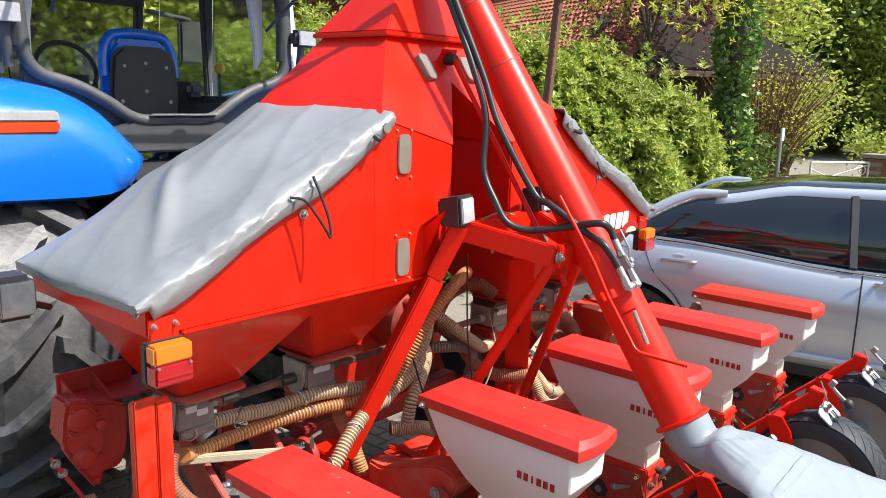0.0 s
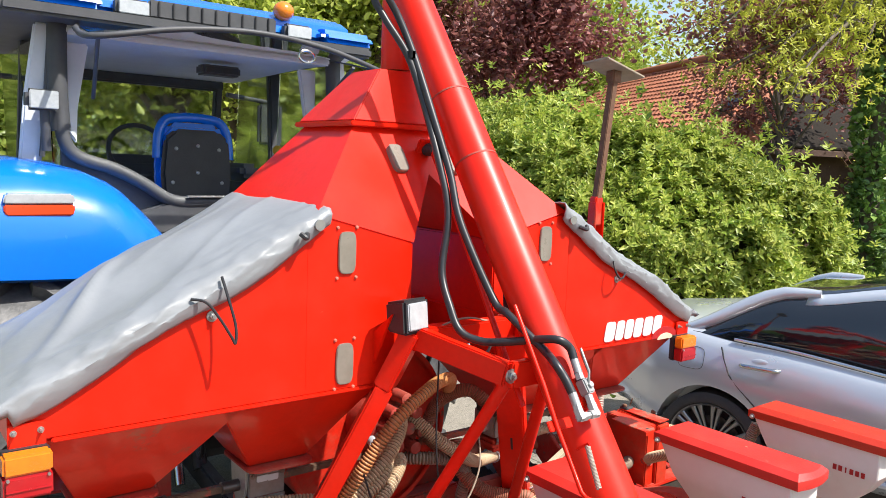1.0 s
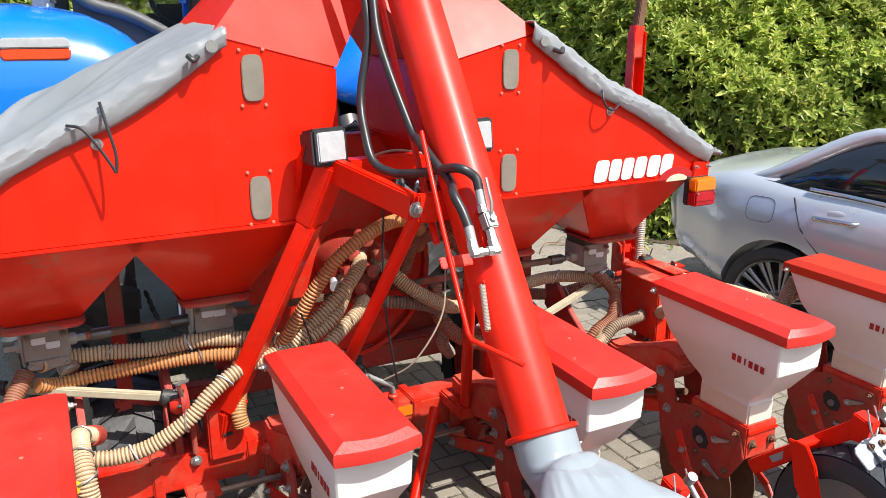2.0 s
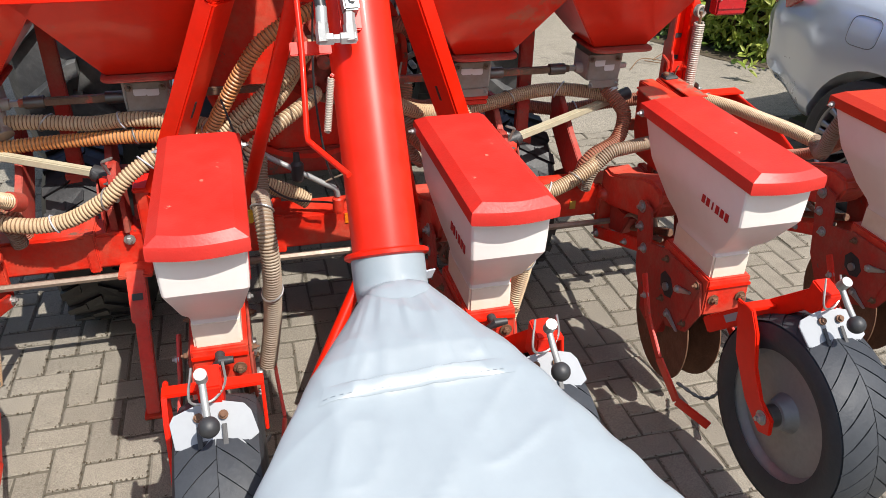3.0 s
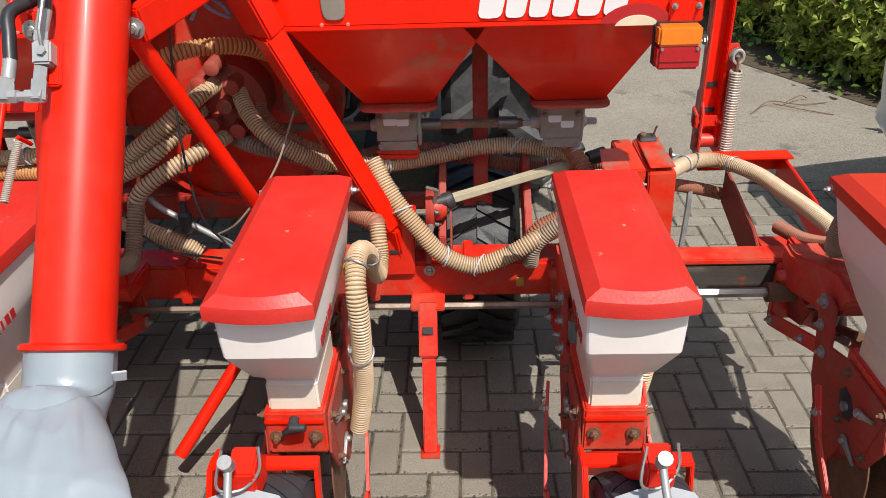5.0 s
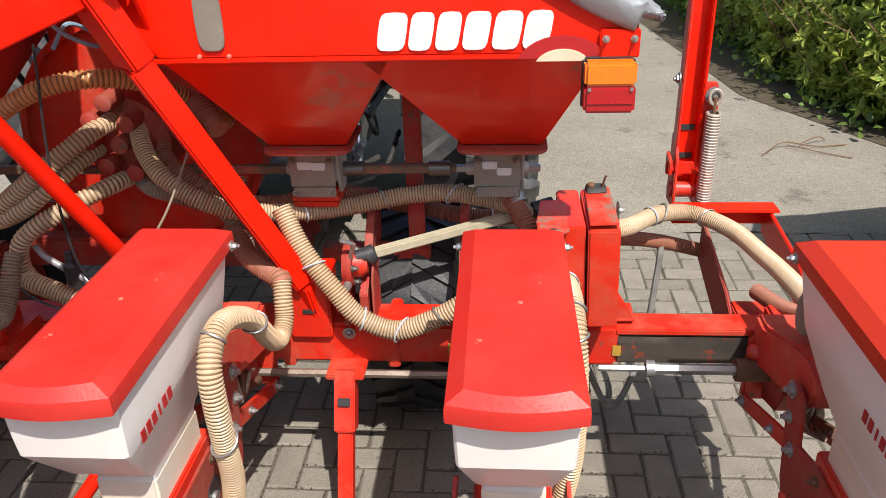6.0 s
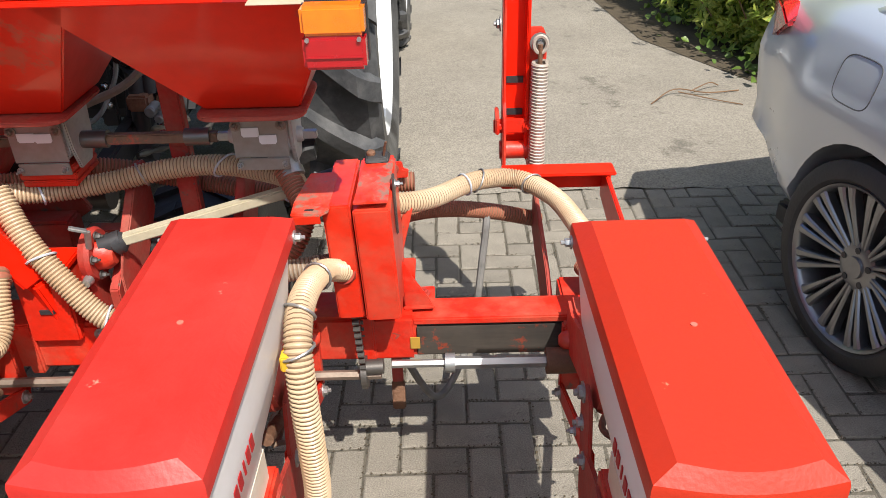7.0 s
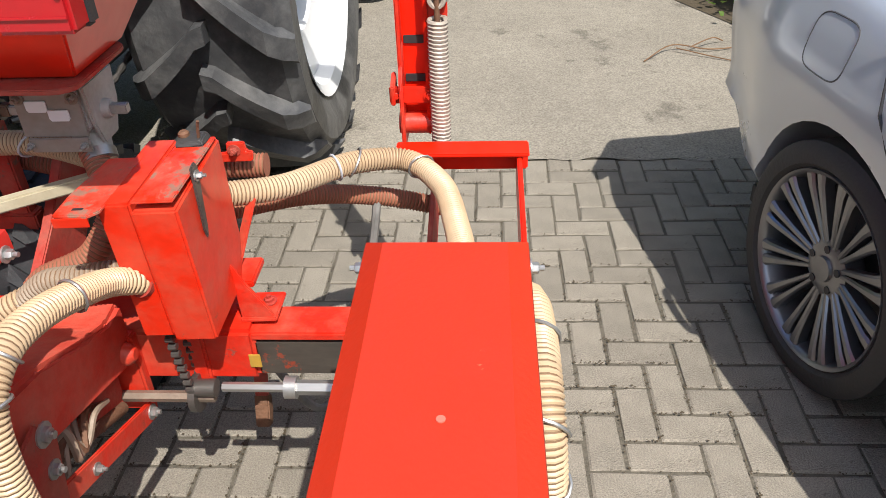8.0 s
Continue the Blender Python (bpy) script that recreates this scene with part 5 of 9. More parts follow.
    part("lower_bearing", lathe([(-0.03, 0.022), (0.03, 0.022)], "x", (-0.02 * s, -0.065, 0.03 - drop), 14), STEEL_DARK, g)
    part("case_post", box((0.0, 0.04, -0.08), (0.07, 0.06, 0.16), 0.005), RED_WORN, g)
    part("tine", bent([(0.02 * s, 0.16, -0.15), (0.02 * s, 0.17, -0.40), (0.02 * s, 0.13, -0.50)], 0.034, 0.018), RED_DIRTY, g, "worn red track tine")
    part("tine_point", prism([(0.09, -0.56), (0.13, -0.47), (0.155, -0.49), (0.14, -0.54), (0.115, -0.575)], "x", 0.0, 0.04 * s, 0.004), RUST, g)
    part("tine_sleeve", lathe([(-0.18, 0.045), (0.0, 0.045)], "z", (0.02 * s, 0.17, -0.18), 16), STEEL_DARK, g)
    if s > 0:
        g.location.x += 0.012
        g.rotation_euler = (0, radians(-2), 0)
        g.scale = (0.88, 0.92, 0.80)
    if s < 0:
        g.location = (-1.272, 0.150, 0.775)
        g.scale = (0.72, 0.85, 1.0)
        k_ = thing("side_gearbox", "dusty red cast gearbox with round bearing covers", "gearbox", (-1.325, 0.45, 0.950))
        part("casting", prism([(-0.080, 0.154), (-0.091, 0.106), (-0.100, 0.023), (-0.070, -0.040), (-0.010, -0.139), (0.008, -0.127), (0.034, 0.085), (-0.025, 0.152)], "y", -0.08, -0.035, 0.012), RED_BOX, k_, "front casting")
        part("housing", prism([(-0.055, 0.135), (-0.075, 0.020), (-0.045, -0.035), (0.0, -0.110), (0.085, -0.108), (0.110, -0.040), (0.116, 0.085), (0.070, 0.110)], "y", -0.045, 0.09, 0.010), RED_BOX, k_)
        part("bearing_cover", lathe([(-0.096, 0.010), (-0.094, 0.024), (-0.090, 0.034), (-0.08, 0.038)], "y", (-0.049, 0, 0.096), 22), RED_BOX, k_)
        part("bearing_cover", lathe([(-0.098, 0.006), (-0.096, 0.014), (-0.090, 0.018)], "y", (-0.049, 0, 0.096), 16), RED_BOX, k_)
        part("bearing_cover", lathe([(-0.104, 0.010), (-0.102, 0.024), (-0.094, 0.030), (-0.08, 0.035)], "y", (-0.044, 0, -0.023), 20), RED_BOX, k_)
        part("bearing_cover", lathe([(-0.090, 0.008), (-0.088, 0.016), (-0.08, 0.019)], "y", (0.010, 0, 0.064), 16), RED_BOX, k_)
        part("shelf_plate", prism([(-0.02, -0.02), (0.240, -0.04), (0.240, 0.12), (-0.02, 0.12)], "z", 0.104, 0.112, 0.002), RED_BOX, k_)
        for x_ in (-0.020, 0.075):
            part("gusset", prism([(-0.02, 0.112), (0.11, 0.112), (0.11, 0.165)], "x", x_, x_ + 0.008, 0.001), RED_BOX, k_)
        part("upright_plate", box((0.09, 0.115, 0.142), (0.24, 0.010, 0.070), 0.002), RED_BOX, k_)
        part("bracket", bar((-0.138, -0.09, 0.005), (-0.045, -0.10, -0.170), 0.036, 0.012, 0.003), RED_BOX, k_)
        for dz in (-0.005, -0.040):
            part("bracket_bolt", bolt((-0.138 + (0.005 - dz) * 0.5, -0.098, dz), "y", 0.009, -1), STEEL, k_)
        for dx, dz in ((-0.080, 0.060), (-0.068, 0.130), (0.014, 0.100), (-0.012, -0.105), (0.010, -0.030)):
            part("cover_bolt", bolt((dx, -0.081, dz), "y", 0.007, -1), RED_BOX, k_)


# ---- folding marker arm ----
arm = thing("marker_arm", "folded red marker arm standing upright with a long coil spring", "marker arm", (1.72, 0.80, 0.60))


def arm_part(name, bm, material, label="", parent=None):
    bmesh.ops.transform(bm, matrix=Matrix.Translation((-1.72, -0.80, -0.60)), verts=bm.verts)
    return part(name, bm, material, parent or arm, label)


arm_part("upright_web", box((1.71, 0.875, 1.30), (0.075, 0.012, 1.22), 0.003), RED)
arm_part("upright_flange", box((1.676, 0.850, 1.30), (0.010, 0.055, 1.22), 0.003), RED_WORN)
arm_part("upright_flange", box((1.744, 0.850, 1.30), (0.010, 0.055, 1.22), 0.003), RED)
arm_part("arm_sleeve", box((1.715, 0.86, 1.86), (0.065, 0.05, 0.16), 0.006), RED_WORN)
arm_part("grey_post", bar((1.715, 0.86, 1.90), (1.80, 0.86, 2.62), 0.042, 0.042, 0.004), RUST, "weathered brown steel post")
arm_part("top_plate", box((1.80, 0.86, 2.645), (0.42, 0.16, 0.014), 0.003, (-8, 8, 10)), mat("weathered_plate", (0.34, 0.28, 0.2), (0.22, 0.17, 0.12), 12, 0.7), "flat weathered plate on the post")
arm_part("plate_socket", box((1.80, 0.86, 2.61), (0.07, 0.06, 0.07), 0.006), RUST)
arm_part("hinge_bracket", prism([(0.80, 0.78), (0.86, 0.78), (0.86, 0.85), (0.80, 0.83)], "x", 1.650, 1.662, 0.003), RED_WORN)
arm_part("cross_strap", box((1.705, 0.825, 0.80), (0.12, 0.010, 0.045), 0.003), RED_WORN)
arm_part("pivot_tube", lathe([(-0.05, 0.028), (0.05, 0.028)], "x", (1.715, 0.845, 0.715), 16), RED_WORN)
arm_part("base_cheek", prism([(0.80, 0.66), (0.90, 0.66), (0.90, 0.90), (0.86, 0.93), (0.80, 0.84)], "x", 1.672, 1.682, 0.003), RED_WORN)
arm_part("base_cheek", prism([(0.80, 0.66), (0.90, 0.66), (0.90, 0.90), (0.86, 0.93), (0.80, 0.84)], "x", 1.750, 1.760, 0.003), RED_WORN)
arm_part("strap_bolt", bolt((1.665, 0.826, 0.80), "y", 0.010, -1), RED_WORN)
arm_part("strap_bolt", bolt((1.748, 0.818, 0.80), "y", 0.010, -1), RED_WORN)
arm_part("base_channel", box((1.83, 0.75, 0.665), (0.33, 0.012, 0.075), 0.004), RED)
arm_part("channel_lip", box((1.83, 0.715, 0.700), (0.33, 0.075, 0.010), 0.003), RED)
arm_part("side_plate", prism([(0.75, 0.70), (0.75, 0.60), (0.30, 0.52), (0.24, 0.60), (0.40, 0.66)], "x", 1.965, 1.977, 0.003), RED)
arm_part("side_plate", prism([(0.70, 0.66), (0.70, 0.52), (0.28, 0.40), (0.20, 0.50), (0.36, 0.58)], "x", 1.755, 1.767, 0.003), RED_DIRTY)
arm_part("lower_box", box((1.86, 0.36, 0.46), (0.12, 0.18, 0.08), 0.006), RED_WORN)
arm_part("spring_lug", prism([(1.748, 0.78), (1.760, 0.74), (1.772, 0.78), (1.798, 1.00), (1.798, 1.06), (1.785, 1.09), (1.748, 1.09)], "y", 0.838, 0.848, 0.003), RED_WORN, "tapered red spring lug")
arm_part("lug_bolt", bolt((1.775, 0.822, 1.05), "y", 0.018, -1), STEEL)
arm_part("spring_eye", sweep([(1.775 + math.cos(a) * 0.019, 0.80, 1.05 + math.sin(a) * 0.024) for a in [k * math.pi / 8 for k in range(17)]], 0.006, 6), SPRING)
arm_part("pivot_bolt", bolt((1.665, 0.845, 1.10), "x", 0.014, -1), STEEL)
coil = []
for k in range(34 * 10):
    a = 2 * math.pi * k / 10
    coil.append((1.775 + math.cos(a) * 0.020, 0.80 + math.sin(a) * 0.020, 1.00 - k / 340 * 0.34))
arm_part("coil_spring", sweep(coil, 0.0060, 6), SPRING, "long steel coil spring")
arm_part("spring_rod", rod((1.775, 0.80, 0.64), (1.775, 0.80, 1.05), 0.007), RUST)
for s2 in (0.70, 0.60):
    arm_part("arm_slot", box((1.71, 0.866, s2 + 0.23), (0.05, 0.006, 0.02), 0.001), BLACK_PL)


# ---- row units ----
def lever(x, y, z, tilt, sx):
    """A short cast lever: a boss with one long tapered arm."""
    bm = prism([(-0.016, 0.009), (0.0, 0.014), (0.020, 0.010), (0.070, 0.005), (0.073, -0.003), (0.020, -0.009), (0.0, -0.014), (-0.016, -0.009)], "x", -0.004, 0.004, 0.002)
    lathe([(0.0, 0.010), (0.010 * sx, 0.009), (0.013 * sx, 0.005)], "x", (0, 0, 0), 10, bm)
    bmesh.ops.transform(bm, matrix=pose(x, y, z, tilt, 0, 0), verts=bm.verts)
    return bm


def row_unit():
    u = thing("row_unit", "planter row unit with red lid, white seed hopper and press wheel", "row unit", (0, 0, 0), "row units in line on the toolbar")
    # lid: bowed front, sloping shoulders
    W, Y0, Y1 = 0.112, -0.143, -0.764
    rim = [(-W, Y0), (-W, Y1)] + [(-W + 2 * W * k / 8, Y1 - 0.017 * math.sin(math.pi * k / 8)) for k in range(1, 8)] + [(W, Y1), (W, Y0)]
    ins = 0.040
    top = []
    for x, y in rim:
        top.append((x * (1 - ins / W * 0.75) if abs(x) > W - 0.001 else x * (1 - ins / W * 0.75), min(Y0 - 0.030, y + 0.016) if y < Y0 - 0.01 else y - 0.030))
    bm = bmesh.new()
    n = len(rim)
    rows = [[(x * 0.985, y, 0.978) for x, y in rim], [(x, y, 0.981) for x, y in rim], [(x, y, 1.004) for x, y in rim], [(x * 0.985, y * 0.998, 1.012) for x, y in rim], [(x, y, 1.032) for x, y in top]]
    vs = [[bm.verts.new(p) for p in r] for r in rows]
    for r_, q in zip(vs, vs[1:]):
        for k in range(n):
            bm.faces.new((r_[k], r_[(k + 1) % n], q[(k + 1) % n], q[k]))
    bm.faces.new(vs[-1])
    bm.faces.new(vs[0])
    lid = part("lid", bm, RED_LID, u, "red plastic lid with sloping shoulders", 20)
    part("hinge_bolt", bolt((W, -0.165, 0.985), "x", 0.008, 1), STEEL, lid)
    part("hinge_bolt", bolt((-W, -0.165, 0.985), "x", 0.008, -1), STEEL, lid)
    part("lid_screw", lathe([(0, 0.005), (0.003, 0.005)], "z", (0.01, -0.488, 1.0305), 10), LID_SCREW, lid)
    # hopper: loft of rounded rectangles from the rim down to the neck
    lv = [(0.984, 0.103, -0.165, -0.738), (0.905, 0.101, -0.208, -0.737), (0.864, 0.099, -0.232, -0.735), (0.852, 0.096, -0.240, -0.728), (0.760, 0.074, -0.322, -0.662), (0.722, 0.063, -0.374, -0.618), (0.706, 0.060, -0.386, -0.608), (0.600, 0.056, -0.396, -0.602)]
    bm = bmesh.new()
    prev = None
    for z, w, yb, yf in lv:
        r = 0.012
        ring = []
        for cx, cy, a0 in ((w - r, yb - r, 0), (-w + r, yb - r, 90), (-w + r, yf + r, 180), (w - r, yf + r, 270)):
            for k in range(4):
                a = radians(a0 + k * 30)
                ring.append(bm.verts.new((cx + math.cos(a) * r, cy + math.sin(a) * r, z)))
        if prev:
            for k in range(16):
                bm.faces.new((prev[k], prev[(k + 1) % 16], ring[(k + 1) % 16], ring[k]))
        else:
            bm.faces.new(ring)
        prev = ring
    bm.faces.new(prev)
    hop = part("seed_hopper", bm, WHITE_PL, u, "translucent white plastic seed hopper", 24)
    part("neck", prism([(-0.0605, -0.385), (0.0605, -0.385), (0.0605, -0.611), (-0.0605, -0.611)], "z", 0.600, 0.700, 0.006), NECK_PL, hop, "yellowed plastic neck")
    # small dark red word on both cheeks, as plain bars
    for sx in (-1, 1):
        for k in range(6):
            yy = -0.676 + k * 0.0238
            zz = 0.866 + 0.0005 * k
            xx = 0.1008 * sx
            part("printed_bar", box((xx, yy, zz), (0.002, 0.016 if k != 3 else 0.006, 0.024), 0.0005, (0, -2 * sx, 0)), RED_DECAL, hop)
    # seed meter
    part("meter_box", prism([(-0.36, 0.625), (-0.625, 0.625), (-0.625, 0.50), (-0.50, 0.44), (-0.36, 0.47)], "x", -0.072, 0.072, 0.005), RED_WORN, u, "red metering box under the hopper")
    part("meter_lip", box((0, -0.628, 0.600), (0.142, 0.008, 0.010), 0.002), RED, u)
    for dx in (-0.046, 0.046):
        part("meter_bolt", bolt((dx, -0.627, 0.556), "y", 0.011, -1), RUST, u)
    for sx in (-1, 1):
        part("side_plate", prism([(-0.36, 0.53), (-0.38, 0.60), (-0.60, 0.60), (-0.625, 0.50), (-0.57, 0.40), (-0.46, 0.35), (-0.40, 0.41)], "x", 0.073 * sx, 0.080 * sx, 0.002), RED_DIRTY, u, "worn red side plate with a dark inspection hole")
        part("inspection_hole", prism([(-0.385, 0.505), (-0.405, 0.530), (-0.445, 0.525), (-0.470, 0.490), (-0.462, 0.460), (-0.43, 0.450), (-0.395, 0.470)], "x", min(0.0795 * sx, 0.0815 * sx), max(0.0795 * sx, 0.0815 * sx), 0), BLACK_PL, u)
        part("spacer", rod((0.072 * sx, -0.43, 0.485), (0.09 * sx, -0.43, 0.485), 0.014, 10), STEEL, u)
        for yy, zz, tilt in ((-0.50, 0.520, 158), (-0.47, 0.405, 200)):
            part("lever", lever(0.086 * sx, yy, zz, tilt, sx), STEEL, u)
        part("plate_rib", bar((0.081 * sx, -0.595, 0.575), (0.081 * sx, -0.545, 0.40), 0.006, 0.010, 0.002), RED_DIRTY, u)
        for yy, zz in ((-0.405, 0.575), (-0.585, 0.585), (-0.555, 0.425), (-0.415, 0.43)):
            part("plate_bolt", bolt((0.080 * sx, yy, zz), "x", 0.008, sx), RUST, u)
    # parallel linkage rising from the toolbar to the unit's own frame
    part("upper_arm", prism([(0.16, 0.655), (0.16, 0.535), (0.11, 0.515), (-0.19, 0.605), (-0.245, 0.645), (-0.275, 0.70), (-0.262, 0.735), (-0.20, 0.750), (-0.12, 0.733), (0.02, 0.675), (0.10, 0.648)], "x", -0.055, 0.055, 0.010), RED_ARM, u, "dusty red cast upper arm")
    for sg in (-1, 1):
        part("lower_link", bar((0.060 * sg, 0.155, 0.372), (0.060 * sg, -0.265, 0.532), 0.010, 0.048, 0.003), RED_WORN, u)
        part("unit_upright", prism([(-0.165, 0.640), (-0.205, 0.690), (-0.255, 0.675), (-0.275, 0.60), (-0.29, 0.49), (-0.36, 0.43), (-0.36, 0.34), (-0.27, 0.34), (-0.215, 0.42), (-0.195, 0.52)], "x", min(0.066 * sg, 0.074 * sg), max(0.066 * sg, 0.074 * sg), 0.002), RED_DIRTY, u, "worn red upright plate")
        for yy, zz, rr_ in ((-0.195, 0.660, 0.014), (-0.205, 0.590, 0.011), (-0.245, 0.525, 0.012), (-0.10, 0.468, 0.008), (0.125, 0.384, 0.011)):
            part("pivot_bolt", bolt(((0.074 if yy < -0.15 else 0.065) * sg, yy, zz), "x", rr_, sg), STEEL, u)
        part("pivot_stub", lathe([(0.0, 0.024), (0.012 * sg, 0.022), (0.022 * sg, 0.012)], "x", (0.055 * sg, 0.118, 0.552), 14), RED_WORN, u)
    part("cross_web", prism([(-0.03, 0.52), (0.02, 0.43), (0.12, 0.40), (0.13, 0.52)], "x", -0.02, 0.02, 0.004), RED_DIRTY, u)
    for k in range(4):
        part("rope", sweep(spline([(0.035 - 0.015 * k, 0.04, 0.50 - 0.01 * k), (0.05 - 0.02 * k, -0.03, 0.535), (0.045, -0.075 - 0.01 * k, 0.50), (0.03, -0.10, 0.54 + 0.01 * k), (0.04 - 0.02 * k, -0.15, 0.49 + 0.012 * k), (0.02, -0.20, 0.52)], 6), 0.008 if k % 2 else 0.006, 6), HOSE_GREY if k != 1 else RUST, u)
    part("toolbar_bracket", box((0, 0.15, 0.48), (0.13, 0.030, 0.20), 0.005), RED_WORN, u)
    part("link_spring", rod((0.02, 0.10, 0.42), (0.02, -0.24, 0.57), 0.014, 10), RUST, u)
    part("frame_plate", prism([(-0.26, 0.56), (-0.40, 0.60), (-0.46, 0.40), (-0.40, 0.26), (-0.28, 0.30)], "x", -0.075, -0.066, 0.002), RED_DIRTY, u)
    part("frame_plate", prism([(-0.26, 0.56), (-0.40, 0.60), (-0.46, 0.40), (-0.40, 0.26), (-0.28, 0.30)], "x", 0.066, 0.075, 0.002), RED_DIRTY, u)
    # opener discs and coverers
    for sx, tilt in ((-1, -5), (1, 5)):
        bm = lathe([(-0.003, 0.03), (-0.002, 0.203), (0.002, 0.203), (0.003, 0.03)], "x", (0, 0, 0), 44)
        bmesh.ops.transform(bm, matrix=pose(0.042 * sx, -0.375, 0.31, 0, 0, tilt), verts=bm.verts)
        part("opener_disc", bm, RUST, u, "rusty brown opener disc")
        part("disc_hub", lathe([(0.0, 0.045), (0.02 * sx, 0.04), (0.03 * sx, 0.02)], "x", (0.048 * sx, -0.375, 0.31), 18), RED_DIRTY, u)
        cov = bent([(0.125 * sx, -0.36, 0.50), (0.135 * sx, -0.44, 0.38), (0.145 * sx, -0.56, 0.30), (0.12 * sx, -0.66, 0.20), (0.05 * sx, -0.75, 0.16)], 0.032, 0.009, None, 90)
        part("coverer_bar", cov, RED_WORN, u, "bent red coverer bar")
        part("coverer_bolt", bolt((0.13 * sx, -0.40, 0.44), "x", 0.011, sx), STEEL, u)
    part("chain", sweep(spline([(-0.12, -0.64, 0.26), (-0.05, -0.70, 0.23), (0.03, -0.68, 0.25), (0.10, -0.62, 0.30)], 8), [0.007 if k % 2 else 0.004 for k in range(25)], 8), STEEL_DARK, u)
    # press wheel with its arms
    bm = lathe([(-0.078, 0.178), (-0.088, 0.20), (-0.092, 0.228), (-0.084, 0.250), (-0.05, 0.261), (0.0, 0.263), (0.05, 0.261), (0.084, 0.250), (0.092, 0.228), (0.088, 0.20), (0.078, 0.178)], "x", (0, 0, 0), 48, caps=False)
    wheel = thing("press_wheel", "", "", (0, -1.02, 0.45))
    wheel.parent = u
    tyre = part("tyre", bm, PRESS_TYRE, wheel, "black rubber tyre with a chevron tread")
    lug = bmesh.new()
    n_lug, xs, rr = 30, (0.0010, 0.022, 0.044, 0.064, 0.083), (0.2690, 0.2684, 0.2665, 0.2630, 0.2555)
    step = 2 * math.pi / n_lug
    for k in range(n_lug):
        for sx in (-1, 1):
            a0 = step * (k + (0.5 if sx > 0 else 0.0))
            grid = []
            for i, (xx, r0) in enumerate(zip(xs, rr)):
                gap = 0.010 if 0 < i < 4 else 0.003
                row = [a0 + i * 0.075 + gap + (step - 2 * gap) * j / 3 for j in range(4)]
                row = [(row[0], r0 - 0.010)] + [(q, r0) for q in row] + [(row[-1], r0 - 0.010)]
                grid.append([lug.verts.new((sx * xx, math.cos(q) * r, math.sin(q) * r)) for q, r in row])
            for p, q in zip(grid, grid[1:]):
                for j in range(5):
                    lug.faces.new((p[j], p[j + 1], q[j + 1], q[j]))
    part("tread", lug, PRESS_TYRE, tyre, smooth=40)
    rim_bm = lathe([(-0.078, 0.178), (-0.072, 0.186), (-0.064, 0.174), (-0.048, 0.168), (-0.040, 0.10), (-0.044, 0.055), (-0.062, 0.045), (-0.078, 0.04), (-0.080, 0.02)], "x", (0, 0, 0), 40, caps=False)
    part("rim", rim_bm, mat_rim, wheel, "dark grey steel dish rim")
    part("hub", lathe([(-0.11, 0.018), (-0.105, 0.030), (-0.05, 0.032)], "x", (0, 0, 0), 18), STEEL_DARK, wheel)
    part("rim", lathe([(0.078, 0.178), (0.072, 0.186), (0.060, 0.172), (0.030, 0.165), (0.02, 0.0)], "x", (0, 0, 0), 40, caps=False), mat_rim, wheel)
    part("wheel_arm", prism([(-0.815, 0.695), (-0.885, 0.702), (-0.922, 0.65), (-0.95, 0.56), (-1.00, 0.49), (-1.055, 0.465), (-1.06, 0.42), (-1.02, 0.40), (-0.94, 0.45), (-0.86, 0.55), (-0.83, 0.66)], "x", -0.118, -0.106, 0.003), RED, u, "curved red wheel arm")
    part("axle_bolt", bolt((-0.118, -1.02, 0.45), "x", 0.013, -1), STEEL, u)
    part("fork_head", prism([(-0.118, -0.845), (0.105, -0.845), (0.105, -0.880), (-0.118, -0.880)], "z", 0.692, 0.702, 0.002), RED, u)
    part("fork_side", prism([(-0.845, 0.695), (-0.880, 0.695), (-0.905, 0.58), (-0.875, 0.58)], "x", 0.097, 0.105, 0.002), RED, u)
    part("swing_arm", bar((-0.060, -0.655, 0.490), (0.0, -0.98, 0.795), 0.040, 0.050, 0.004), RED, u, "red depth arm with a worn label")
    part("arm_label", bar((-0.066, -0.725, 0.556), (-0.051, -0.805, 0.631), 0.003, 0.024, 0.001), GREY_PLATE, u)
    part("depth_post", prism([(-0.94, 0.735), (-1.005, 0.745), (-1.015, 0.815), (-0.955, 0.83)], "x", -0.026, 0.024, 0.004), RED, u)
    part("handle_rod", sweep([(-0.010, -1.035, 0.868), (-0.010, -1.035, 0.85), (-0.008, -1.065, 0.822), (-0.005, -1.095, 0.797)], 0.0075, 10), FITTING, u, "short steel handle rod")
    part("rod_head", rod((-0.010, -1.03, 0.852), (-0.010, -1.045, 0.876), 0.013, 12), STEEL, u)
    bm = bmesh.new()
    bmesh.ops.create_uvsphere(bm, u_segments=18, v_segments=12, radius=0.0215, matrix=Matrix.Translation((-0.004, -1.103, 0.790)))
    part("ball_knob", bm, BLACK_PL, u, "black ball knob")
    part("wire_clip", sweep(spline([(-0.03, -1.0, 0.86), (-0.04, -1.03, 0.80), (0.0, -1.02, 0.785), (0.03, -1.0, 0.81), (0.03, -0.98, 0.85)], 6), 0.003, 6), STEEL, u)
    # grey scraper plate over the tyre
    bm = bmesh.new()
    outline = [(-0.088, 0.021), (-0.080, 0.036), (-0.039, 0.049), (0.004, 0.057), (0.062, 0.043), (0.075, 0.027), (0.087, -0.022), (0.053, -0.044), (0.023, -0.071), (0.010, -0.072), (-0.061, -0.036), (-0.080, -0.032)]
    prism(outline, "z", -0.003, 0.003, 0.001, bm)
    for v in bm.verts:
        v.co.z -= abs(v.co.x) * 0.14
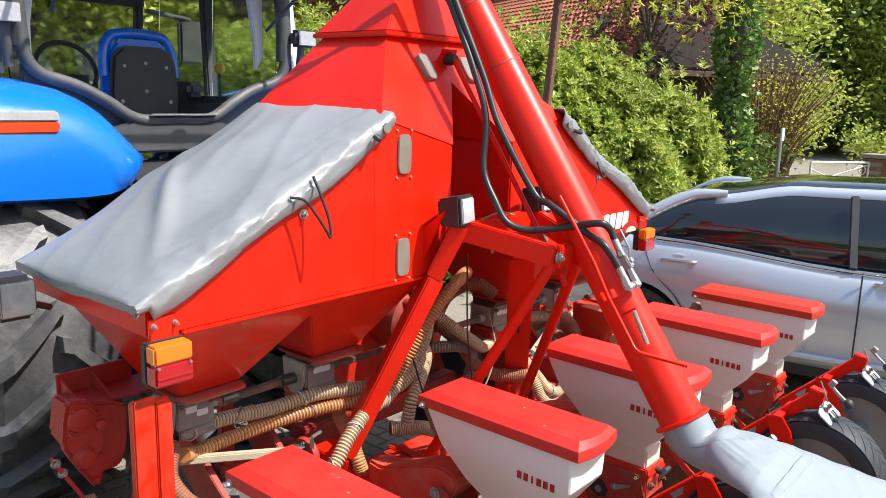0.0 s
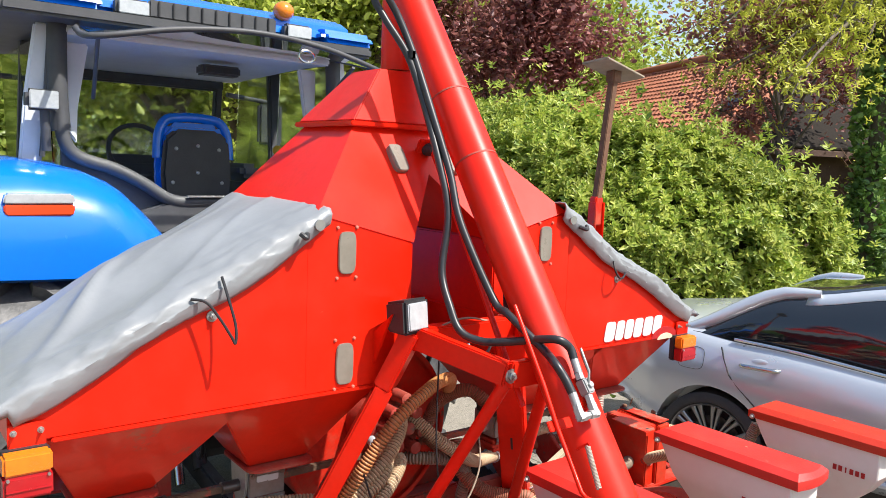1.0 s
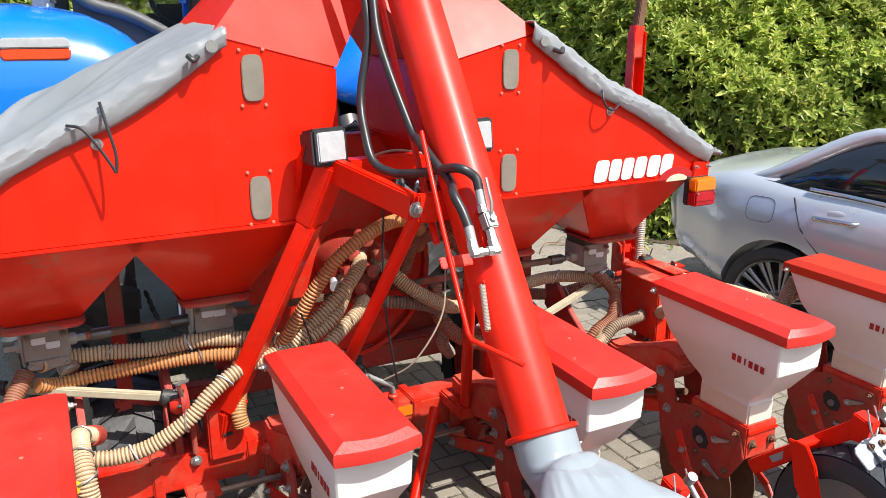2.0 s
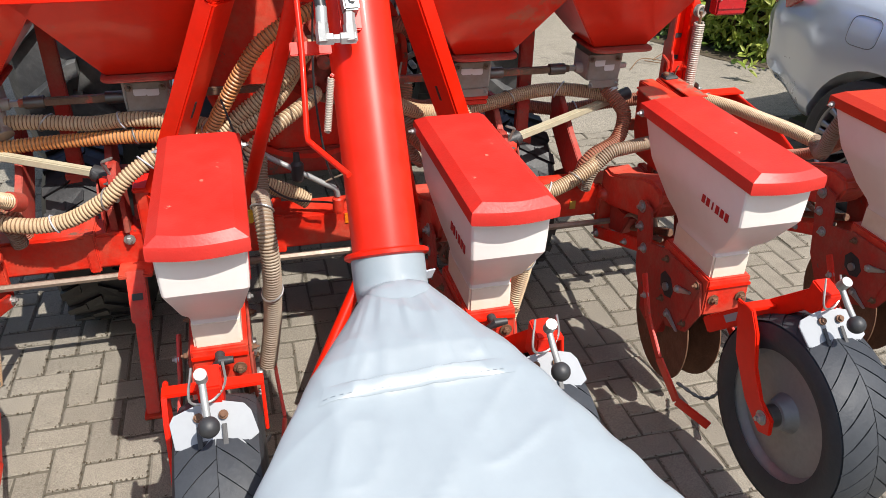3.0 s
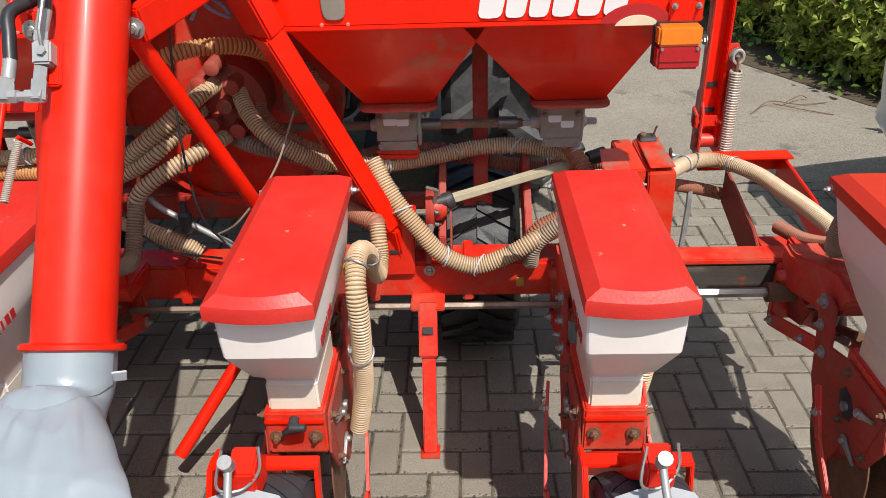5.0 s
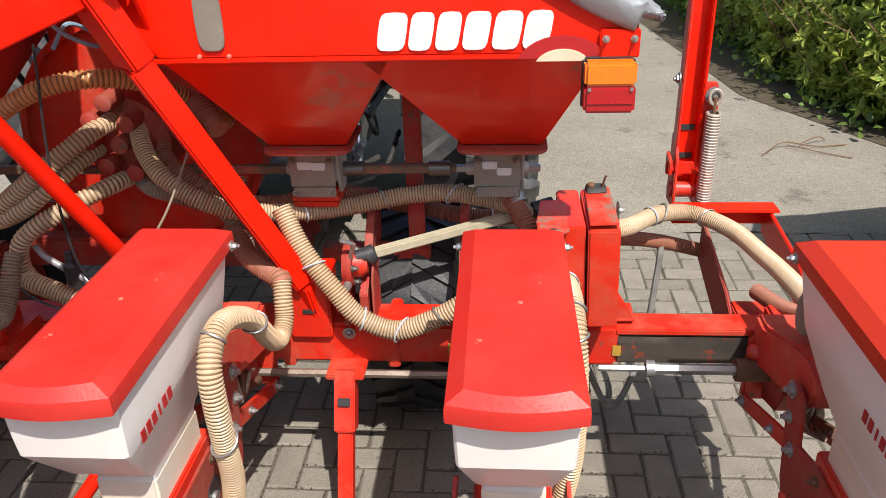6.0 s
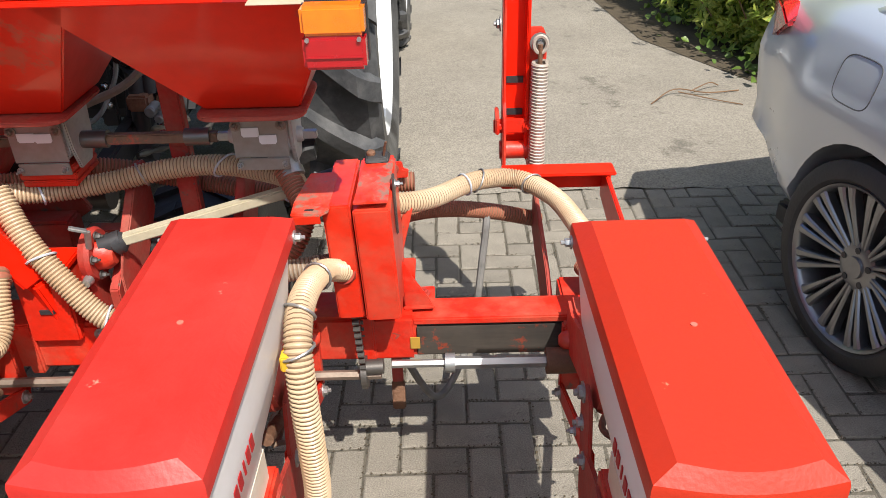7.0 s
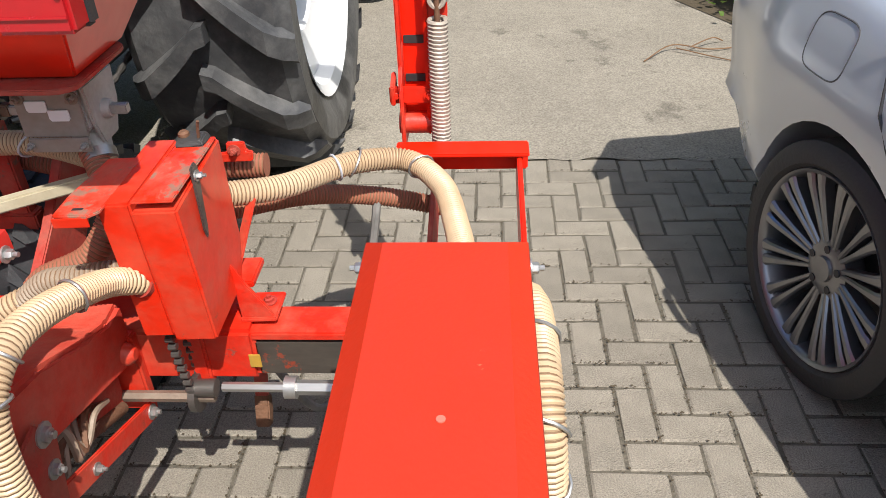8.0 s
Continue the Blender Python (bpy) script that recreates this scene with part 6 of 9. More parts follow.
    bmesh.ops.transform(bm, matrix=pose(0.0, -1.045, 0.735, 42, 0, 0), verts=bm.verts)
    plate = part("scraper_plate", bm, GREY_PLATE, u, "light grey pointed scraper plate")
    for dx in (-0.03, 0.02):
        bm = lathe([(0, 0.010), (0.004, 0.010), (0.005, 0.006), (0.011, 0.006)], "z", (0, 0, 0), 10)
        bmesh.ops.transform(bm, matrix=pose(dx, -1.028, 0.752, 42, 0, 0), verts=bm.verts)
        part("plate_bolt", bm, RUST, plate)
        bm = box((0, 0, 0), (0.010, 0.045, 0.003), 0.001)
        bmesh.ops.transform(bm, matrix=pose(dx, -1.058, 0.725, 42, 0, 0), verts=bm.verts)
        part("slot", bm, BLACK_PL, plate)
    return u


mat_rim = mat("dark_grey_rim_paint", (0.25, 0.25, 0.255), (0.31, 0.29, 0.27), 7, 0.45, metal=0.3, fine=0.15)
def unit_hose(u, knee, outer=False, low=False, aged=False):
    """Air hose down the right-hand cheek; knee: it comes from a sharp bend below."""
    if knee:
        path = [(0.160, 0.055, 0.85), (0.157, 0.030, 0.82), (0.155, -0.005, 0.765), (0.155, -0.06, 0.722), (0.153, -0.125, 0.742), (0.150, -0.20, 0.805), (0.148, -0.28, 0.867), (0.146, -0.36, 0.905), (0.147, -0.425, 0.908), (0.150, -0.478, 0.865), (0.154, -0.49, 0.78), (0.150, -0.475, 0.68), (0.140, -0.445, 0.55), (0.115, -0.43, 0.40)]
    else:
        path = [(0.155, 0.075, 0.765), (0.130, 0.02, 0.80), (0.128, -0.08, 0.848), (0.127, -0.18, 0.884), (0.127, -0.265, 0.892), (0.130, -0.33, 0.855), (0.134, -0.355, 0.77), (0.136, -0.358, 0.66), (0.132, -0.35, 0.53), (0.11, -0.35, 0.40)]
    if low:
        path = [(0.142, 0.068, 0.765), (0.148, 0.04, 0.725), (0.152, 0.015, 0.680)] + [(0.150, -0.035, 0.655), (0.150, -0.10, 0.690)] + path[5:]
    if outer:
        path = [(0.118, -0.07, 0.862), (0.124, -0.12, 0.880)] + path[3:]
    h = part("air_hose", ribbed(path, 0.0245), [HOSE_GREY if aged else HOSE, GROOVE], u, "weathered grey-brown corrugated hose" if aged else "cream corrugated hose with wire ties")
    for k in ((5, 8, 11) if knee else (2, 4, 5)):
        p, d = Vector(path[k]), (Vector(path[k + 1]) - Vector(path[k - 1])).normalized()
        part("wire_tie", wire_loop(p, d, 0.0285, 0.5 if k % 2 else -0.6), STEEL, h)
    part("yellow_clip", box((0.112, -0.34, 0.845), (0.02, 0.03, 0.03), 0.003), YELLOW, h)
    p = Vector(path[0])
    if not knee and not outer:
        part("hose_socket", sweep([p, p + (p - Vector(path[1])).normalized() * 0.05], 0.031, 14), RED_DIRTY, h)


unit = row_unit()
unit.location.x = -1.835
units = [unit] + [copy_thing(unit, pose(x, 0, z)) for x, z in ((-1.115, 0), (-0.365, 0), (0.365, 0), (1.115, 0), (1.838, -0.024))]
for x, u in zip((-1.835, -1.115, -0.365, 0.365, 1.115, 1.835), units):
    unit_hose(u, abs(x) < 0.5, abs(x) > 1.5, 0 < x < 0.5, -0.5 < x < 0)
for u in units[2:4]:
    part("black_lever", sweep([(-0.020, -0.655, 0.590), (0.002, -0.662, 0.610), (0.034, -0.664, 0.613)], [0.007, 0.013, 0.009], 10), BLACK_PL, u, "black plastic clamping lever")
    part("lever_hub", lathe([(-0.665, 0.010), (-0.645, 0.013), (-0.625, 0.013)], "y", (0.0, 0, 0.604), 12), BLACK_PL, u)
# the last unit carries a newer lid
for o in units[-1].children:
    if o.name.startswith("lid") and not o.name.startswith("lid_"):
        o.data = o.data.copy()
        o.data.materials[0] = RED_LID_NEW


# ---- planter ground-drive wheels ----
def drive_wheel(s):
    t = thing("ground_drive", "black rubber ground-drive wheel in a red fork", "ground drive", (0.815 * s, 0.64, 0.363), "ground-drive wheels")
    t.scale = (1.33, 1.1, 1.1)
    part("tyre", lathe([(-0.10, 0.20), (-0.115, 0.27), (-0.095, 0.315), (0.0, 0.322), (0.095, 0.315), (0.115, 0.27), (0.10, 0.20)], "x", (0, 0, 0), 44, caps=False), DRIVE_RUBBER, t)
    lug = bmesh.new()
    for k in range(22):
        for sx in (-1, 1):
            a = 2 * math.pi * (k + (0.5 if sx > 0 else 0)) / 22
            for i in range(2):
                a0, x0, x1 = a + i * 0.11, sx * i * 0.045, sx * (i + 1) * 0.05
                top = [(x, math.cos(q) * r, math.sin(q) * r) for x, q, r in ((x0, a0, 0.332), (x1, a0 + 0.11, 0.328), (x1, a0 + 0.22, 0.328), (x0, a0 + 0.11, 0.332))]
                low = [(x, math.cos(q) * r, math.sin(q) * r) for x, q, r in ((x0, a0, 0.31), (x1, a0 + 0.11, 0.306), (x1, a0 + 0.22, 0.306), (x0, a0 + 0.11, 0.31))]
                add(lug, top + low, [(0, 1, 2, 3), (0, 1, 5, 4), (1, 2, 6, 5), (2, 3, 7, 6), (3, 0, 4, 7)])
    part("tread", lug, DRIVE_RUBBER, t, smooth=0)
    part("rim", lathe([(-0.09, 0.205), (-0.03, 0.18), (-0.02, 0.0)], "x", (0, 0, 0), 30, caps=False), RED_DIRTY, t)
    part("rim", lathe([(0.09, 0.205), (0.03, 0.18), (0.02, 0.0)], "x", (0, 0, 0), 30, caps=False), RED_DIRTY, t)
    for sx in (-0.14, 0.14):
        part("fork", bar((sx, 0, 0), (sx, -0.36, 0.22), 0.012, 0.05, 0.003), RED_DIRTY, t)
    part("axle", rod((-0.15, 0, 0), (0.15, 0, 0), 0.018), STEEL_DARK, t)


for s in (-1, 1):
    drive_wheel(s)

# ---- tractor ----
tractor = thing("tractor", "blue tractor with open rear window, hitched to the planter", "tractor", (0, 2.25, 0))
TR = Matrix.Translation((0, -2.25, 0))


def tp(name, bm, material, parent=None, label="", smooth=38):
    bmesh.ops.transform(bm, matrix=TR, verts=bm.verts)
    return part(name, bm, material, parent or tractor, label, smooth)


def tractor_wheel(x, y, R, w, rim, s, lugs, name="wheel"):
    wh = thing(name, "", "", (0, 0, 0))
    wh.parent = tractor
    c = (x, y, R - 0.035)
    tyre = tp("tyre", lathe([(-w * 0.42, rim), (-w * 0.5, rim * 1.22), (-w * 0.5, R * 0.86), (-w * 0.42, R * 0.915), (0, R * 0.93), (w * 0.42, R * 0.915), (w * 0.5, R * 0.86), (w * 0.5, rim * 1.22), (w * 0.42, rim)], "x", c, 56, caps=False), TYRE, wh, "worn black tractor tyre with deep bar lugs")
    bm = bmesh.new()
    for k in range(lugs):
        for sx in (-1, 1):
            a = 2 * math.pi * (k + (0.5 if sx > 0 else 0)) / lugs
            prev = None
            for i in range(9):
                f = i / 8
                q = a + 0.36 * f ** 0.8 + (0.05 if f < 0.1 else 0.0)
                xx = sx * w * (-0.04 + 0.555 * f)
                r1 = R * (1 - 0.012 * f) if f < 0.8 else R * (0.99 - (f - 0.8) * 0.42)
                th = 0.050 + 0.020 * f
                ring = [(x + xx, y + math.cos(q - th) * (R * 0.895), c[2] + math.sin(q - th) * (R * 0.895)), (x + xx, y + math.cos(q - th * 0.75) * r1, c[2] + math.sin(q - th * 0.75) * r1),
                        (x + xx, y + math.cos(q + th * 0.75) * r1, c[2] + math.sin(q + th * 0.75) * r1), (x + xx, y + math.cos(q + th) * (R * 0.895), c[2] + math.sin(q + th) * (R * 0.895))]
                ring = [bm.verts.new(p) for p in ring]
                if prev:
                    for j in range(3):
                        bm.faces.new((prev[j], prev[j + 1], ring[j + 1], ring[j]))
                if i in (0, 8):
                    bm.faces.new(ring)
                prev = ring
    # the bars at the hub end run down the shoulder
    tp("tread", bm, TYRE, tyre, smooth=25)
    o = s * w
    tp("rim", lathe([(o * 0.44, rim * 1.03), (o * 0.46, rim * 1.05), (o * 0.42, rim * 0.96), (o * 0.30, rim * 0.93), (o * 0.26, rim * 0.55), (o * 0.14, rim * 0.50), (o * 0.12, 0.0)], "x", c, 48, caps=False), WHITE_RIM, wh, "white painted steel rim")
    tp("hub", lathe([(o * 0.12, 0.16), (o * 0.30, 0.15), (o * 0.32, 0.10)], "x", c, 24), CAB_DARK, wh)
    for k in range(8):
        a = 2 * math.pi * k / 8
        tp("wheel_nut", lathe([(o * 0.14, 0.018), (o * 0.22, 0.018)], "x", (x, y + math.cos(a) * 0.21, c[2] + math.sin(a) * 0.21), 6), STEEL, wh)
    tp("rim", lathe([(-o * 0.42, rim * 1.02), (-o * 0.1, rim * 0.95), (-o * 0.06, 0.0)], "x", c, 40, caps=False), CAB_DARK, wh)


for s in (-1, 1):
    tractor_wheel(0.96 * s, 2.235, 0.855, 0.58, 0.535, s, 16, "rear_wheel")
    tractor_wheel(1.00 * s, 4.75, 0.62, 0.46, 0.36, s, 18, "front_wheel")
    # fender: a pod, rounded down towards the cab and closed by a lip behind
    fb = bmesh.new()
    prev = None
    tops = [(0.375, 1.69), (0.42, 1.77), (0.48, 1.83), (0.55, 1.895), (0.62, 1.94), (0.72, 1.985), (0.85, 2.015), (1.0, 2.03), (1.2, 2.03), (1.36, 2.01), (1.42, 1.97)]
    lows = [1.66, 1.60, 1.565, 1.54, 1.525, 1.52, 1.523, 1.527, 1.535, 1.54, 1.545]
    for i, ((xx, zt), zb) in enumerate(zip(tops, lows)):
        back = 1.66 + 0.13 * max(0, 1 - (xx - 0.40) / 0.22) ** 1.6
        ring = [(xx * s, back + 0.03, zb - 0.012), (xx * s, back, zb)]
        for k in range(1, 9):
            a = radians(k * 90 / 8)
            ring.append((xx * s, back + 0.38 * (1 - math.cos(a)) ** 1.35, zb + (zt - zb) * math.sin(a) ** 0.9))
        ring += [(xx * s, 2.35, zt + 0.012), (xx * s, 2.75, zt - 0.02), (xx * s, 3.05, zt - 0.14), (xx * s, 3.2, max(1.5, zt - 0.32))]
        ring = [fb.verts.new(p) for p in ring]
        if prev:
            for k in range(len(ring) - 1):
                fb.faces.new((prev[k], prev[k + 1], ring[k + 1], ring[k]))
        prev = ring
    fender = tp("fender", fb, BLUE, None, "glossy blue rear fender", 60)
    thick_mod = fender.modifiers.new("thickness", "SOLIDIFY")
    thick_mod.thickness, thick_mod.offset = 0.018, 0
    tp("fender_liner", prism([(1.78, 1.20), (1.80, 1.66), (1.95, 1.80), (2.9, 1.80), (3.1, 1.45), (3.1, 1.20)], "x", 0.46 * s, 0.48 * s, 0.004), BLACK_PL, fender)
    for nm, z0, z1, m_, lb in (("fender_lamp", 1.798, 1.846, LAMP_ORANGE, "orange-red fender lamp with rounded ends"), ("clear_lamp", 1.849, 1.894, LENS, "clear fender lamp with rounded ends")):
        lower = nm == "fender_lamp"
        prof = [(0.815, z0 + 0.016), (0.826, z0), (1.084, z0), (1.095, z0 + 0.016), (1.095, z1), (0.815, z1)] if lower else [(0.815, z0), (1.095, z0), (1.095, z1 - 0.016), (1.084, z1), (0.826, z1), (0.815, z1 - 0.016)]
        tp(nm, prism([(x_ * s, z_) for x_, z_ in prof], "y", 1.672, 1.73, 0.006), m_, None, lb)
    # cab pillars
    tp("rear_pillar", sweep(spline([(0.765 * s, 2.17, 2.18), (0.775 * s, 2.18, 2.40), (0.77 * s, 2.20, 2.72)], 6), 0.046, 12), CAB_DARK, None, "dark cab pillar")
    tp("pillar_trim", prism([(0.945 * s, 2.0), (0.845 * s, 2.0), (0.815 * s, 2.30), (0.795 * s, 2.70), (0.865 * s, 2.70), (0.915 * s, 2.35)], "y", 2.22, 2.26, 0.01), CAB_LIGHT, None)
    tp("inner_trim", prism([(0.715 * s, 2.63), (0.60 * s, 2.63), (0.655 * s, 2.30), (0.66 * s, 2.12), (0.715 * s, 2.20)], "y", 2.30, 2.34, 0.008), CAB_LIGHT)
    tp("pillar_strip", sweep([(0.845 * s, 2.20, 2.05), (0.825 * s, 2.20, 2.30), (0.80 * s, 2.20, 2.68)], 0.014, 8), CAB_DARK)
    tp("side_pillar", bar((0.80 * s, 3.0, 1.6), (0.76 * s, 3.0, 2.70), 0.06, 0.08, 0.01), CAB_DARK)
    tp("front_pillar", bar((0.62 * s, 3.75, 1.5), (0.62 * s, 3.62, 2.70), 0.05, 0.07, 0.01), CAB_DARK)
    tp("cab_side_sill", box((0.80 * s, 2.95, 1.55), (0.08, 1.5, 0.20), 0.02), CAB_DARK)
    wl = tp("cab_work_lamp", box((0.86 * s, 2.10, 2.32), (0.15, 0.09, 0.10), 0.02), CAB_DARK, None, "small work lamp on the cab pillar")
    tp("lamp_glass", box((0.86 * s, 2.052, 2.32), (0.125, 0.012, 0.085), 0.01), LENS, wl)
    tp("lamp_stem", rod((0.84 * s, 2.12, 2.08), (0.85 * s, 2.10, 2.29), 0.022), CAB_DARK, wl)
    rl = tp("roof_lamp", box((0.455 * s, 2.06, 2.80), (0.17, 0.07, 0.085), 0.015), CAB_DARK, None, "roof work lamp")
    tp("lamp_glass", box((0.455 * s, 2.02, 2.80), (0.145, 0.012, 0.065), 0.01), LENS, rl)
    tp("door_mirror", box((1.10 * s, 3.75, 2.35), (0.20, 0.06, 0.32), 0.02), CAB_DARK)
    tp("mirror_arm", rod((0.72 * s, 3.7, 2.55), (1.10 * s, 3.75, 2.52), 0.018), CAB_DARK)
    tp("lift_arm", bar((0.40 * s, 0.78, 0.62), (0.36 * s, 2.0, 0.72), 0.06, 0.10, 0.01), BLACK_PL, None, "black lower link arm")
    tp("lift_rod", rod((0.40 * s, 1.25, 0.68), (0.36 * s, 1.75, 1.45), 0.035), BLACK_PL)
    tp("lift_ram", rod((0.26 * s, 1.35, 0.85), (0.24 * s, 1.70, 1.40), 0.045), STEEL_DARK)
tp("hose_block", box((0.450, 1.20, 0.778), (0.075, 0.07, 0.056), 0.008), RUST_BLOCK, None, "rust-brown coupling block")
tp("ram_tube", rod((0.425, 1.205, 0.56), (0.448, 1.235, 1.02), 0.030, 16), CAB_DARK, None, "black hydraulic ram")
tp("ram_tube", rod((0.478, 1.225, 0.80), (0.492, 1.26, 1.05), 0.022, 16), CAB_DARK)
tp("ram_eye", lathe([(-0.03, 0.05), (0.03, 0.05)], "x", (0.43, 1.22, 0.60), 18), CAB_DARK)
tp("stud_plate", box((0.322, 1.235, 0.83), (0.06, 0.02, 0.30), 0.006), CAB_DARK)
for pz_ in (0.76, 0.828, 0.890):
    tp("stud", bolt((0.329, 1.222, pz_), "y", 0.010, -1), CHROME)
tp("pale_cable", sweep(spline([(0.40, 1.22, 1.10), (0.410, 1.18, 0.96), (0.400, 1.17, 0.885), (0.365, 1.17, 0.82), (0.318, 1.17, 0.75), (0.259, 1.18, 0.71), (0.18, 1.22, 0.70)], 8), 0.0085, 8), LENS, None, "pale plastic-sheathed cable")
tp("tied_hose", sweep(spline([(0.475, 1.19, 0.672), (0.50, 1.17, 0.690), (0.535, 1.18, 0.682), (0.50, 1.19, 0.664), (0.485, 1.18, 0.684), (0.55, 1.19, 0.690), (0.60, 1.22, 0.705)], 8), 0.011, 8), YELLOW_BAR, None, "pale hose tied in a loop")
for px_, pz_, r_ in ((0.50, 0.76, 0.020), (0.525, 0.735, 0.016), (0.545, 0.775, 0.014)):
    tp("coupling", lathe([(1.13, r_ * 0.7), (1.135, r_), (1.20, r_)], "y", (px_, 0, pz_), 12), FITTING)
for k in range(4):
    x_ = 0.21 + 0.11 * k
    tp("hydraulic_hose", sweep(spline([(x_, 1.55, 1.28), (x_ + 0.02, 1.36, 1.20 - 0.04 * k), (x_ - 0.03, 1.30, 1.02), (x_ + 0.03, 1.34, 0.86 - 0.03 * k), (x_, 1.5, 0.78)], 8), 0.013, 8), CABLE, None, "looped black hydraulic hose" if k == 0 else "")
tp("rear_sill", prism([(-0.52, 1.66), (0.52, 1.66), (0.40, 1.78), (0.20, 1.845), (-0.20, 1.845), (-0.40, 1.78)], "y", 2.12, 2.24, 0.012), CAB_DARK, None, "dark lower rear window frame")
tp("window_seal", sweep(spline([(-0.77, 2.16, 2.30), (-0.755, 2.15, 2.14), (-0.69, 2.15, 2.055), (-0.52, 2.15, 2.00), (-0.38, 2.14, 1.93), (-0.22, 2.14, 1.838), (0.0, 2.14, 1.832), (0.22, 2.14, 1.838), (0.38, 2.14, 1.93), (0.52, 2.15, 2.00), (0.69, 2.15, 2.055), (0.755, 2.15, 2.14), (0.77, 2.16, 2.30)], 6), 0.033, 12), CAB_DARK, None, "dark curved rear window frame")
for sg in (-1, 1):
    tp("corner_panel", prism([(sg * 0.76, 2.10), (sg * 0.70, 2.05), (sg * 0.52, 1.99), (sg * 0.22, 1.83), (sg * 0.40, 1.70), (sg * 0.76, 1.70)], "y", 2.18, 2.22, 0.006), CAB_DARK)
tp("sill_strip", box((0.04, 2.10, 1.862), (0.40, 0.03, 0.010), 0.003), STEEL)
tp("cab_floor", box((0, 2.95, 1.40), (1.55, 1.6, 0.10), 0.02), CAB_DARK)
tp("roof", prism([(2.08, 2.765), (2.10, 2.86), (2.24, 2.93), (2.6, 2.98), (3.5, 2.96), (3.85, 2.86), (3.85, 2.76)], "x", -0.86, 0.86, 0.03), BLUE, None, "blue cab roof")
tp("roof_corner", prism([(1.98, 2.765), (2.02, 2.84), (2.2, 2.86), (2.3, 2.765)], "x", -1.12, -0.60, 0.03), BLUE)
tp("roof_corner", prism([(1.98, 2.765), (2.02, 2.84), (2.2, 2.86), (2.3, 2.765)], "x", 0.60, 0.95, 0.03), BLUE)
tp("roof_underside", prism([(1.98, 2.70), (1.98, 2.76), (3.80, 2.755), (3.80, 2.69)], "x", -1.05, 0.92, 0.015), CAB_DARK)
tp("roof_lining", prism([(2.16, 2.65), (2.16, 2.695), (3.62, 2.69), (3.62, 2.63), (3.0, 2.645), (2.5, 2.66)], "x", -0.74, 0.74, 0.012), CAB_GREY, None, "grey cab ceiling lining")
tp("lining_front_edge", box((0, 3.62, 2.60), (1.30, 0.06, 0.08), 0.012), CAB_DARK)
tp("roof_panel", box((-0.02, 2.075, 2.815), (0.70, 0.03, 0.09), 0.01), CAB_DARK)
for k in range(9):
    tp("panel_rib", box((-0.32 + k * 0.075, 2.055, 2.815), (0.010, 0.012, 0.08), 0.003), BLACK_PL)
tp("radio_box", box((0.22, 2.62, 2.60), (0.24, 0.12, 0.06), 0.012), CAB_DARK)
tp("radio_face", box((0.22, 2.556, 2.60), (0.20, 0.012, 0.035), 0.005), BLACK_PL)
bm = bmesh.new()
bmesh.ops.create_uvsphere(bm, u_segments=18, v_segments=10, radius=0.06, matrix=Matrix.Translation((0.40, 2.12, 2.92)) @ Matrix.Diagonal((1, 1, 0.9, 1)))
tp("beacon", bm, AMBER, None, "orange beacon")
# rear window, swung out and up
frame_w = tp("rear_window", sweep(spline([(-0.70, 2.10, 2.685), (-0.76, 1.85, 2.635), (-0.74, 1.62, 2.585), (-0.38, 1.565, 2.655), (0.0, 1.55, 2.685), (0.38, 1.565, 2.655), (0.74, 1.62, 2.585), (0.76, 1.85, 2.635), (0.70, 2.10, 2.685)], 6), 0.014, 10), CAB_DARK, None, "rear window swung open under the roof")
bm = bmesh.new()
for dz in (0.0, 0.006):
    rows = []
    for k in range(13):
        u = -1 + k / 6
        rows.append([bm.verts.new((u * (0.70 + 0.04 * v), 2.10 - v * (0.55 - 0.07 * u * u), 2.685 - v * 0.10 * u * u + dz)) for v in (0, 0.5, 1)])
    for r_, q in zip(rows, rows[1:]):
        for k in range(2):
            bm.faces.new((r_[k], r_[k + 1], q[k + 1], q[k]))
GLASS = mat("window_glass", (0.82, 0.90, 0.88), (0.80, 0.88, 0.86), 2, 0.03, trans=1.0, rvar=0.01)
TINT = mat("tinted_cab_glass", (0.62, 0.68, 0.65), (0.60, 0.66, 0.63), 2, 0.04, trans=1.0, rvar=0.01)
pane = tp("pane", bm, GLASS, frame_w)
pane.visible_shadow = False
screen = tp("windscreen", box((0, 3.70, 2.12), (1.20, 0.006, 1.10), 0, (-7, 0, 0)), TINT, None, "tinted windscreen")
screen.visible_shadow = False
for sg in (-1, 1):
    side_pane = tp("side_window", box((0.775 * sg, 3.33, 2.14), (0.006, 0.62, 1.04), 0, (0, 2 * sg, 0)), TINT, None, "tinted side window")
    side_pane.visible_shadow = False
    side_pane = tp("side_window", box((0.785 * sg, 2.62, 2.14), (0.006, 0.70, 1.04), 0, (0, 2 * sg, 0)), TINT, None)
    side_pane.visible_shadow = False
tp("window_strut", rod((-0.62, 2.14, 2.35), (-0.68, 1.80, 2.61), 0.010), CAB_DARK, frame_w)
tp("window_strut", rod((0.62, 2.14, 2.35), (0.68, 1.80, 2.61), 0.010), CAB_DARK, frame_w)
tp("grab_ring", sweep([(0.28 + math.cos(a) * 0.045, 1.60, 2.61 + math.sin(a) * 0.03) for a in [k * math.pi / 8 for k in range(17)]], 0.006, 8), CHROME, frame_w)
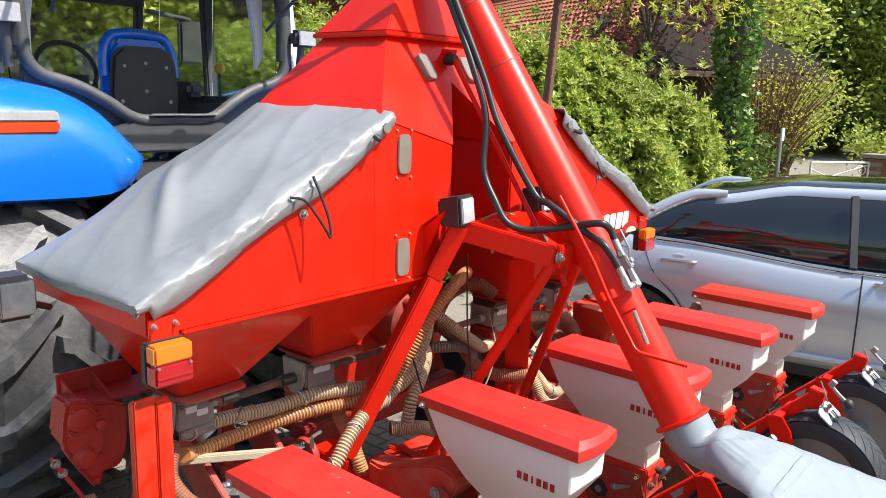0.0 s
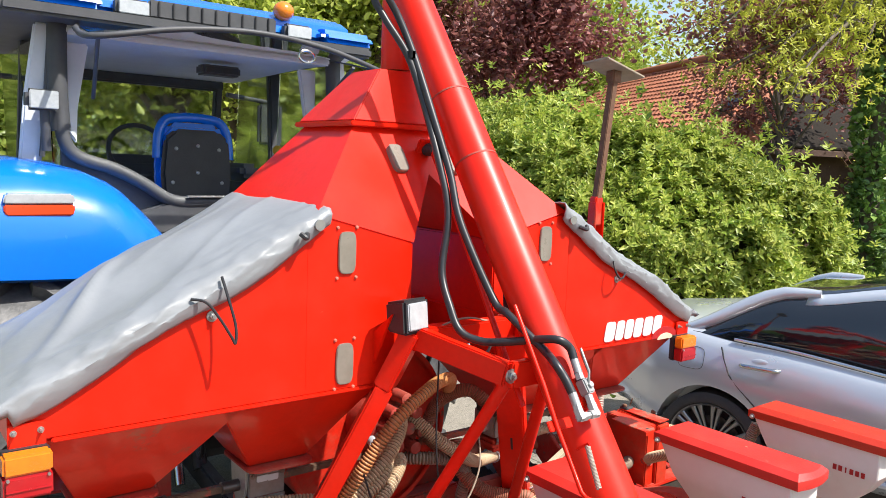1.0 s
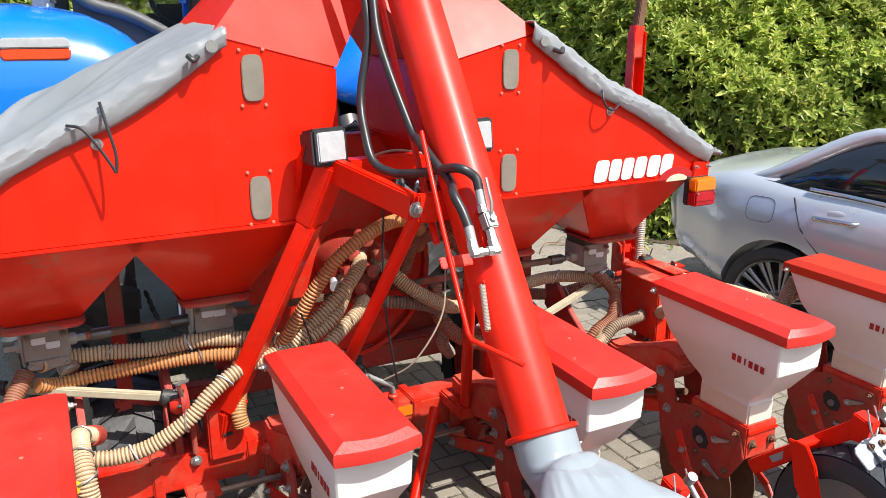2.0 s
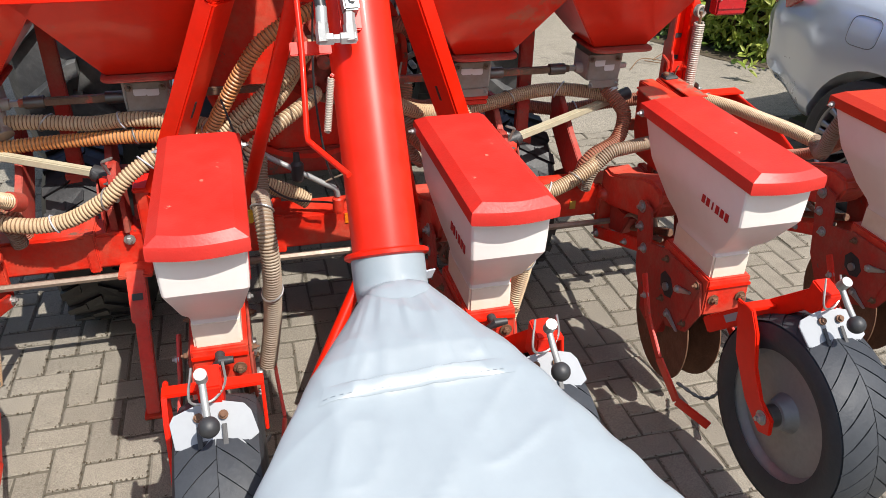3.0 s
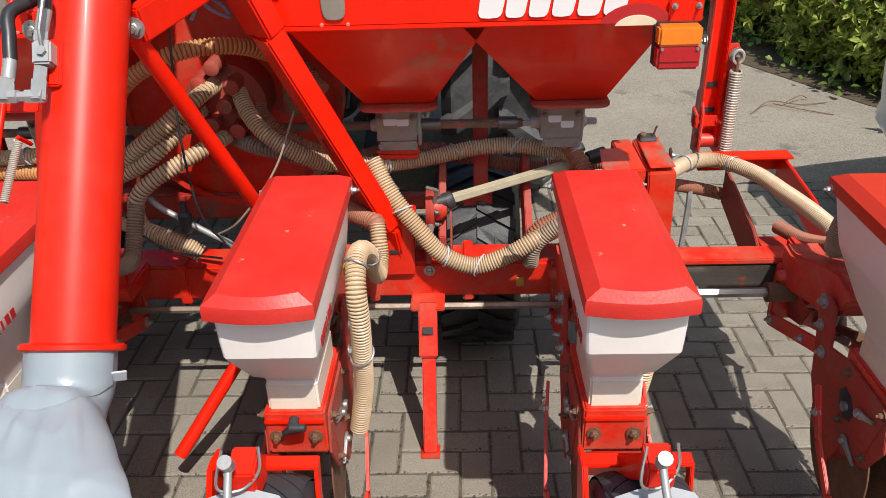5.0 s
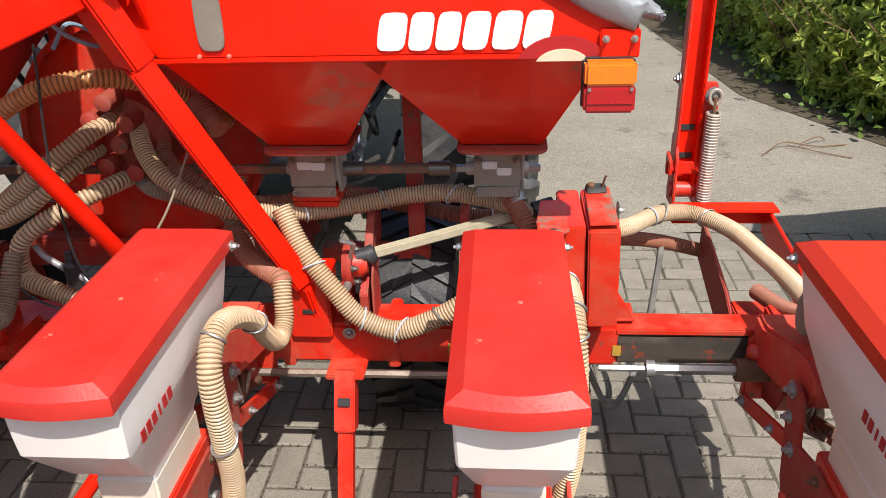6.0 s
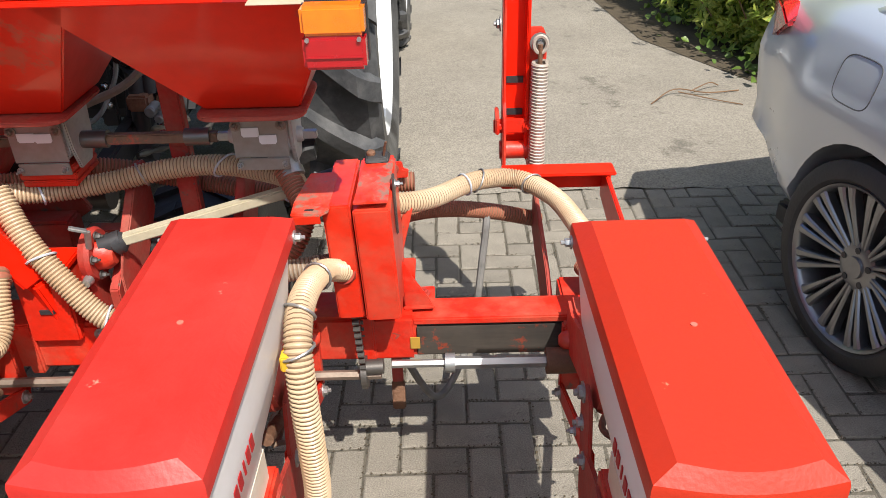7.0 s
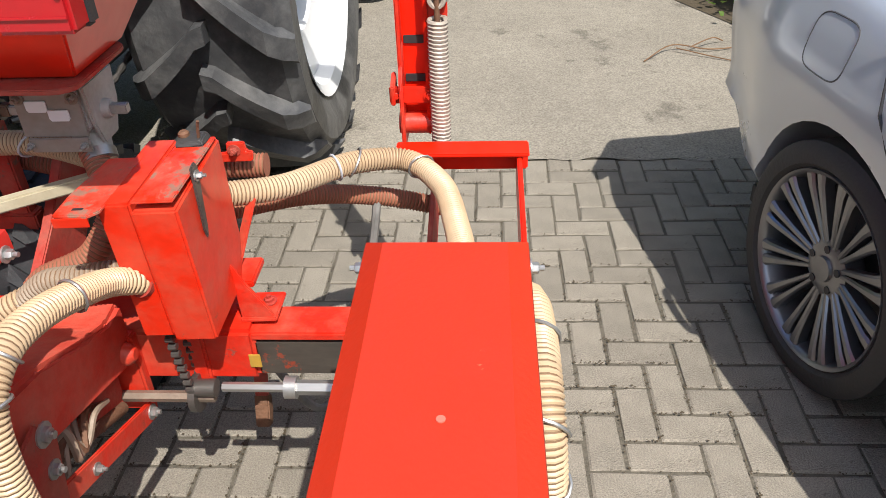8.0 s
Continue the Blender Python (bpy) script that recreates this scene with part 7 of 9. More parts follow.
# seat
seat = tp("seat_back", prism([(-0.13, 1.80), (0.27, 1.80), (0.285, 1.98), (0.265, 2.18), (0.20, 2.235), (-0.06, 2.235), (-0.125, 2.18), (-0.145, 1.98)], "y", 2.555, 2.60, 0.02), BLACK_PL, None, "black seat back panel")
tp("seat_cover", prism([(-0.14, 1.80), (0.28, 1.80), (0.305, 1.98), (0.285, 2.20), (0.22, 2.275), (-0.08, 2.275), (-0.145, 2.20), (-0.165, 1.98)], "y", 2.595, 2.68, 0.03), BLUE, seat, "blue seat cover")
tp("head_roll", sweep(spline([(-0.150, 2.62, 2.06), (-0.140, 2.63, 2.20), (-0.095, 2.64, 2.285), (0.0, 2.645, 2.305), (0.07, 2.645, 2.308), (0.14, 2.645, 2.305), (0.235, 2.64, 2.285), (0.280, 2.63, 2.20), (0.290, 2.62, 2.06)], 6), 0.030, 10), BLUE, seat, "rolled blue edge of the seat cover")
for px_, pz_ in ((-0.06, 2.12), (0.07, 2.14), (0.20, 2.12), (-0.08, 1.92), (0.22, 1.92), (0.07, 1.98)):
    tp("seat_button", lathe([(2.553, 0.012), (2.548, 0.006)], "y", (px_, 0, pz_), 10), STEEL, seat)
tp("seat_base", box((0.03, 2.85, 1.82), (0.46, 0.50, 0.14), 0.04), BLACK_PL, seat)
tp("arm_rest", box((0.40, 2.75, 2.0), (0.12, 0.42, 0.09), 0.03), CAB_DARK, seat)
bm = bmesh.new()
bmesh.ops.create_uvsphere(bm, u_segments=14, v_segments=8, radius=0.035, matrix=Matrix.Translation((0.655, 2.69, 2.135)))
lv = tp("lever_knob", bm, YELLOW, None, "yellow lever knob")
tp("lever", rod((0.655, 2.69, 1.95), (0.655, 2.69, 2.11), 0.010), CAB_DARK, lv)
tp("side_console", box((0.60, 2.75, 1.85), (0.26, 0.80, 0.22), 0.04), CAB_DARK)
tp("steering_wheel", sweep([(-0.05 + math.cos(a) * 0.19, 3.32 + math.sin(a) * 0.06, 2.10 + math.sin(a) * 0.17) for a in [k * math.pi / 12 for k in range(25)]], 0.016, 8), CAB_DARK)
tp("dashboard", box((-0.02, 3.50, 1.85), (0.46, 0.22, 0.45), 0.06), CAB_DARK)
# rear axle, linkage and bonnet
tp("axle_housing", box((0, 2.25, 0.92), (1.5, 0.36, 0.36), 0.06), BLACK_PL)
tp("transmission_housing", prism([(-0.42, 0.50), (0.42, 0.50), (0.50, 0.80), (0.46, 1.22), (0.30, 1.42), (-0.30, 1.42), (-0.46, 1.22), (-0.50, 0.80)], "y", 1.78, 2.10, 0.03), CAB_DARK, None, "grimy black transmission housing")
tp("linkage_cross_shaft", rod((-0.62, 1.76, 1.30), (0.62, 1.76, 1.30), 0.05, 16), BLACK_PL)
for s in (-1, 1):
    tp("rocker_arm", prism([(1.80, 1.36), (1.80, 1.22), (1.42, 1.38), (1.40, 1.46), (1.48, 1.48)], "x", 0.44 * s, 0.49 * s, 0.008), BLACK_PL)
    tp("coupler_block", box((0.26 * s, 1.73, 1.42), (0.20, 0.10, 0.12), 0.012), BLACK_PL)
    for k in range(3):
        tp("coupler", lathe([(0.0, 0.020), (-0.04, 0.020), (-0.045, 0.013), (-0.08, 0.013)], "y", ((0.20 + 0.06 * k) * s, 1.68, 1.43), 12), STEEL, None, "steel hydraulic coupler")
rg_ = random.Random(21)
for k in range(14):
    s = -1 if k % 2 else 1
    x0, x1 = (0.15 + 0.05 * (k // 2)) * s, rg_.uniform(0.2, 0.75) * s
    zm = rg_.uniform(0.75, 1.15)
    tp("hydraulic_line", sweep(spline([(x0, 1.62, 1.42), (x0 + 0.05 * s, 1.36, 1.36), ((x0 + x1) / 2, 1.15, zm), (x1, 1.05, zm + 0.05), (x1 + 0.04 * s, 0.98, zm + 0.2)], 8), rg_.choice((0.009, 0.012, 0.014)), 8), CABLE if k not in (4, 9) else STICKER)
tp("gearbox_block", prism([(1.75, 0.55), (1.62, 0.9), (1.70, 1.45), (2.2, 1.62), (3.6, 1.30), (3.6, 0.6)], "x", -0.36, 0.36, 0.03), BLACK_PL, None, "dirty black gearbox housing")
tp("hydraulic_block", box((0.05, 1.58, 1.30), (0.34, 0.12, 0.18), 0.02), STEEL_DARK)
tp("top_link", rod((0.0, 0.72, 1.20), (0.0, 1.66, 1.22), 0.035), BLACK_PL)
tp("pto_shaft", rod((0.0, 0.70, 0.80), (0.0, 1.70, 0.78), 0.055), BLACK_PL)
for k, (x0, c_) in enumerate(((0.30, CABLE), (0.42, STICKER), (0.52, CABLE), (0.60, CABLE), (-0.30, CABLE), (-0.46, CABLE), (-0.58, CABLE))):
    tp("hydraulic_line", sweep(spline([(x0 * 0.6, 1.56, 1.34), (x0, 1.34, 1.30 - 0.03 * k), (x0 * 1.15, 1.10, 1.08), (x0 * 1.05, 0.86, 0.98 + 0.02 * (k % 3))], 8), 0.012, 8), c_)
for s in (-1, 1):
    cyl = tp("lift_cylinder", rod((0.50 * s, 1.30, 0.86), (0.46 * s, 1.62, 1.46), 0.048, 16), BLACK_PL, None, "black hydraulic lift cylinder")
    tp("piston_rod", rod((0.52 * s, 1.17, 0.66), (0.50 * s, 1.30, 0.86), 0.022, 12), CHROME, cyl)
    tp("cylinder_cap", rod((0.462 * s, 1.60, 1.42), (0.459 * s, 1.63, 1.475), 0.056, 14), STEEL_DARK, cyl)
    tp("check_chain", sweep(spline([(0.62 * s, 1.70, 0.66), (0.58 * s, 1.40, 0.58), (0.44 * s, 1.10, 0.62)], 10), [0.014 if k % 2 else 0.008 for k in range(21)], 8), STEEL_DARK)
    tp("link_ball", rod((0.36 * s, 0.80, 0.62), (0.46 * s, 0.80, 0.62), 0.05, 14), STEEL_DARK)
tp("top_link_sleeve", rod((0.0, 1.0, 1.207), (0.0, 1.45, 1.215), 0.050, 14), STEEL)
tp("hitch_frame", prism([(-0.30, 0.55), (0.30, 0.55), (0.10, 1.30), (-0.10, 1.30)], "y", 0.74, 0.76, 0.004), BLACK_PL, None, "dark hitch plate")
tp("pto_guard", sweep([(0.0, 1.50, 0.78), (0.0, 1.56, 0.78), (0.0, 1.72, 0.78)], [0.10, 0.13, 0.13], 18), BLACK_PL)
tp("oil_canister", rod((0.22, 1.52, 0.98), (0.22, 1.52, 1.24), 0.055, 16), STICKER, None, "pale oil canister")
for k, (x0, z0) in enumerate(((0.18, 1.42), (0.34, 1.38), (-0.20, 1.40), (0.44, 1.30), (-0.36, 1.34))):
    tp("hydraulic_line", sweep(spline([(x0, 1.56, z0), (x0 * 1.3, 1.38, z0 + 0.08), (x0 * 1.6, 1.16, z0 - 0.10), (x0 * 1.3, 0.94, z0 - 0.34), (x0 * 0.9, 0.84, z0 - 0.42)], 8), 0.013, 8), CABLE if k != 3 else HOSE_GREY)
for k in range(5):
    tp("coupler", rod((-0.12 + k * 0.06, 1.50, 1.33), (-0.12 + k * 0.06, 1.56, 1.33), 0.022), STEEL)
tp("bonnet", prism([(-0.36, 1.05), (0.36, 1.05), (0.40, 1.40), (0.30, 1.72), (-0.30, 1.72), (-0.40, 1.40)], "y", 3.75, 5.6, 0.05), BLUE, None, "blue bonnet")
tp("front_axle", box((0, 4.75, 0.62), (1.6, 0.2, 0.2), 0.04), BLACK_PL)

# black lamp bracket at the hopper's outer corner
cl = thing("corner_lamp", "black rear lamp on a bracket beside the hopper end", "lamp", (-1.47, 0.56, 1.40))
part("shell", box((0, 0, 0), (0.12, 0.12, 0.13), 0.02), BLACK_PL, cl)
part("lens", box((0, -0.062, 0.0), (0.095, 0.012, 0.10), 0.008), mat("dark_lamp_glass", (0.13, 0.14, 0.15), (0.08, 0.085, 0.09), 30, 0.10, coat=0.5), cl)
part("bracket", bar((0.03, 0, -0.02), (0.12, 0.02, -0.06), 0.03, 0.02), STEEL_DARK, cl)

# ---- car ----
car = thing("car", "silver saloon car standing on the paving beside the planter", "car", (0, 0, 0))
CARM = Matrix.Translation((2.755, 0.70, 0)) @ Matrix.Rotation(radians(-78), 4, "Z") @ Matrix.Translation((-1.10, 0.895, 0))
# car axes: x forward from the rear bumper, y to its left (the near side is y = -0.92), z up
CL = 5.12


def cp(name, bm, material, parent=None, label="", smooth=40):
    bmesh.ops.transform(bm, matrix=CARM, verts=bm.verts)
    return part(name, bm, material, parent or car, label, smooth)


def lerp_table(tab, x):
    for (a, va), (c, vc) in zip(tab, tab[1:]):
        if x <= c:
            f = (x - a) / (c - a)
            f = f * f * (3 - 2 * f)
            return va + (vc - va) * f
    return tab[-1][1]


WID = [(0.20, 0.70), (0.36, 0.84), (0.75, 0.915), (1.6, 0.945), (3.6, 0.945), (4.4, 0.92), (4.9, 0.80), (5.12, 0.62)]
TOP = [(0.20, 0.92), (0.34, 1.04), (0.8, 1.09), (1.3, 1.06), (2.5, 0.98), (3.4, 0.97), (3.7, 0.98), (4.5, 0.88), (4.95, 0.74), (5.12, 0.60)]
LOW = [(0.20, 0.60), (0.42, 0.46), (0.70, 0.34), (1.5, 0.27), (4.5, 0.25), (4.95, 0.22), (5.12, 0.34)]


def car_shell():
    bm = bmesh.new()
    rings = []
    n = 96
    for i in range(n + 1):
        x = 0.20 + (CL - 0.20) * i / n
        w, t, l = lerp_table(WID, x), lerp_table(TOP, x), lerp_table(LOW, x)
        h = t - l
        half = [(0, l), (0.70 * w, l), (0.93 * w, l + 0.06 * h), (0.978 * w, l + 0.15 * h), (0.966 * w, l + 0.22 * h), (0.972 * w, l + 0.32 * h), (0.986 * w, l + 0.44 * h), (0.998 * w, l + 0.58 * h), (1.0 * w, l + 0.67 * h), (0.988 * w, l + 0.74 * h),
                (0.972 * w, l + 0.81 * h), (0.950 * w, l + 0.88 * h), (0.91 * w, l + 0.95 * h), (0.82 * w, t - 0.004), (0.5 * w, t + 0.022), (0, t + 0.03)]
        ring = [bm.verts.new((x, -y, z)) for y, z in half] + [bm.verts.new((x, y, z)) for y, z in reversed(half[1:-1])]
        rings.append(ring)
    m = len(rings[0])
    for r_, q in zip(rings, rings[1:]):
        for k in range(m):
            bm.faces.new((r_[k], r_[(k + 1) % m], q[(k + 1) % m], q[k]))
    bm.faces.new(rings[0])
    bm.faces.new(rings[-1])
    return bm


def cut_arches(bm):
    """Cuts the four wheel arches out of the shell."""
    bmesh.ops.recalc_face_normals(bm, faces=bm.faces)
    me = bpy.data.meshes.new("shell")
    bm.to_mesh(me)
    bm.free()
    ob = bpy.data.objects.new("shell", me)
    scene.collection.objects.link(ob)
    cutters = []
    for x in (1.10, 4.16):
        for sy in (-1, 1):
            c = lathe([(-0.30, 0.378), (0.30, 0.378)], "y", (x, sy * 0.92, 0.36), 40)
            bmesh.ops.recalc_face_normals(c, faces=c.faces)
            cm = bpy.data.meshes.new("cutter")
            c.to_mesh(cm)
            c.free()
            co = bpy.data.objects.new("cutter", cm)
            scene.collection.objects.link(co)
            md = ob.modifiers.new("cut", "BOOLEAN")
            md.operation, md.object, md.solver = "DIFFERENCE", co, "EXACT"
            cutters.append(co)
    ev = ob.evaluated_get(bpy.context.evaluated_depsgraph_get())
    out = bmesh.new()
    out.from_mesh(ev.to_mesh())
    for o in cutters + [ob]:
        bpy.data.objects.remove(o)
    return out


cp("body", cut_arches(car_shell()), CAR_SILVER, None, "silver metallic body", 50)


def green_ring(x, inset):
    roof = lerp_table([(0.75, 1.05), (1.5, 1.37), (2.1, 1.465), (2.8, 1.48), (3.2, 1.43), (3.95, 0.99)], x)
    w = lerp_table(WID, x) * 0.90
    belt = lerp_table(TOP, x) - 0.03
    top_w = w * (1 - 0.36 * min(1, max(0, (roof - belt)) / 0.5)) - inset
    return [(-(w - inset), belt), (-top_w - 0.01, roof - 0.07), (-top_w + 0.06, roof - 0.012), (-top_w * 0.5, roof + 0.008), (0, roof + 0.014), (top_w * 0.5, roof + 0.008), (top_w - 0.06, roof - 0.012), (top_w + 0.01, roof - 0.07), (w - inset, belt)]


def loft_green(x0, x1, n, inset, sel):
    bm = bmesh.new()
    rings = []
    for i in range(n + 1):
        x = x0 + (x1 - x0) * i / n
        rings.append([bm.verts.new((x, y, z)) for y, z in green_ring(x, inset)])
    for r_, q in zip(rings, rings[1:]):
        for k in range(8):
            if k in sel:
                bm.faces.new((r_[k], r_[k + 1], q[k + 1], q[k]))
    return bm


def thick(ob, t):
    md = ob.modifiers.new("thickness", "SOLIDIFY")
    md.thickness, md.offset = t, -1
    return ob


thick(cp("glasshouse", loft_green(0.82, 3.92, 40, 0.012, range(8)), CAR_GLASS, None, "dark tinted windows"), 0.006)
thick(cp("roof", loft_green(1.55, 3.12, 20, 0.0, (1, 2, 3, 4, 5, 6)), CAR_SILVER, None), 0.01)
for sy in (-1, 1):
    for x0, x1, x2 in ((0.80, 1.62, 0.16), (3.16, 3.94, 0.10)):
        pil = []
        for i in range(9):
            x = x0 + (x1 - x0) * i / 8
            g_ = green_ring(x, -0.004)
            y_, z_ = g_[2] if sy < 0 else g_[6]
            pil.append((x, y_ - 0.02 * sy * -1 * 0, z_ + 0.004))
        cp("roof_pillar", sweep(pil, [(0.05 if x0 < 2 else 0.030) * (0.25 + 0.75 * math.sin(math.pi * (i + 0.4) / 8.8) ** 0.6) for i in range(9)], 10), CAR_SILVER)
    cp("door_pillar", bar((2.46, sy * 0.855, 0.98), (2.42, sy * 0.60, 1.42), 0.05, 0.03, 0.006), BLACK_PL)
    belt = [(x, sy * (lerp_table(WID, x) * 0.905), lerp_table(TOP, x) - 0.012) for x in [1.2 + 0.2 * k for k in range(14)]]
    cp("belt_trim", sweep(belt, 0.010, 8), CHROME, None, "chrome belt strip")
    sill = [(x, sy * (lerp_table(WID, x) * 0.985), 0.385) for x in [1.55 + 0.2 * k for k in range(11)]]
    cp("sill", sweep(sill, 0.022, 10), CAR_SILVER)
    rg_ = [(1.56, 0.30), (1.53, 0.42), (1.46, 0.56), (1.38, 0.675), (1.26, 0.78), (1.21, 0.835), (1.16, 0.93), (1.14, 1.0)]
    cp("door_gap", sweep([(a, sy * (lerp_table(WID, a) * (0.995 if z < 0.85 else 0.965)), z) for a, z in rg_], 0.005, 6), BLACK_PL)
    for x in (2.52, 3.55):
        seam = [(x + (0.10 if x < 2 else 0.0) * (1 - k / 7), sy * (lerp_table(WID, x) * (1.002 if k < 6 else 0.96)), 0.34 + 0.62 * k / 7) for k in range(8)]
        cp("door_gap", sweep([(a, c_ + sy * -0.002, z) for a, c_, z in seam], 0.005, 6), BLACK_PL)
    for x in (1.39, 2.72):
        hd = cp("door_handle", sweep(spline([(x - 0.125, sy * 0.892, 0.905), (x - 0.09, sy * 0.930, 0.912), (x + 0.08, sy * 0.935, 0.915), (x + 0.12, sy * 0.895, 0.915)], 6), 0.014, 10), CHROME, None, "chrome door handle")
        bm = bmesh.new()
        bmesh.ops.create_uvsphere(bm, u_segments=16, v_segments=8, radius=0.06, matrix=Matrix.Translation((x, sy * 0.893, 0.915)) @ Matrix.Diagonal((1.5, 0.22, 0.85, 1)))
        cp("handle_cup", bm, CAR_SILVER, hd)
    bm = bmesh.new()
    bmesh.ops.create_uvsphere(bm, u_segments=20, v_segments=12, radius=0.1, matrix=Matrix.Translation((3.42, sy * 1.02, 1.06)) @ Matrix.Diagonal((0.8, 1.3, 0.75, 1)))
    mr = cp("wing_mirror", bm, CAR_SILVER, None, "silver wing mirror")
    cp("mirror_foot", bar((3.44, sy * 0.86, 1.0), (3.42, sy * 0.98, 1.02), 0.06, 0.04, 0.01), BLACK_PL, mr)
    bm = hull([(0.20, sy * 0.40, 0.90), (0.20, sy * 0.70, 0.88), (0.22, sy * 0.72, 1.0), (0.24, sy * 0.45, 1.01), (0.56, sy * 0.89, 0.97), (0.50, sy * 0.885, 1.03), (0.40, sy * 0.83, 0.88), (0.42, sy * 0.70, 0.94)], 0.01)
    cp("tail_light", bm, RED_LENS, None, "dark red tail light")
    bm = hull([(5.0, sy * 0.45, 0.62), (4.9, sy * 0.76, 0.68), (4.55, sy * 0.90, 0.80), (4.6, sy * 0.82, 0.84), (4.95, sy * 0.5, 0.74), (4.7, sy * 0.6, 0.7)], 0.01)
    cp("head_light", bm, LENS, None, "clear head light")
    for x in (1.10, 4.16):
        wh = thing("car_wheel", "", "", (0, 0, 0))
        wh.parent = car
        yc = sy * 0.79
        cp("tyre", lathe([(-0.10, 0.268), (-0.118, 0.285), (-0.120, 0.320), (-0.104, 0.343), (0.104, 0.343), (0.120, 0.320), (0.118, 0.285), (0.10, 0.268)], "y", (x, yc, 0.343), 56, caps=False), RUBBER, wh)
        rim = cp("rim", lathe([(sy * 0.104, 0.272), (sy * 0.112, 0.270), (sy * 0.106, 0.260), (sy * 0.090, 0.254), (sy * -0.05, 0.240)], "y", (x, yc, 0.343), 56, caps=False), CAR_RIM, wh, "grey multi-spoke alloy rim")
        cp("rim_well", lathe([(sy * -0.055, 0.250), (sy * -0.05, 0.0)], "y", (x, yc, 0.343), 40), BLACK_PL, wh)
        cp("brake_disc", lathe([(sy * -0.030, 0.165), (sy * -0.020, 0.165), (sy * -0.018, 0.0)], "y", (x, yc, 0.343), 32), STEEL_DARK, wh)
        cp("rim_centre", lathe([(sy * 0.02, 0.088), (sy * 0.070, 0.082), (sy * 0.080, 0.060), (sy * 0.078, 0.036), (sy * 0.086, 0.034), (sy * 0.088, 0.0)], "y", (x, yc, 0.343), 32), CAR_RIM, wh)
        for k in range(5):
            a = 2 * math.pi * (k + 0.3) / 5
            cp("bolt_hole", lathe([(sy * 0.0765, 0.011), (sy * 0.0815, 0.011)], "y", (x + math.cos(a) * 0.058, yc, 0.343 + math.sin(a) * 0.058), 10), BLACK_PL, rim)
        for k in range(24):
            # pairs of flat spokes that flare out to the rim
            a = 2 * math.pi * (k + (0.16 if k % 2 else -0.16)) / 24
            c_, s_ = math.cos(a), math.sin(a)
            sec = []
            for r0, wd, out in ((0.070, 0.007, 0.070), (0.15, 0.0085, 0.084), (0.225, 0.013, 0.096), (0.258, 0.018, 0.098)):
                for e, dp in ((-wd, 0.0), (-wd * 0.55, 0.006), (wd * 0.55, 0.006), (wd, 0.0), (wd * 0.8, -0.03), (-wd * 0.8, -0.03)):
                    sec.append((x + c_ * r0 - s_ * e, yc + sy * (out + dp), 0.343 + s_ * r0 + c_ * e))
            bm = bmesh.new()
            add(bm, sec, [[6 * j + i, 6 * j + (i + 1) % 6, 6 * j + 6 + (i + 1) % 6, 6 * j + 6 + i] for j in range(3) for i in range(6)] + [list(range(6)), list(range(18, 24))])
            cp("spoke", bm, CAR_RIM, rim, smooth=30)
cp("rear_plate", box((0.195, 0, 0.72), (0.01, 0.52, 0.11), 0.003), STICKER)
cp("front_plate", box((5.13, 0, 0.42), (0.01, 0.52, 0.11), 0.003), STICKER)
gr = cp("grille", prism([(-0.42, 0.50), (0.42, 0.50), (0.46, 0.72), (-0.46, 0.72)], "x", 5.06, 5.14, 0.01), BLACK_PL, None, "dark grille with bright bars")
for k in range(4):
    cp("grille_bar", box((5.145, 0, 0.54 + k * 0.048), (0.012, 0.84, 0.010), 0.003), CHROME, gr)
ring = []
for k in range(33):
    a = 2 * math.pi * k / 32
    fx = 0.95 + math.copysign(abs(math.cos(a)) ** 0.5, math.cos(a)) * 0.085
    fz = 0.90 + math.copysign(abs(math.sin(a)) ** 0.5, math.sin(a)) * 0.070
    w, t, l = lerp_table(WID, fx), lerp_table(TOP, fx), lerp_table(LOW, fx)
    f = (fz - l) / (t - l)
    side = [(0.58, 0.998), (0.67, 1.0), (0.74, 0.988), (0.81, 0.972), (0.88, 0.950), (0.95, 0.91), (1.0, 0.82)]
    ring.append((fx, -w * float(np.interp(f, [q[0] for q in side], [q[1] for q in side])), fz))
cp("fuel_flap_gap", sweep(ring, 0.0022, 5), CAB_DARK, None, "thin joint round the fuel flap")
cp("underbody", box((2.6, 0, 0.24), (4.2, 1.5, 0.10), 0.02), BLACK_PL)


# ---- surroundings ----
def sheet(name, pts, z, material, label):
    bm = bmesh.new()
    add(bm, [(x, y, z) for x, y in pts], [list(range(len(pts)))])
    return part(name, bm, material, None, label, kind="structure")


def leaf_mesh(name, P, size, material, parent=None, label="", kind="", up=0.3, seed=1, wide=0.5):
    """One mesh of many small folded leaves at the places P."""
    rng = np.random.default_rng(seed)
    n = len(P)
    d = rng.normal(size=(n, 3))
    d[:, 2] = d[:, 2] * 0.6 + up
    d /= np.linalg.norm(d, axis=1)[:, None]
    r = rng.normal(size=(n, 3))
    w = np.cross(d, r)
    w /= np.linalg.norm(w, axis=1)[:, None]
    nn = np.cross(d, w)
    L = (size * rng.uniform(0.6, 1.3, n))[:, None]
    return leaf_blades(name, P, d, w, nn, L, wide, material, parent, label, kind)


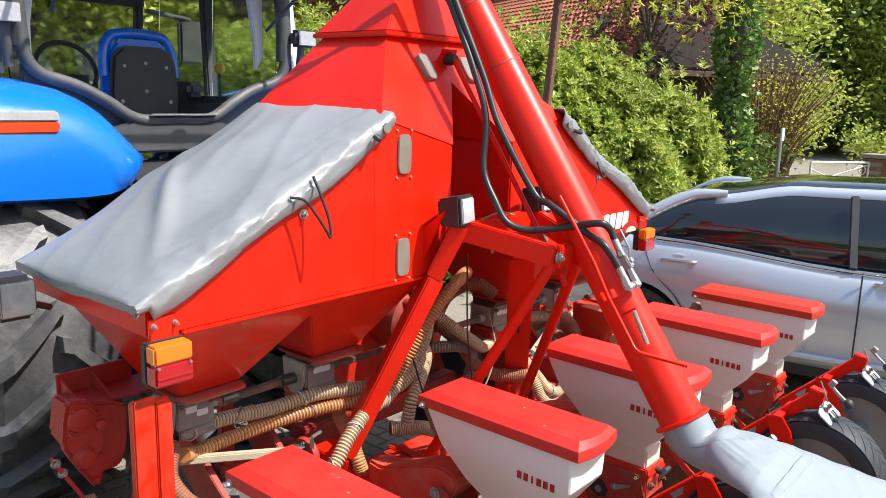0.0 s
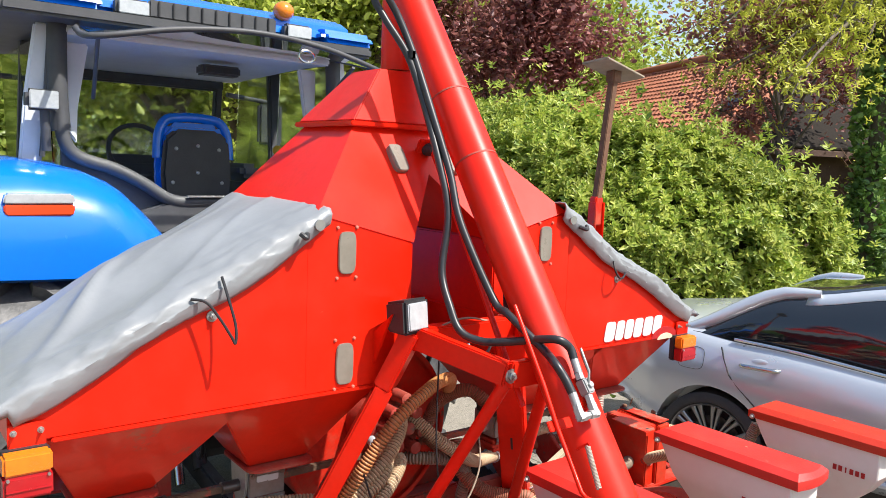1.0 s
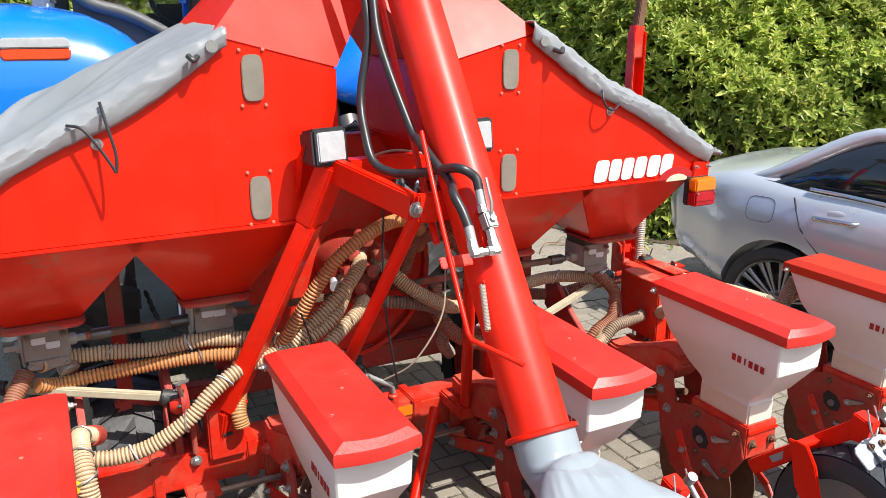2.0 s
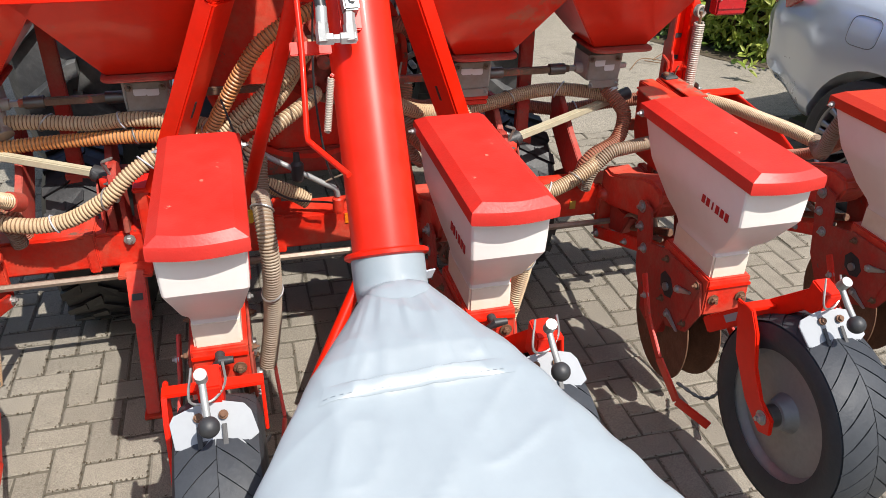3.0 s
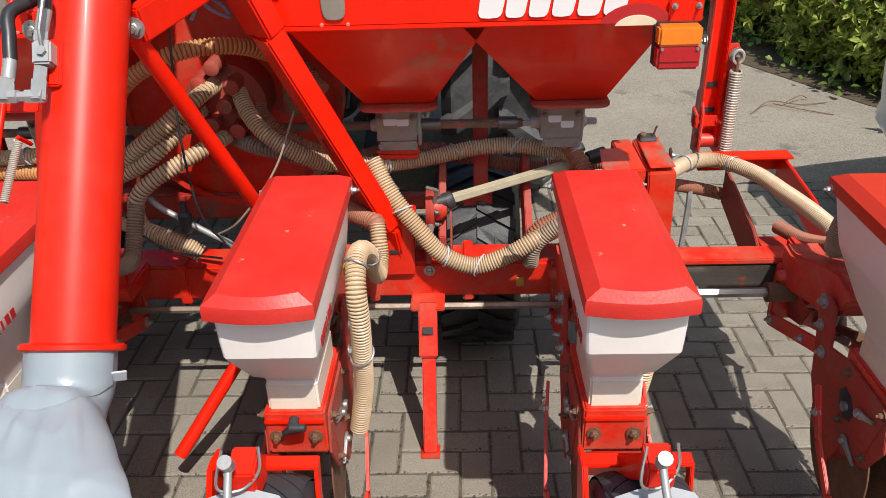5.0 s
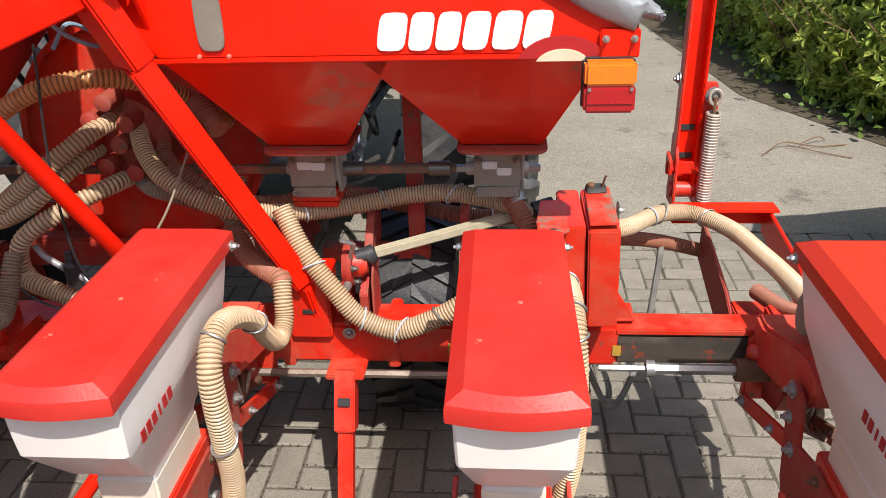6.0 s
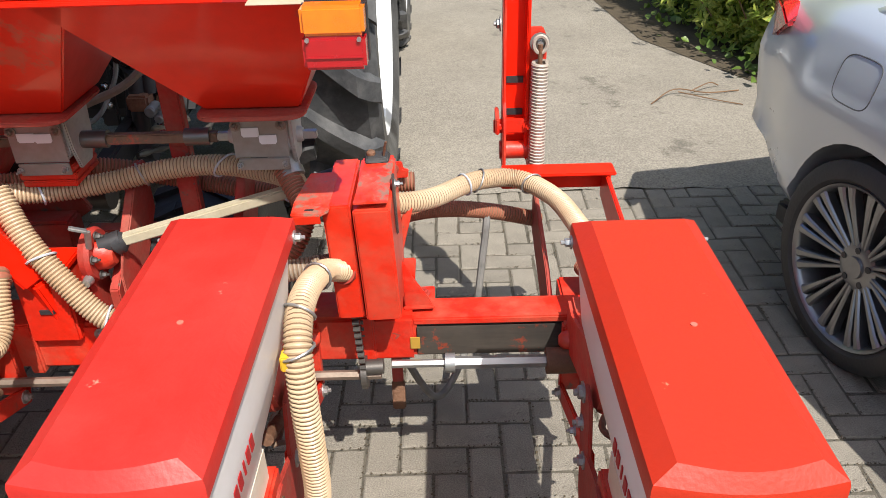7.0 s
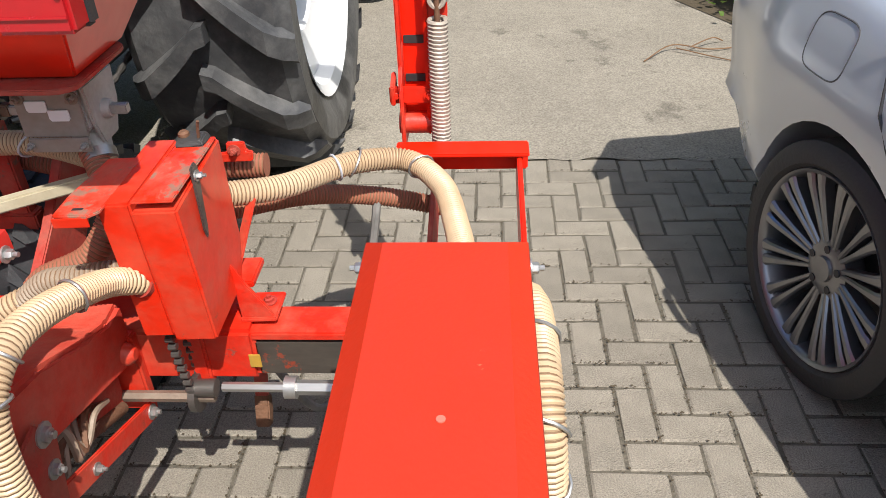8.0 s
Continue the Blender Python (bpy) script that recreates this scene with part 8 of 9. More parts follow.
def leaf_blades(name, P, d, w, nn, L, wide, material, parent, label="", kind=""):
    """Pointed leaves, each folded along its midrib and bent down at the tip."""
    n = len(P)
    V = np.empty((n, 6, 3))
    V[:, 0] = P
    V[:, 1] = P + d * L * 0.35 + w * L * wide * 0.5 + nn * L * 0.09
    V[:, 2] = P + d * L * 0.70 + w * L * wide * 0.36 + nn * L * 0.05
    V[:, 3] = P + d * L - nn * L * 0.12
    V[:, 4] = P + d * L * 0.70 - w * L * wide * 0.36 + nn * L * 0.05
    V[:, 5] = P + d * L * 0.35 - w * L * wide * 0.5 + nn * L * 0.09
    me = bpy.data.meshes.new(name)
    me.vertices.add(n * 6)
    me.vertices.foreach_set("co", V.ravel())
    me.loops.add(n * 8)
    loop = (np.arange(n)[:, None] * 6 + np.array([0, 1, 2, 3, 0, 3, 4, 5])[None, :]).astype(np.int32)
    me.loops.foreach_set("vertex_index", loop.ravel())
    me.polygons.add(n * 2)
    me.polygons.foreach_set("loop_start", np.arange(0, n * 8, 4, dtype=np.int32))
    me.update()
    return part(name, me, material, parent, label, kind=kind)


def shoot_mesh(name, P, axis, leaves, size, material, parent, seed=1, wide=0.42):
    """Shoots at the places P that point along axis, each with a whorl of leaves."""
    rng = np.random.default_rng(seed)
    n = len(P)
    axis = axis + rng.normal(size=(n, 3)) * 0.65
    axis /= np.linalg.norm(axis, axis=1)[:, None]
    side = np.cross(axis, rng.normal(size=(n, 3)))
    side /= np.linalg.norm(side, axis=1)[:, None]
    third = np.cross(axis, side)
    A, S, T = (np.repeat(v, leaves, 0) for v in (axis, side, third))
    m = n * leaves
    phi = np.tile(np.arange(leaves) * 2.4, n) + rng.uniform(-0.4, 0.4, m)
    rank = np.tile(np.arange(leaves) / leaves, n)
    tilt = 0.45 + 0.9 * (1 - rank) + rng.uniform(-0.2, 0.2, m)
    out = S * np.cos(phi)[:, None] + T * np.sin(phi)[:, None]
    d = A * np.cos(tilt)[:, None] + out * np.sin(tilt)[:, None]
    w = np.cross(A, out)
    nn = np.cross(d, w)
    nn *= np.sign((nn * A).sum(1))[:, None]
    base = np.repeat(P, leaves, 0) + A * (rank * size * 0.9)[:, None]
    L = (size * rng.uniform(0.65, 1.25, m) * (1.1 - 0.5 * rank))[:, None]
    return leaf_blades(name, base, d, w, nn, L, wide, material, parent)


def along(line, s):
    """Places along a polyline at the fractions s."""
    line = np.array(line, float)
    seg = np.linalg.norm(np.diff(line[:, :2], axis=0), axis=1)
    cum = np.concatenate([[0], np.cumsum(seg)])
    q = s * cum[-1]
    return np.stack([np.interp(q, cum, line[:, k]) for k in range(line.shape[1])], 1)


def wobble(x, y, f, seed):
    return np.sin(x * f + seed) * np.cos(y * f * 1.3 + seed * 2) + 0.5 * np.sin(x * f * 2.3 + y * f * 1.7 + seed * 3)


# hedge line: x, y of its front foot, and its height
HEDGE = [(3.35, 10.5, 2.8), (3.42, 7.0, 2.8), (3.5, 4.6, 2.75), (3.8, 3.40, 2.65), (4.5, 2.55, 2.55), (5.5, 1.95, 2.45), (6.7, 1.62, 2.2), (7.35, 1.7, 1.75)]


def hedge(n, seed):
    rng = np.random.default_rng(seed)
    s = rng.uniform(0, 1, n) ** 0.8
    base = along(HEDGE, s)
    ahead = along(HEDGE, np.minimum(1, s + 0.01)) - along(HEDGE, np.maximum(0, s - 0.01))
    t = ahead[:, :2] / np.linalg.norm(ahead[:, :2], axis=1)[:, None]
    nx = np.stack([t[:, 1] * -1, t[:, 0]], 1)
    nx *= np.sign((nx * np.array([0.6, 0.8])).sum(1))[:, None]
    h = base[:, 2]
    a = rng.uniform(-0.10, 1.0, n) ** 1.0 * math.pi * 0.62
    depth = 1.25
    lump = wobble(base[:, 0] * 1.0, h * 0 + a * 2.2, 2.1, 0.7) * 0.12 + wobble(base[:, 0] * 3 + base[:, 1], a * 5, 2.0, 3.1) * 0.07
    r = 1 + lump - rng.exponential(0.13, n)
    yo = np.maximum(depth * (1 - np.cos(a) * r), 0.0)
    z = h * 0.16 + h * 0.86 * np.sin(np.clip(a, 0, None)) ** 0.75 * (0.92 + lump * 0.5) - rng.exponential(0.05, n)
    r_up = rng.uniform(0, 1, n)
    z += np.where((r_up < 0.22) & (a > 0.6), rng.exponential(0.13, n), 0.0)
    yo = np.where(r_up > 0.80, yo - rng.exponential(0.07, n), yo)
    z = np.where(a < 0, rng.uniform(0.05, 0.6, n), z)
    P = np.stack([base[:, 0] + nx[:, 0] * yo, base[:, 1] + nx[:, 1] * yo, np.maximum(z, 0.04)], 1)
    out = np.stack([-nx[:, 0] * np.cos(a), -nx[:, 1] * np.cos(a), np.sin(np.clip(a, 0.1, None)) + 0.5], 1)
    return P, out


hd = thing("shrub_hedge", "dense bright green broad-leaved shrub hedge along the yard", "hedge", (4.5, 3.0, 0), kind="stuff")
hd_off = np.array([4.5, 3.0, 0])
P, out = hedge(15500, 5)
shoot_mesh("leaves", P - hd_off, out, 8, 0.088, LEAF_HEDGE, hd, seed=11)
# inner layer: same shrub in darker green, shade painted into its depth
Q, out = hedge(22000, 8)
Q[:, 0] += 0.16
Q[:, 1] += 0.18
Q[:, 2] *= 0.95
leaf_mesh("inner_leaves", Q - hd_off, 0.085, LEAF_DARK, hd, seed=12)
# added filler body, dark as the shade inside, so that no light shows through
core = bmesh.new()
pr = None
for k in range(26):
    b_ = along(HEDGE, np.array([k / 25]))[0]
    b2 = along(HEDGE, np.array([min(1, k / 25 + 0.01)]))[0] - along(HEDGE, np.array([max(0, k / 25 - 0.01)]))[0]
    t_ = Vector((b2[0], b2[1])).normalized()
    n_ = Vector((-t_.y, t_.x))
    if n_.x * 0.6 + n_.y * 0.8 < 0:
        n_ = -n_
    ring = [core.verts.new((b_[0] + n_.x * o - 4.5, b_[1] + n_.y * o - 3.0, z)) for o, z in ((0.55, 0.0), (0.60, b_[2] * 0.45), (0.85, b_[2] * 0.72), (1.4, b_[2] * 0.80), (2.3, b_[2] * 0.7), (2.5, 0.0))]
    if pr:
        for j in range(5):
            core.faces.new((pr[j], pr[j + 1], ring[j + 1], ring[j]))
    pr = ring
part("shadow_core", core, SOIL_AND_SHADE, hd)
tw = bmesh.new()
rng = random.Random(4)
for k in range(420):
    b_ = along(HEDGE, np.array([rng.uniform(0.3, 1)]))[0]
    x0, y0 = b_[0] + rng.uniform(0.0, 0.5) - 4.5, b_[1] + rng.uniform(0.1, 0.6) - 3.0
    z0 = rng.uniform(0, 0.3)
    a = rng.uniform(0, 6.28)
    l = rng.uniform(0.3, 0.9)
    sweep([(x0, y0, z0), (x0 + math.cos(a) * l * 0.4, y0 + math.sin(a) * l * 0.3, z0 + l * 0.5), (x0 + math.cos(a) * l * 0.7, y0 + math.sin(a) * l * 0.5, z0 + l * rng.uniform(0.5, 1))], [0.008, 0.006, 0.003], 4, False, tw)
part("twig", tw, TWIG, hd)


def tree(name, label, at, height, crown, leaf, n, size, trunk_r=0.16, seed=1, squash=1.0, limbs=9, lean=(0, 0), low=0.35, shoots=0, droop=0):
    rg = random.Random(seed)
    t = thing(name, label, "tree", at)
    tb = bmesh.new()
    top = height * 0.62
    path = spline([(0, 0, -0.05), (lean[0] * 0.3, lean[1] * 0.3, top * 0.4), (lean[0], lean[1], top)], 6)
    sweep(path, [trunk_r * (1 - 0.55 * i / (len(path) - 1)) * (1.25 if i == 0 else 1) for i in range(len(path))], 12, True, tb)
    tips = []
    for k in range(limbs):
        a = 2 * math.pi * k / limbs + rg.uniform(-0.3, 0.3)
        z0 = height * (low + 0.28 * rg.random())
        l = crown * rg.uniform(0.55, 1.0)
        z1 = z0 + height * rg.uniform(0.12, 0.40)
        f = z0 / top
        p0 = Vector((lean[0] * f, lean[1] * f, z0))
        p2 = Vector((math.cos(a) * l, math.sin(a) * l, z1)) + Vector((lean[0], lean[1], 0))
        p1 = p0.lerp(p2, 0.5) + Vector((0, 0, height * 0.06))
        q = spline([p0, p1, p2], 5)
        sweep(q, [trunk_r * 0.42 * (1 - 0.8 * i / (len(q) - 1)) for i in range(len(q))], 7, True, tb)
        tips += [p1, p2, p1.lerp(p2, 0.5)]
        for j in range(4):
            b0 = p1.lerp(p2, rg.random())
            b1 = b0 + Vector((rg.uniform(-1, 1), rg.uniform(-1, 1), rg.uniform(-0.3, 0.8))) * crown * 0.45
            sweep([b0, b0.lerp(b1, 0.5) + Vector((0, 0, 0.1)), b1], [trunk_r * 0.14, trunk_r * 0.09, trunk_r * 0.04], 5, False, tb)
            tips += [b1, b0.lerp(b1, 0.6)]
    for k in range(droop):
        a = radians(rg.uniform(95, 215))
        l = rg.uniform(1.0, 3.0)
        z0 = rg.uniform(3.9, 5.0)
        p0, p3 = Vector((0, 0, z0)), Vector((math.cos(a) * l, math.sin(a) * l, rg.uniform(2.9, 4.2)))
        p1 = p0.lerp(p3, 0.4) + Vector((0, 0, 0.35))
        p2 = p0.lerp(p3, 0.8) + Vector((0, 0, 0.25))
        q = spline([p0, p1, p2, p3], 5)
        sweep(q, [0.035 * (1 - 0.85 * i / (len(q) - 1)) for i in range(len(q))], 6, True, tb)
        tips += [Vector(v) for v in q[6:]] * 2
    tips.append(Vector((lean[0], lean[1], height * 0.92)))
    part("trunk", tb, BARK, t, smooth=60)
    rn = np.random.default_rng(seed)
    T = np.array([list(p) for p in tips])
    pick = rn.integers(0, len(T), n)
    spread = rn.normal(size=(n, 3)) * (0.5 if droop else 1.0) * np.array([crown * 0.20, crown * 0.20, crown * 0.17 * squash]) * rn.uniform(0.4, 1.25, len(T))[pick][:, None]
    if shoots:
        P = (T[pick] + spread)[:shoots]
        shoot_mesh("crown", P, np.tile(np.array([[0.0, 0.0, -0.6]]), (len(P), 1)) + rn.normal(size=(len(P), 3)) * 0.4, 7, size, leaf, t, seed, 0.34)
    else:
        leaf_mesh("crown", T[pick] + spread, size, leaf, t, seed=seed, up=0.1, wide=0.55)
    return t


tree("purple_tree", "purple-leaved ornamental tree behind the hedge", (10.3, 11.3, 0), 6.6, 1.9, LEAF_PURPLE, 15000, 0.15, 0.16, 21, 1.3, low=0.38)
tree("purple_tree", "purple-leaved tree shading the house wall", (9.0, 3.85, 0), 4.7, 1.5, LEAF_PURPLE, 6500, 0.085, 0.05, 23, 1.0, low=0.45, limbs=14)
for k, (x, y, h, c, n) in enumerate(((6.5, 17, 10.5, 3.6, 15000), (12.5, 19.5, 11.5, 4.0, 16000), (19, 17, 11, 3.8, 14000), (23, 10, 10, 3.6, 12000), (1.0, 20, 11, 3.8, 14000), (-5, 18, 11, 4.0, 13000), (34, 5, 5.6, 2.4, 9000), (9.0, 14.5, 9.5, 3.0, 12000), (3.8, 14.0, 8.5, 2.8, 12000))):
    tree("broadleaf_tree", "tall broadleaf tree in fresh spring leaf", (x, y, 0), h, c, LEAF_TREE, int(n * 1.6), 0.19, 0.22, 30 + k, 1.5, low=0.22, limbs=11)
ivy = tree("ivy_tree", "tree with ivy-clad trunk and drooping young leaves", (9.05, 2.55, 0), 7.4, 3.1, LEAF_LIME, 9000, 0.078, 0.15, 51, 0.9, low=0.36, limbs=9, shoots=1350, droop=22)
rn = np.random.default_rng(77)
n = 5200
a, z = rn.uniform(0, 2 * math.pi, n), rn.uniform(0.2, 5.2, n)
r = 0.20 + 0.05 * np.sin(z * 5) + rn.exponential(0.035, n)
leaf_mesh("ivy", np.stack([np.cos(a) * r, np.sin(a) * r, z], 1), 0.085, LEAF_IVY, ivy, "dark glossy ivy", seed=78, wide=0.8)


def shrub(at, r, h, n, leaf, seed, size, label, twigs=60):
    rg = random.Random(seed)
    t = thing("shrub", label, "shrub", at)
    tb = bmesh.new()
    tips = []
    for k in range(twigs):
        a, l = rg.uniform(0, 6.28), rg.uniform(0.2, 1.0)
        p = Vector((math.cos(a) * r * l, math.sin(a) * r * l, h * rg.uniform(0.6, 1.0)))
        q = spline([(math.cos(a) * r * 0.15, math.sin(a) * r * 0.15, 0), p * 0.5 + Vector((0, 0, h * 0.15)), p], 4)
        sweep(q, [0.014 * (1 - 0.7 * i / (len(q) - 1)) for i in range(len(q))], 4, False, tb)
        tips += [p, Vector(q[len(q) // 2]), Vector(q[-3])]
    part("stem", tb, TWIG, t)
    rn = np.random.default_rng(seed)
    T = np.array([list(p) for p in tips])
    pick = rn.integers(0, len(T), n)
    leaf_mesh("foliage", T[pick] + rn.normal(size=(n, 3)) * 0.16, size, leaf, t, seed=seed)


shrub((11.1, 2.75, 0), 1.25, 2.75, 3600, LEAF_LIME, 61, 0.050, "tangled brown twiggy shrub with few yellow-green leaves", 420)
shrub((13.0, 3.4, 0), 1.5, 2.5, 7000, LEAF_TREE, 62, 0.10, "tall green garden shrub", 70)
shrub((9.4, 2.5, 0), 0.6, 1.5, 2600, LEAF_DARK, 63, 0.08, "low dark evergreen shrub", 30)
shrub((16.5, 1.6, 0), 1.2, 1.5, 4000, LEAF_HEDGE, 64, 0.10, "green garden shrub beside the gate", 40)

# far woods all round
rn = np.random.default_rng(91)
n = 150000
a = np.where(rn.uniform(0, 1, n) < 0.85, rn.uniform(-0.1, 2.1, n), rn.uniform(0, 2 * math.pi, n))
rr = 33 + rn.normal(0, 2.0, n)
hgt = 8.5 + 2.5 * np.sin(a * 7) + 1.5 * np.sin(a * 17 + 1)
zz = hgt * rn.uniform(0.02, 1, n) ** 0.8
leaf_mesh("far_woods", np.stack([np.cos(a) * rr + 3, np.sin(a) * rr, zz], 1), 0.34, LEAF_FAR, None, "far belt of trees round the yard", "stuff", seed=92, wide=0.6)
# added backdrop ring, dark green as painted shade between the far trees
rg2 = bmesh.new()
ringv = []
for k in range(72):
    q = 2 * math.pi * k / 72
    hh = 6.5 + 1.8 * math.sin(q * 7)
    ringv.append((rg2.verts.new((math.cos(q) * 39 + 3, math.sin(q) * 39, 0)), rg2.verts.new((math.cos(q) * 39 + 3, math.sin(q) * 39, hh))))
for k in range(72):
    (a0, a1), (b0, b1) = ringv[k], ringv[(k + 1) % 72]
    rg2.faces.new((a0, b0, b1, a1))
part("far_wood_shade", rg2, LEAF_DARK, None, "added dark ring, painted shade behind the far trees", kind="structure")

# ---- house with a hipped tile roof ----
house = thing("house", "low brown brick house with a red clay tile roof", "house", (8.9, 4.2, 0))
dr = Vector((0.40, 0.917, 0)).normalized()
pr_ = Vector((dr.y, -dr.x, 0))
LEN, HALF, EZ, RZ = 11.5, 2.3, 2.5, 4.45


def hp(u, v, z):
    return dr * u + pr_ * v + Vector((0, 0, z))


wall = bmesh.new()
add(wall, [hp(u, v, z) for z in (0, EZ - 0.02) for u, v in ((0.35, 0.35), (LEN - 0.35, 0.35), (LEN - 0.35, 2 * HALF - 0.35), (0.35, 2 * HALF - 0.35))],
    [(0, 1, 5, 4), (1, 2, 6, 5), (2, 3, 7, 6), (3, 0, 4, 7), (4, 5, 6, 7), (0, 1, 2, 3)])
part("wall", wall, BRICK_WALL, house)
rb = bmesh.new()
A_, B_, C_, D_ = hp(0, 0, EZ), hp(LEN, 0, EZ), hp(LEN, 2 * HALF, EZ), hp(0, 2 * HALF, EZ)
R0, R1 = hp(2.6, HALF, RZ), hp(LEN - 2.6, HALF, RZ)
add(rb, [A_, B_, C_, D_, R0, R1] + [p - Vector((0, 0, 0.08)) for p in (A_, B_, C_, D_)], [(0, 1, 5, 4), (1, 2, 5), (2, 3, 4, 5), (3, 0, 4), (6, 7, 8, 9), (0, 1, 7, 6), (1, 2, 8, 7), (2, 3, 9, 8), (3, 0, 6, 9)])
roof = part("roof", rb, BRICK_WALL, house)
tiles = bmesh.new()


def tile_slope(a, c, d_, e):
    """Rows of curved tiles on the slope with eave a-c and ridge e-d_."""
    nrm = (c - a).cross(e - a).normalized()
    if nrm.z < 0:
        nrm = -nrm
    rows_ = 19
    for i in range(rows_):
        f0, f1 = i / rows_, (i + 1.12) / rows_
        l0, r0, l1, r1 = a.lerp(e, f0), c.lerp(d_, f0), a.lerp(e, min(1, f1)), c.lerp(d_, min(1, f1))
        m = max(1, int((r0 - l0).length / 0.155))
        for j in range(m):
            p = [l0.lerp(r0, j / m), l0.lerp(r0, (j + 0.5) / m), l0.lerp(r0, (j + 1) / m), l1.lerp(r1, (j + 1) / m), l1.lerp(r1, (j + 0.5) / m), l1.lerp(r1, j / m)]
            h_ = (0.035, 0.062, 0.035, 0.012, 0.035, 0.012)
            v = [tiles.verts.new(q + nrm * hh) for q, hh in zip(p, h_)]
            b0 = [tiles.verts.new(q + nrm * 0.005) for q in p[:3]]
            tiles.faces.new((v[0], v[1], v[4], v[5]))
            tiles.faces.new((v[1], v[2], v[3], v[4]))
            tiles.faces.new((b0[0], b0[1], v[1], v[0]))
            tiles.faces.new((b0[1], b0[2], v[2], v[1]))


tile_slope(A_, B_, R1, R0)
# roof end coloured near black, painted shade in place of a shadowed wall
eb = bmesh.new()
add(eb, [p + Vector((0, 0, 0.03)) for p in (D_, A_, R0)] + [p + Vector((0, 0, 0.06)) for p in (D_, A_, R0)], [(0, 1, 2), (3, 4, 5), (0, 1, 4, 3), (1, 2, 5, 4), (2, 0, 3, 5)])
part("end_slope", eb, ROOF_END_SHADE, roof, "near-black roof end in place of a shaded wall")
part("roof_tiles", tiles, ROOF_TILE, roof, kind="stuff", smooth=0)
part("ridge", sweep([R0 + Vector((0, 0, 0.06)), R1 + Vector((0, 0, 0.06))], 0.10, 10), ROOF_TILE, roof)
part("hip", sweep([R0 + Vector((0, 0, 0.06)), A_ + Vector((0, 0, 0.06))], 0.09, 10), ROOF_TILE, roof)
part("gutter", sweep([A_ + Vector((0, 0, -0.04)) - pr_ * 0.06, B_ + Vector((0, 0, -0.04)) - pr_ * 0.06], 0.06, 10), CAB_DARK, house)
part("chimney", box(hp(4.2, HALF + 0.2, RZ + 0.25), (0.35, 0.35, 0.8), 0.02), BRICK_WALL, roof)
sk = bmesh.new()
q0 = A_.lerp(R0, 0.28) + (B_ - A_).normalized() * 0.9
add(sk, [q0 + (B_ - A_).normalized() * i * 0.5 + (R0 - A_ - (B_ - A_).normalized() * 2.6).normalized() * j * 0.55 + Vector((0, 0, 0.13)) for i, j in ((0, 0), (1, 0), (1, 1), (0, 1))], [(0, 1, 2, 3)])
thick(part("skylight", sk, CAR_GLASS, roof), 0.03)

far = thing("gable_house", "distant brick house with a dark gable roof", "house", (30, 11.1, 0))
gb = bmesh.new()
prism([(-3.2, 0), (3.2, 0), (3.2, 3.68), (0, 6.0), (-3.2, 3.68)], "x", 0, 7, 0, gb)
part("wall", gb, BRICK_WALL, far)
for sgn in (-1, 1):
    part("roof", prism([(0, 6.05), (sgn * 3.55, 3.48), (sgn * 3.55, 3.62), (0, 6.22)], "x", -0.3, 7.3, 0.01), SLATE, far)
win_ = part("window", box((-0.02, -1.2, 1.7), (0.08, 0.9, 1.0), 0.01), WHITE_METAL, far)
part("pane", box((-0.06, -1.2, 1.7), (0.03, 0.74, 0.84), 0.004), CAR_GLASS, win_)

# ---- small things beside the lawn ----
p_ = thing("signpost", "thin grey metal post with a small white sign", "post", (8.84, 1.75, 0))
part("post", rod((0, 0, -0.02), (0.03, 0, 1.62), 0.028), STEEL, p_)
part("sign", box((0.03, -0.02, 1.60), (0.11, 0.02, 0.18), 0.004), WHITE_METAL, p_)
p_ = thing("utility_box", "small pale grey utility box on the grass", "utility box", (9.15, 1.50, 0))
part("body", box((0, 0, 0.22), (0.30, 0.24, 0.40), 0.012), GREY_PLATE, p_)
part("plinth", box((0, 0, 0.02), (0.32, 0.26, 0.05), 0.006), CAB_DARK, p_)
part("cap", box((0, 0, 0.43), (0.32, 0.26, 0.03), 0.008), GREY_PLATE, p_)
p_ = thing("litter_bin", "dark grey upright litter bin with a flat lid", "bin", (10.35, 1.42, 0))
part("body", prism([(-0.22, -0.20), (0.22, -0.20), (0.22, 0.20), (-0.22, 0.20)], "z", 0.05, 0.85, 0.02), CAB_DARK, p_)
for dx in (-0.15, -0.05, 0.05, 0.15):
    part("panel_rib", box((dx, -0.205, 0.42), (0.03, 0.014, 0.62), 0.004), CAB_DARK, p_)
part("lid", box((0, 0, 0.90), (0.50, 0.46, 0.06), 0.02), CAB_DARK, p_)
part("base", box((0, 0, 0.03), (0.48, 0.44, 0.06), 0.01), CAB_DARK, p_)
p_ = thing("garden_gate", "white wrought-iron garden gate with scroll work", "gate", (12.9, 2.45, 0))
gx, gy = 1.05, -0.72
for f in (0, 1):
    part("stile", rod((gx * f, gy * f, 0.05), (gx * f, gy * f, 0.98), 0.022), WHITE_METAL, p_)
for z in (0.08, 0.36, 0.98):
    part("rail", rod((0, 0, z), (gx, gy, z), 0.020), WHITE_METAL, p_)
for k in range(1, 12):
    part("baluster", rod((gx * k / 12, gy * k / 12, 0.08), (gx * k / 12, gy * k / 12, 0.36), 0.009), WHITE_METAL, p_)
part("diagonal", rod((0, 0, 0.86), (gx, gy, 0.40), 0.012), WHITE_METAL, p_)
part("diagonal", rod((0, 0, 0.60), (gx, gy, 0.94), 0.012), WHITE_METAL, p_)
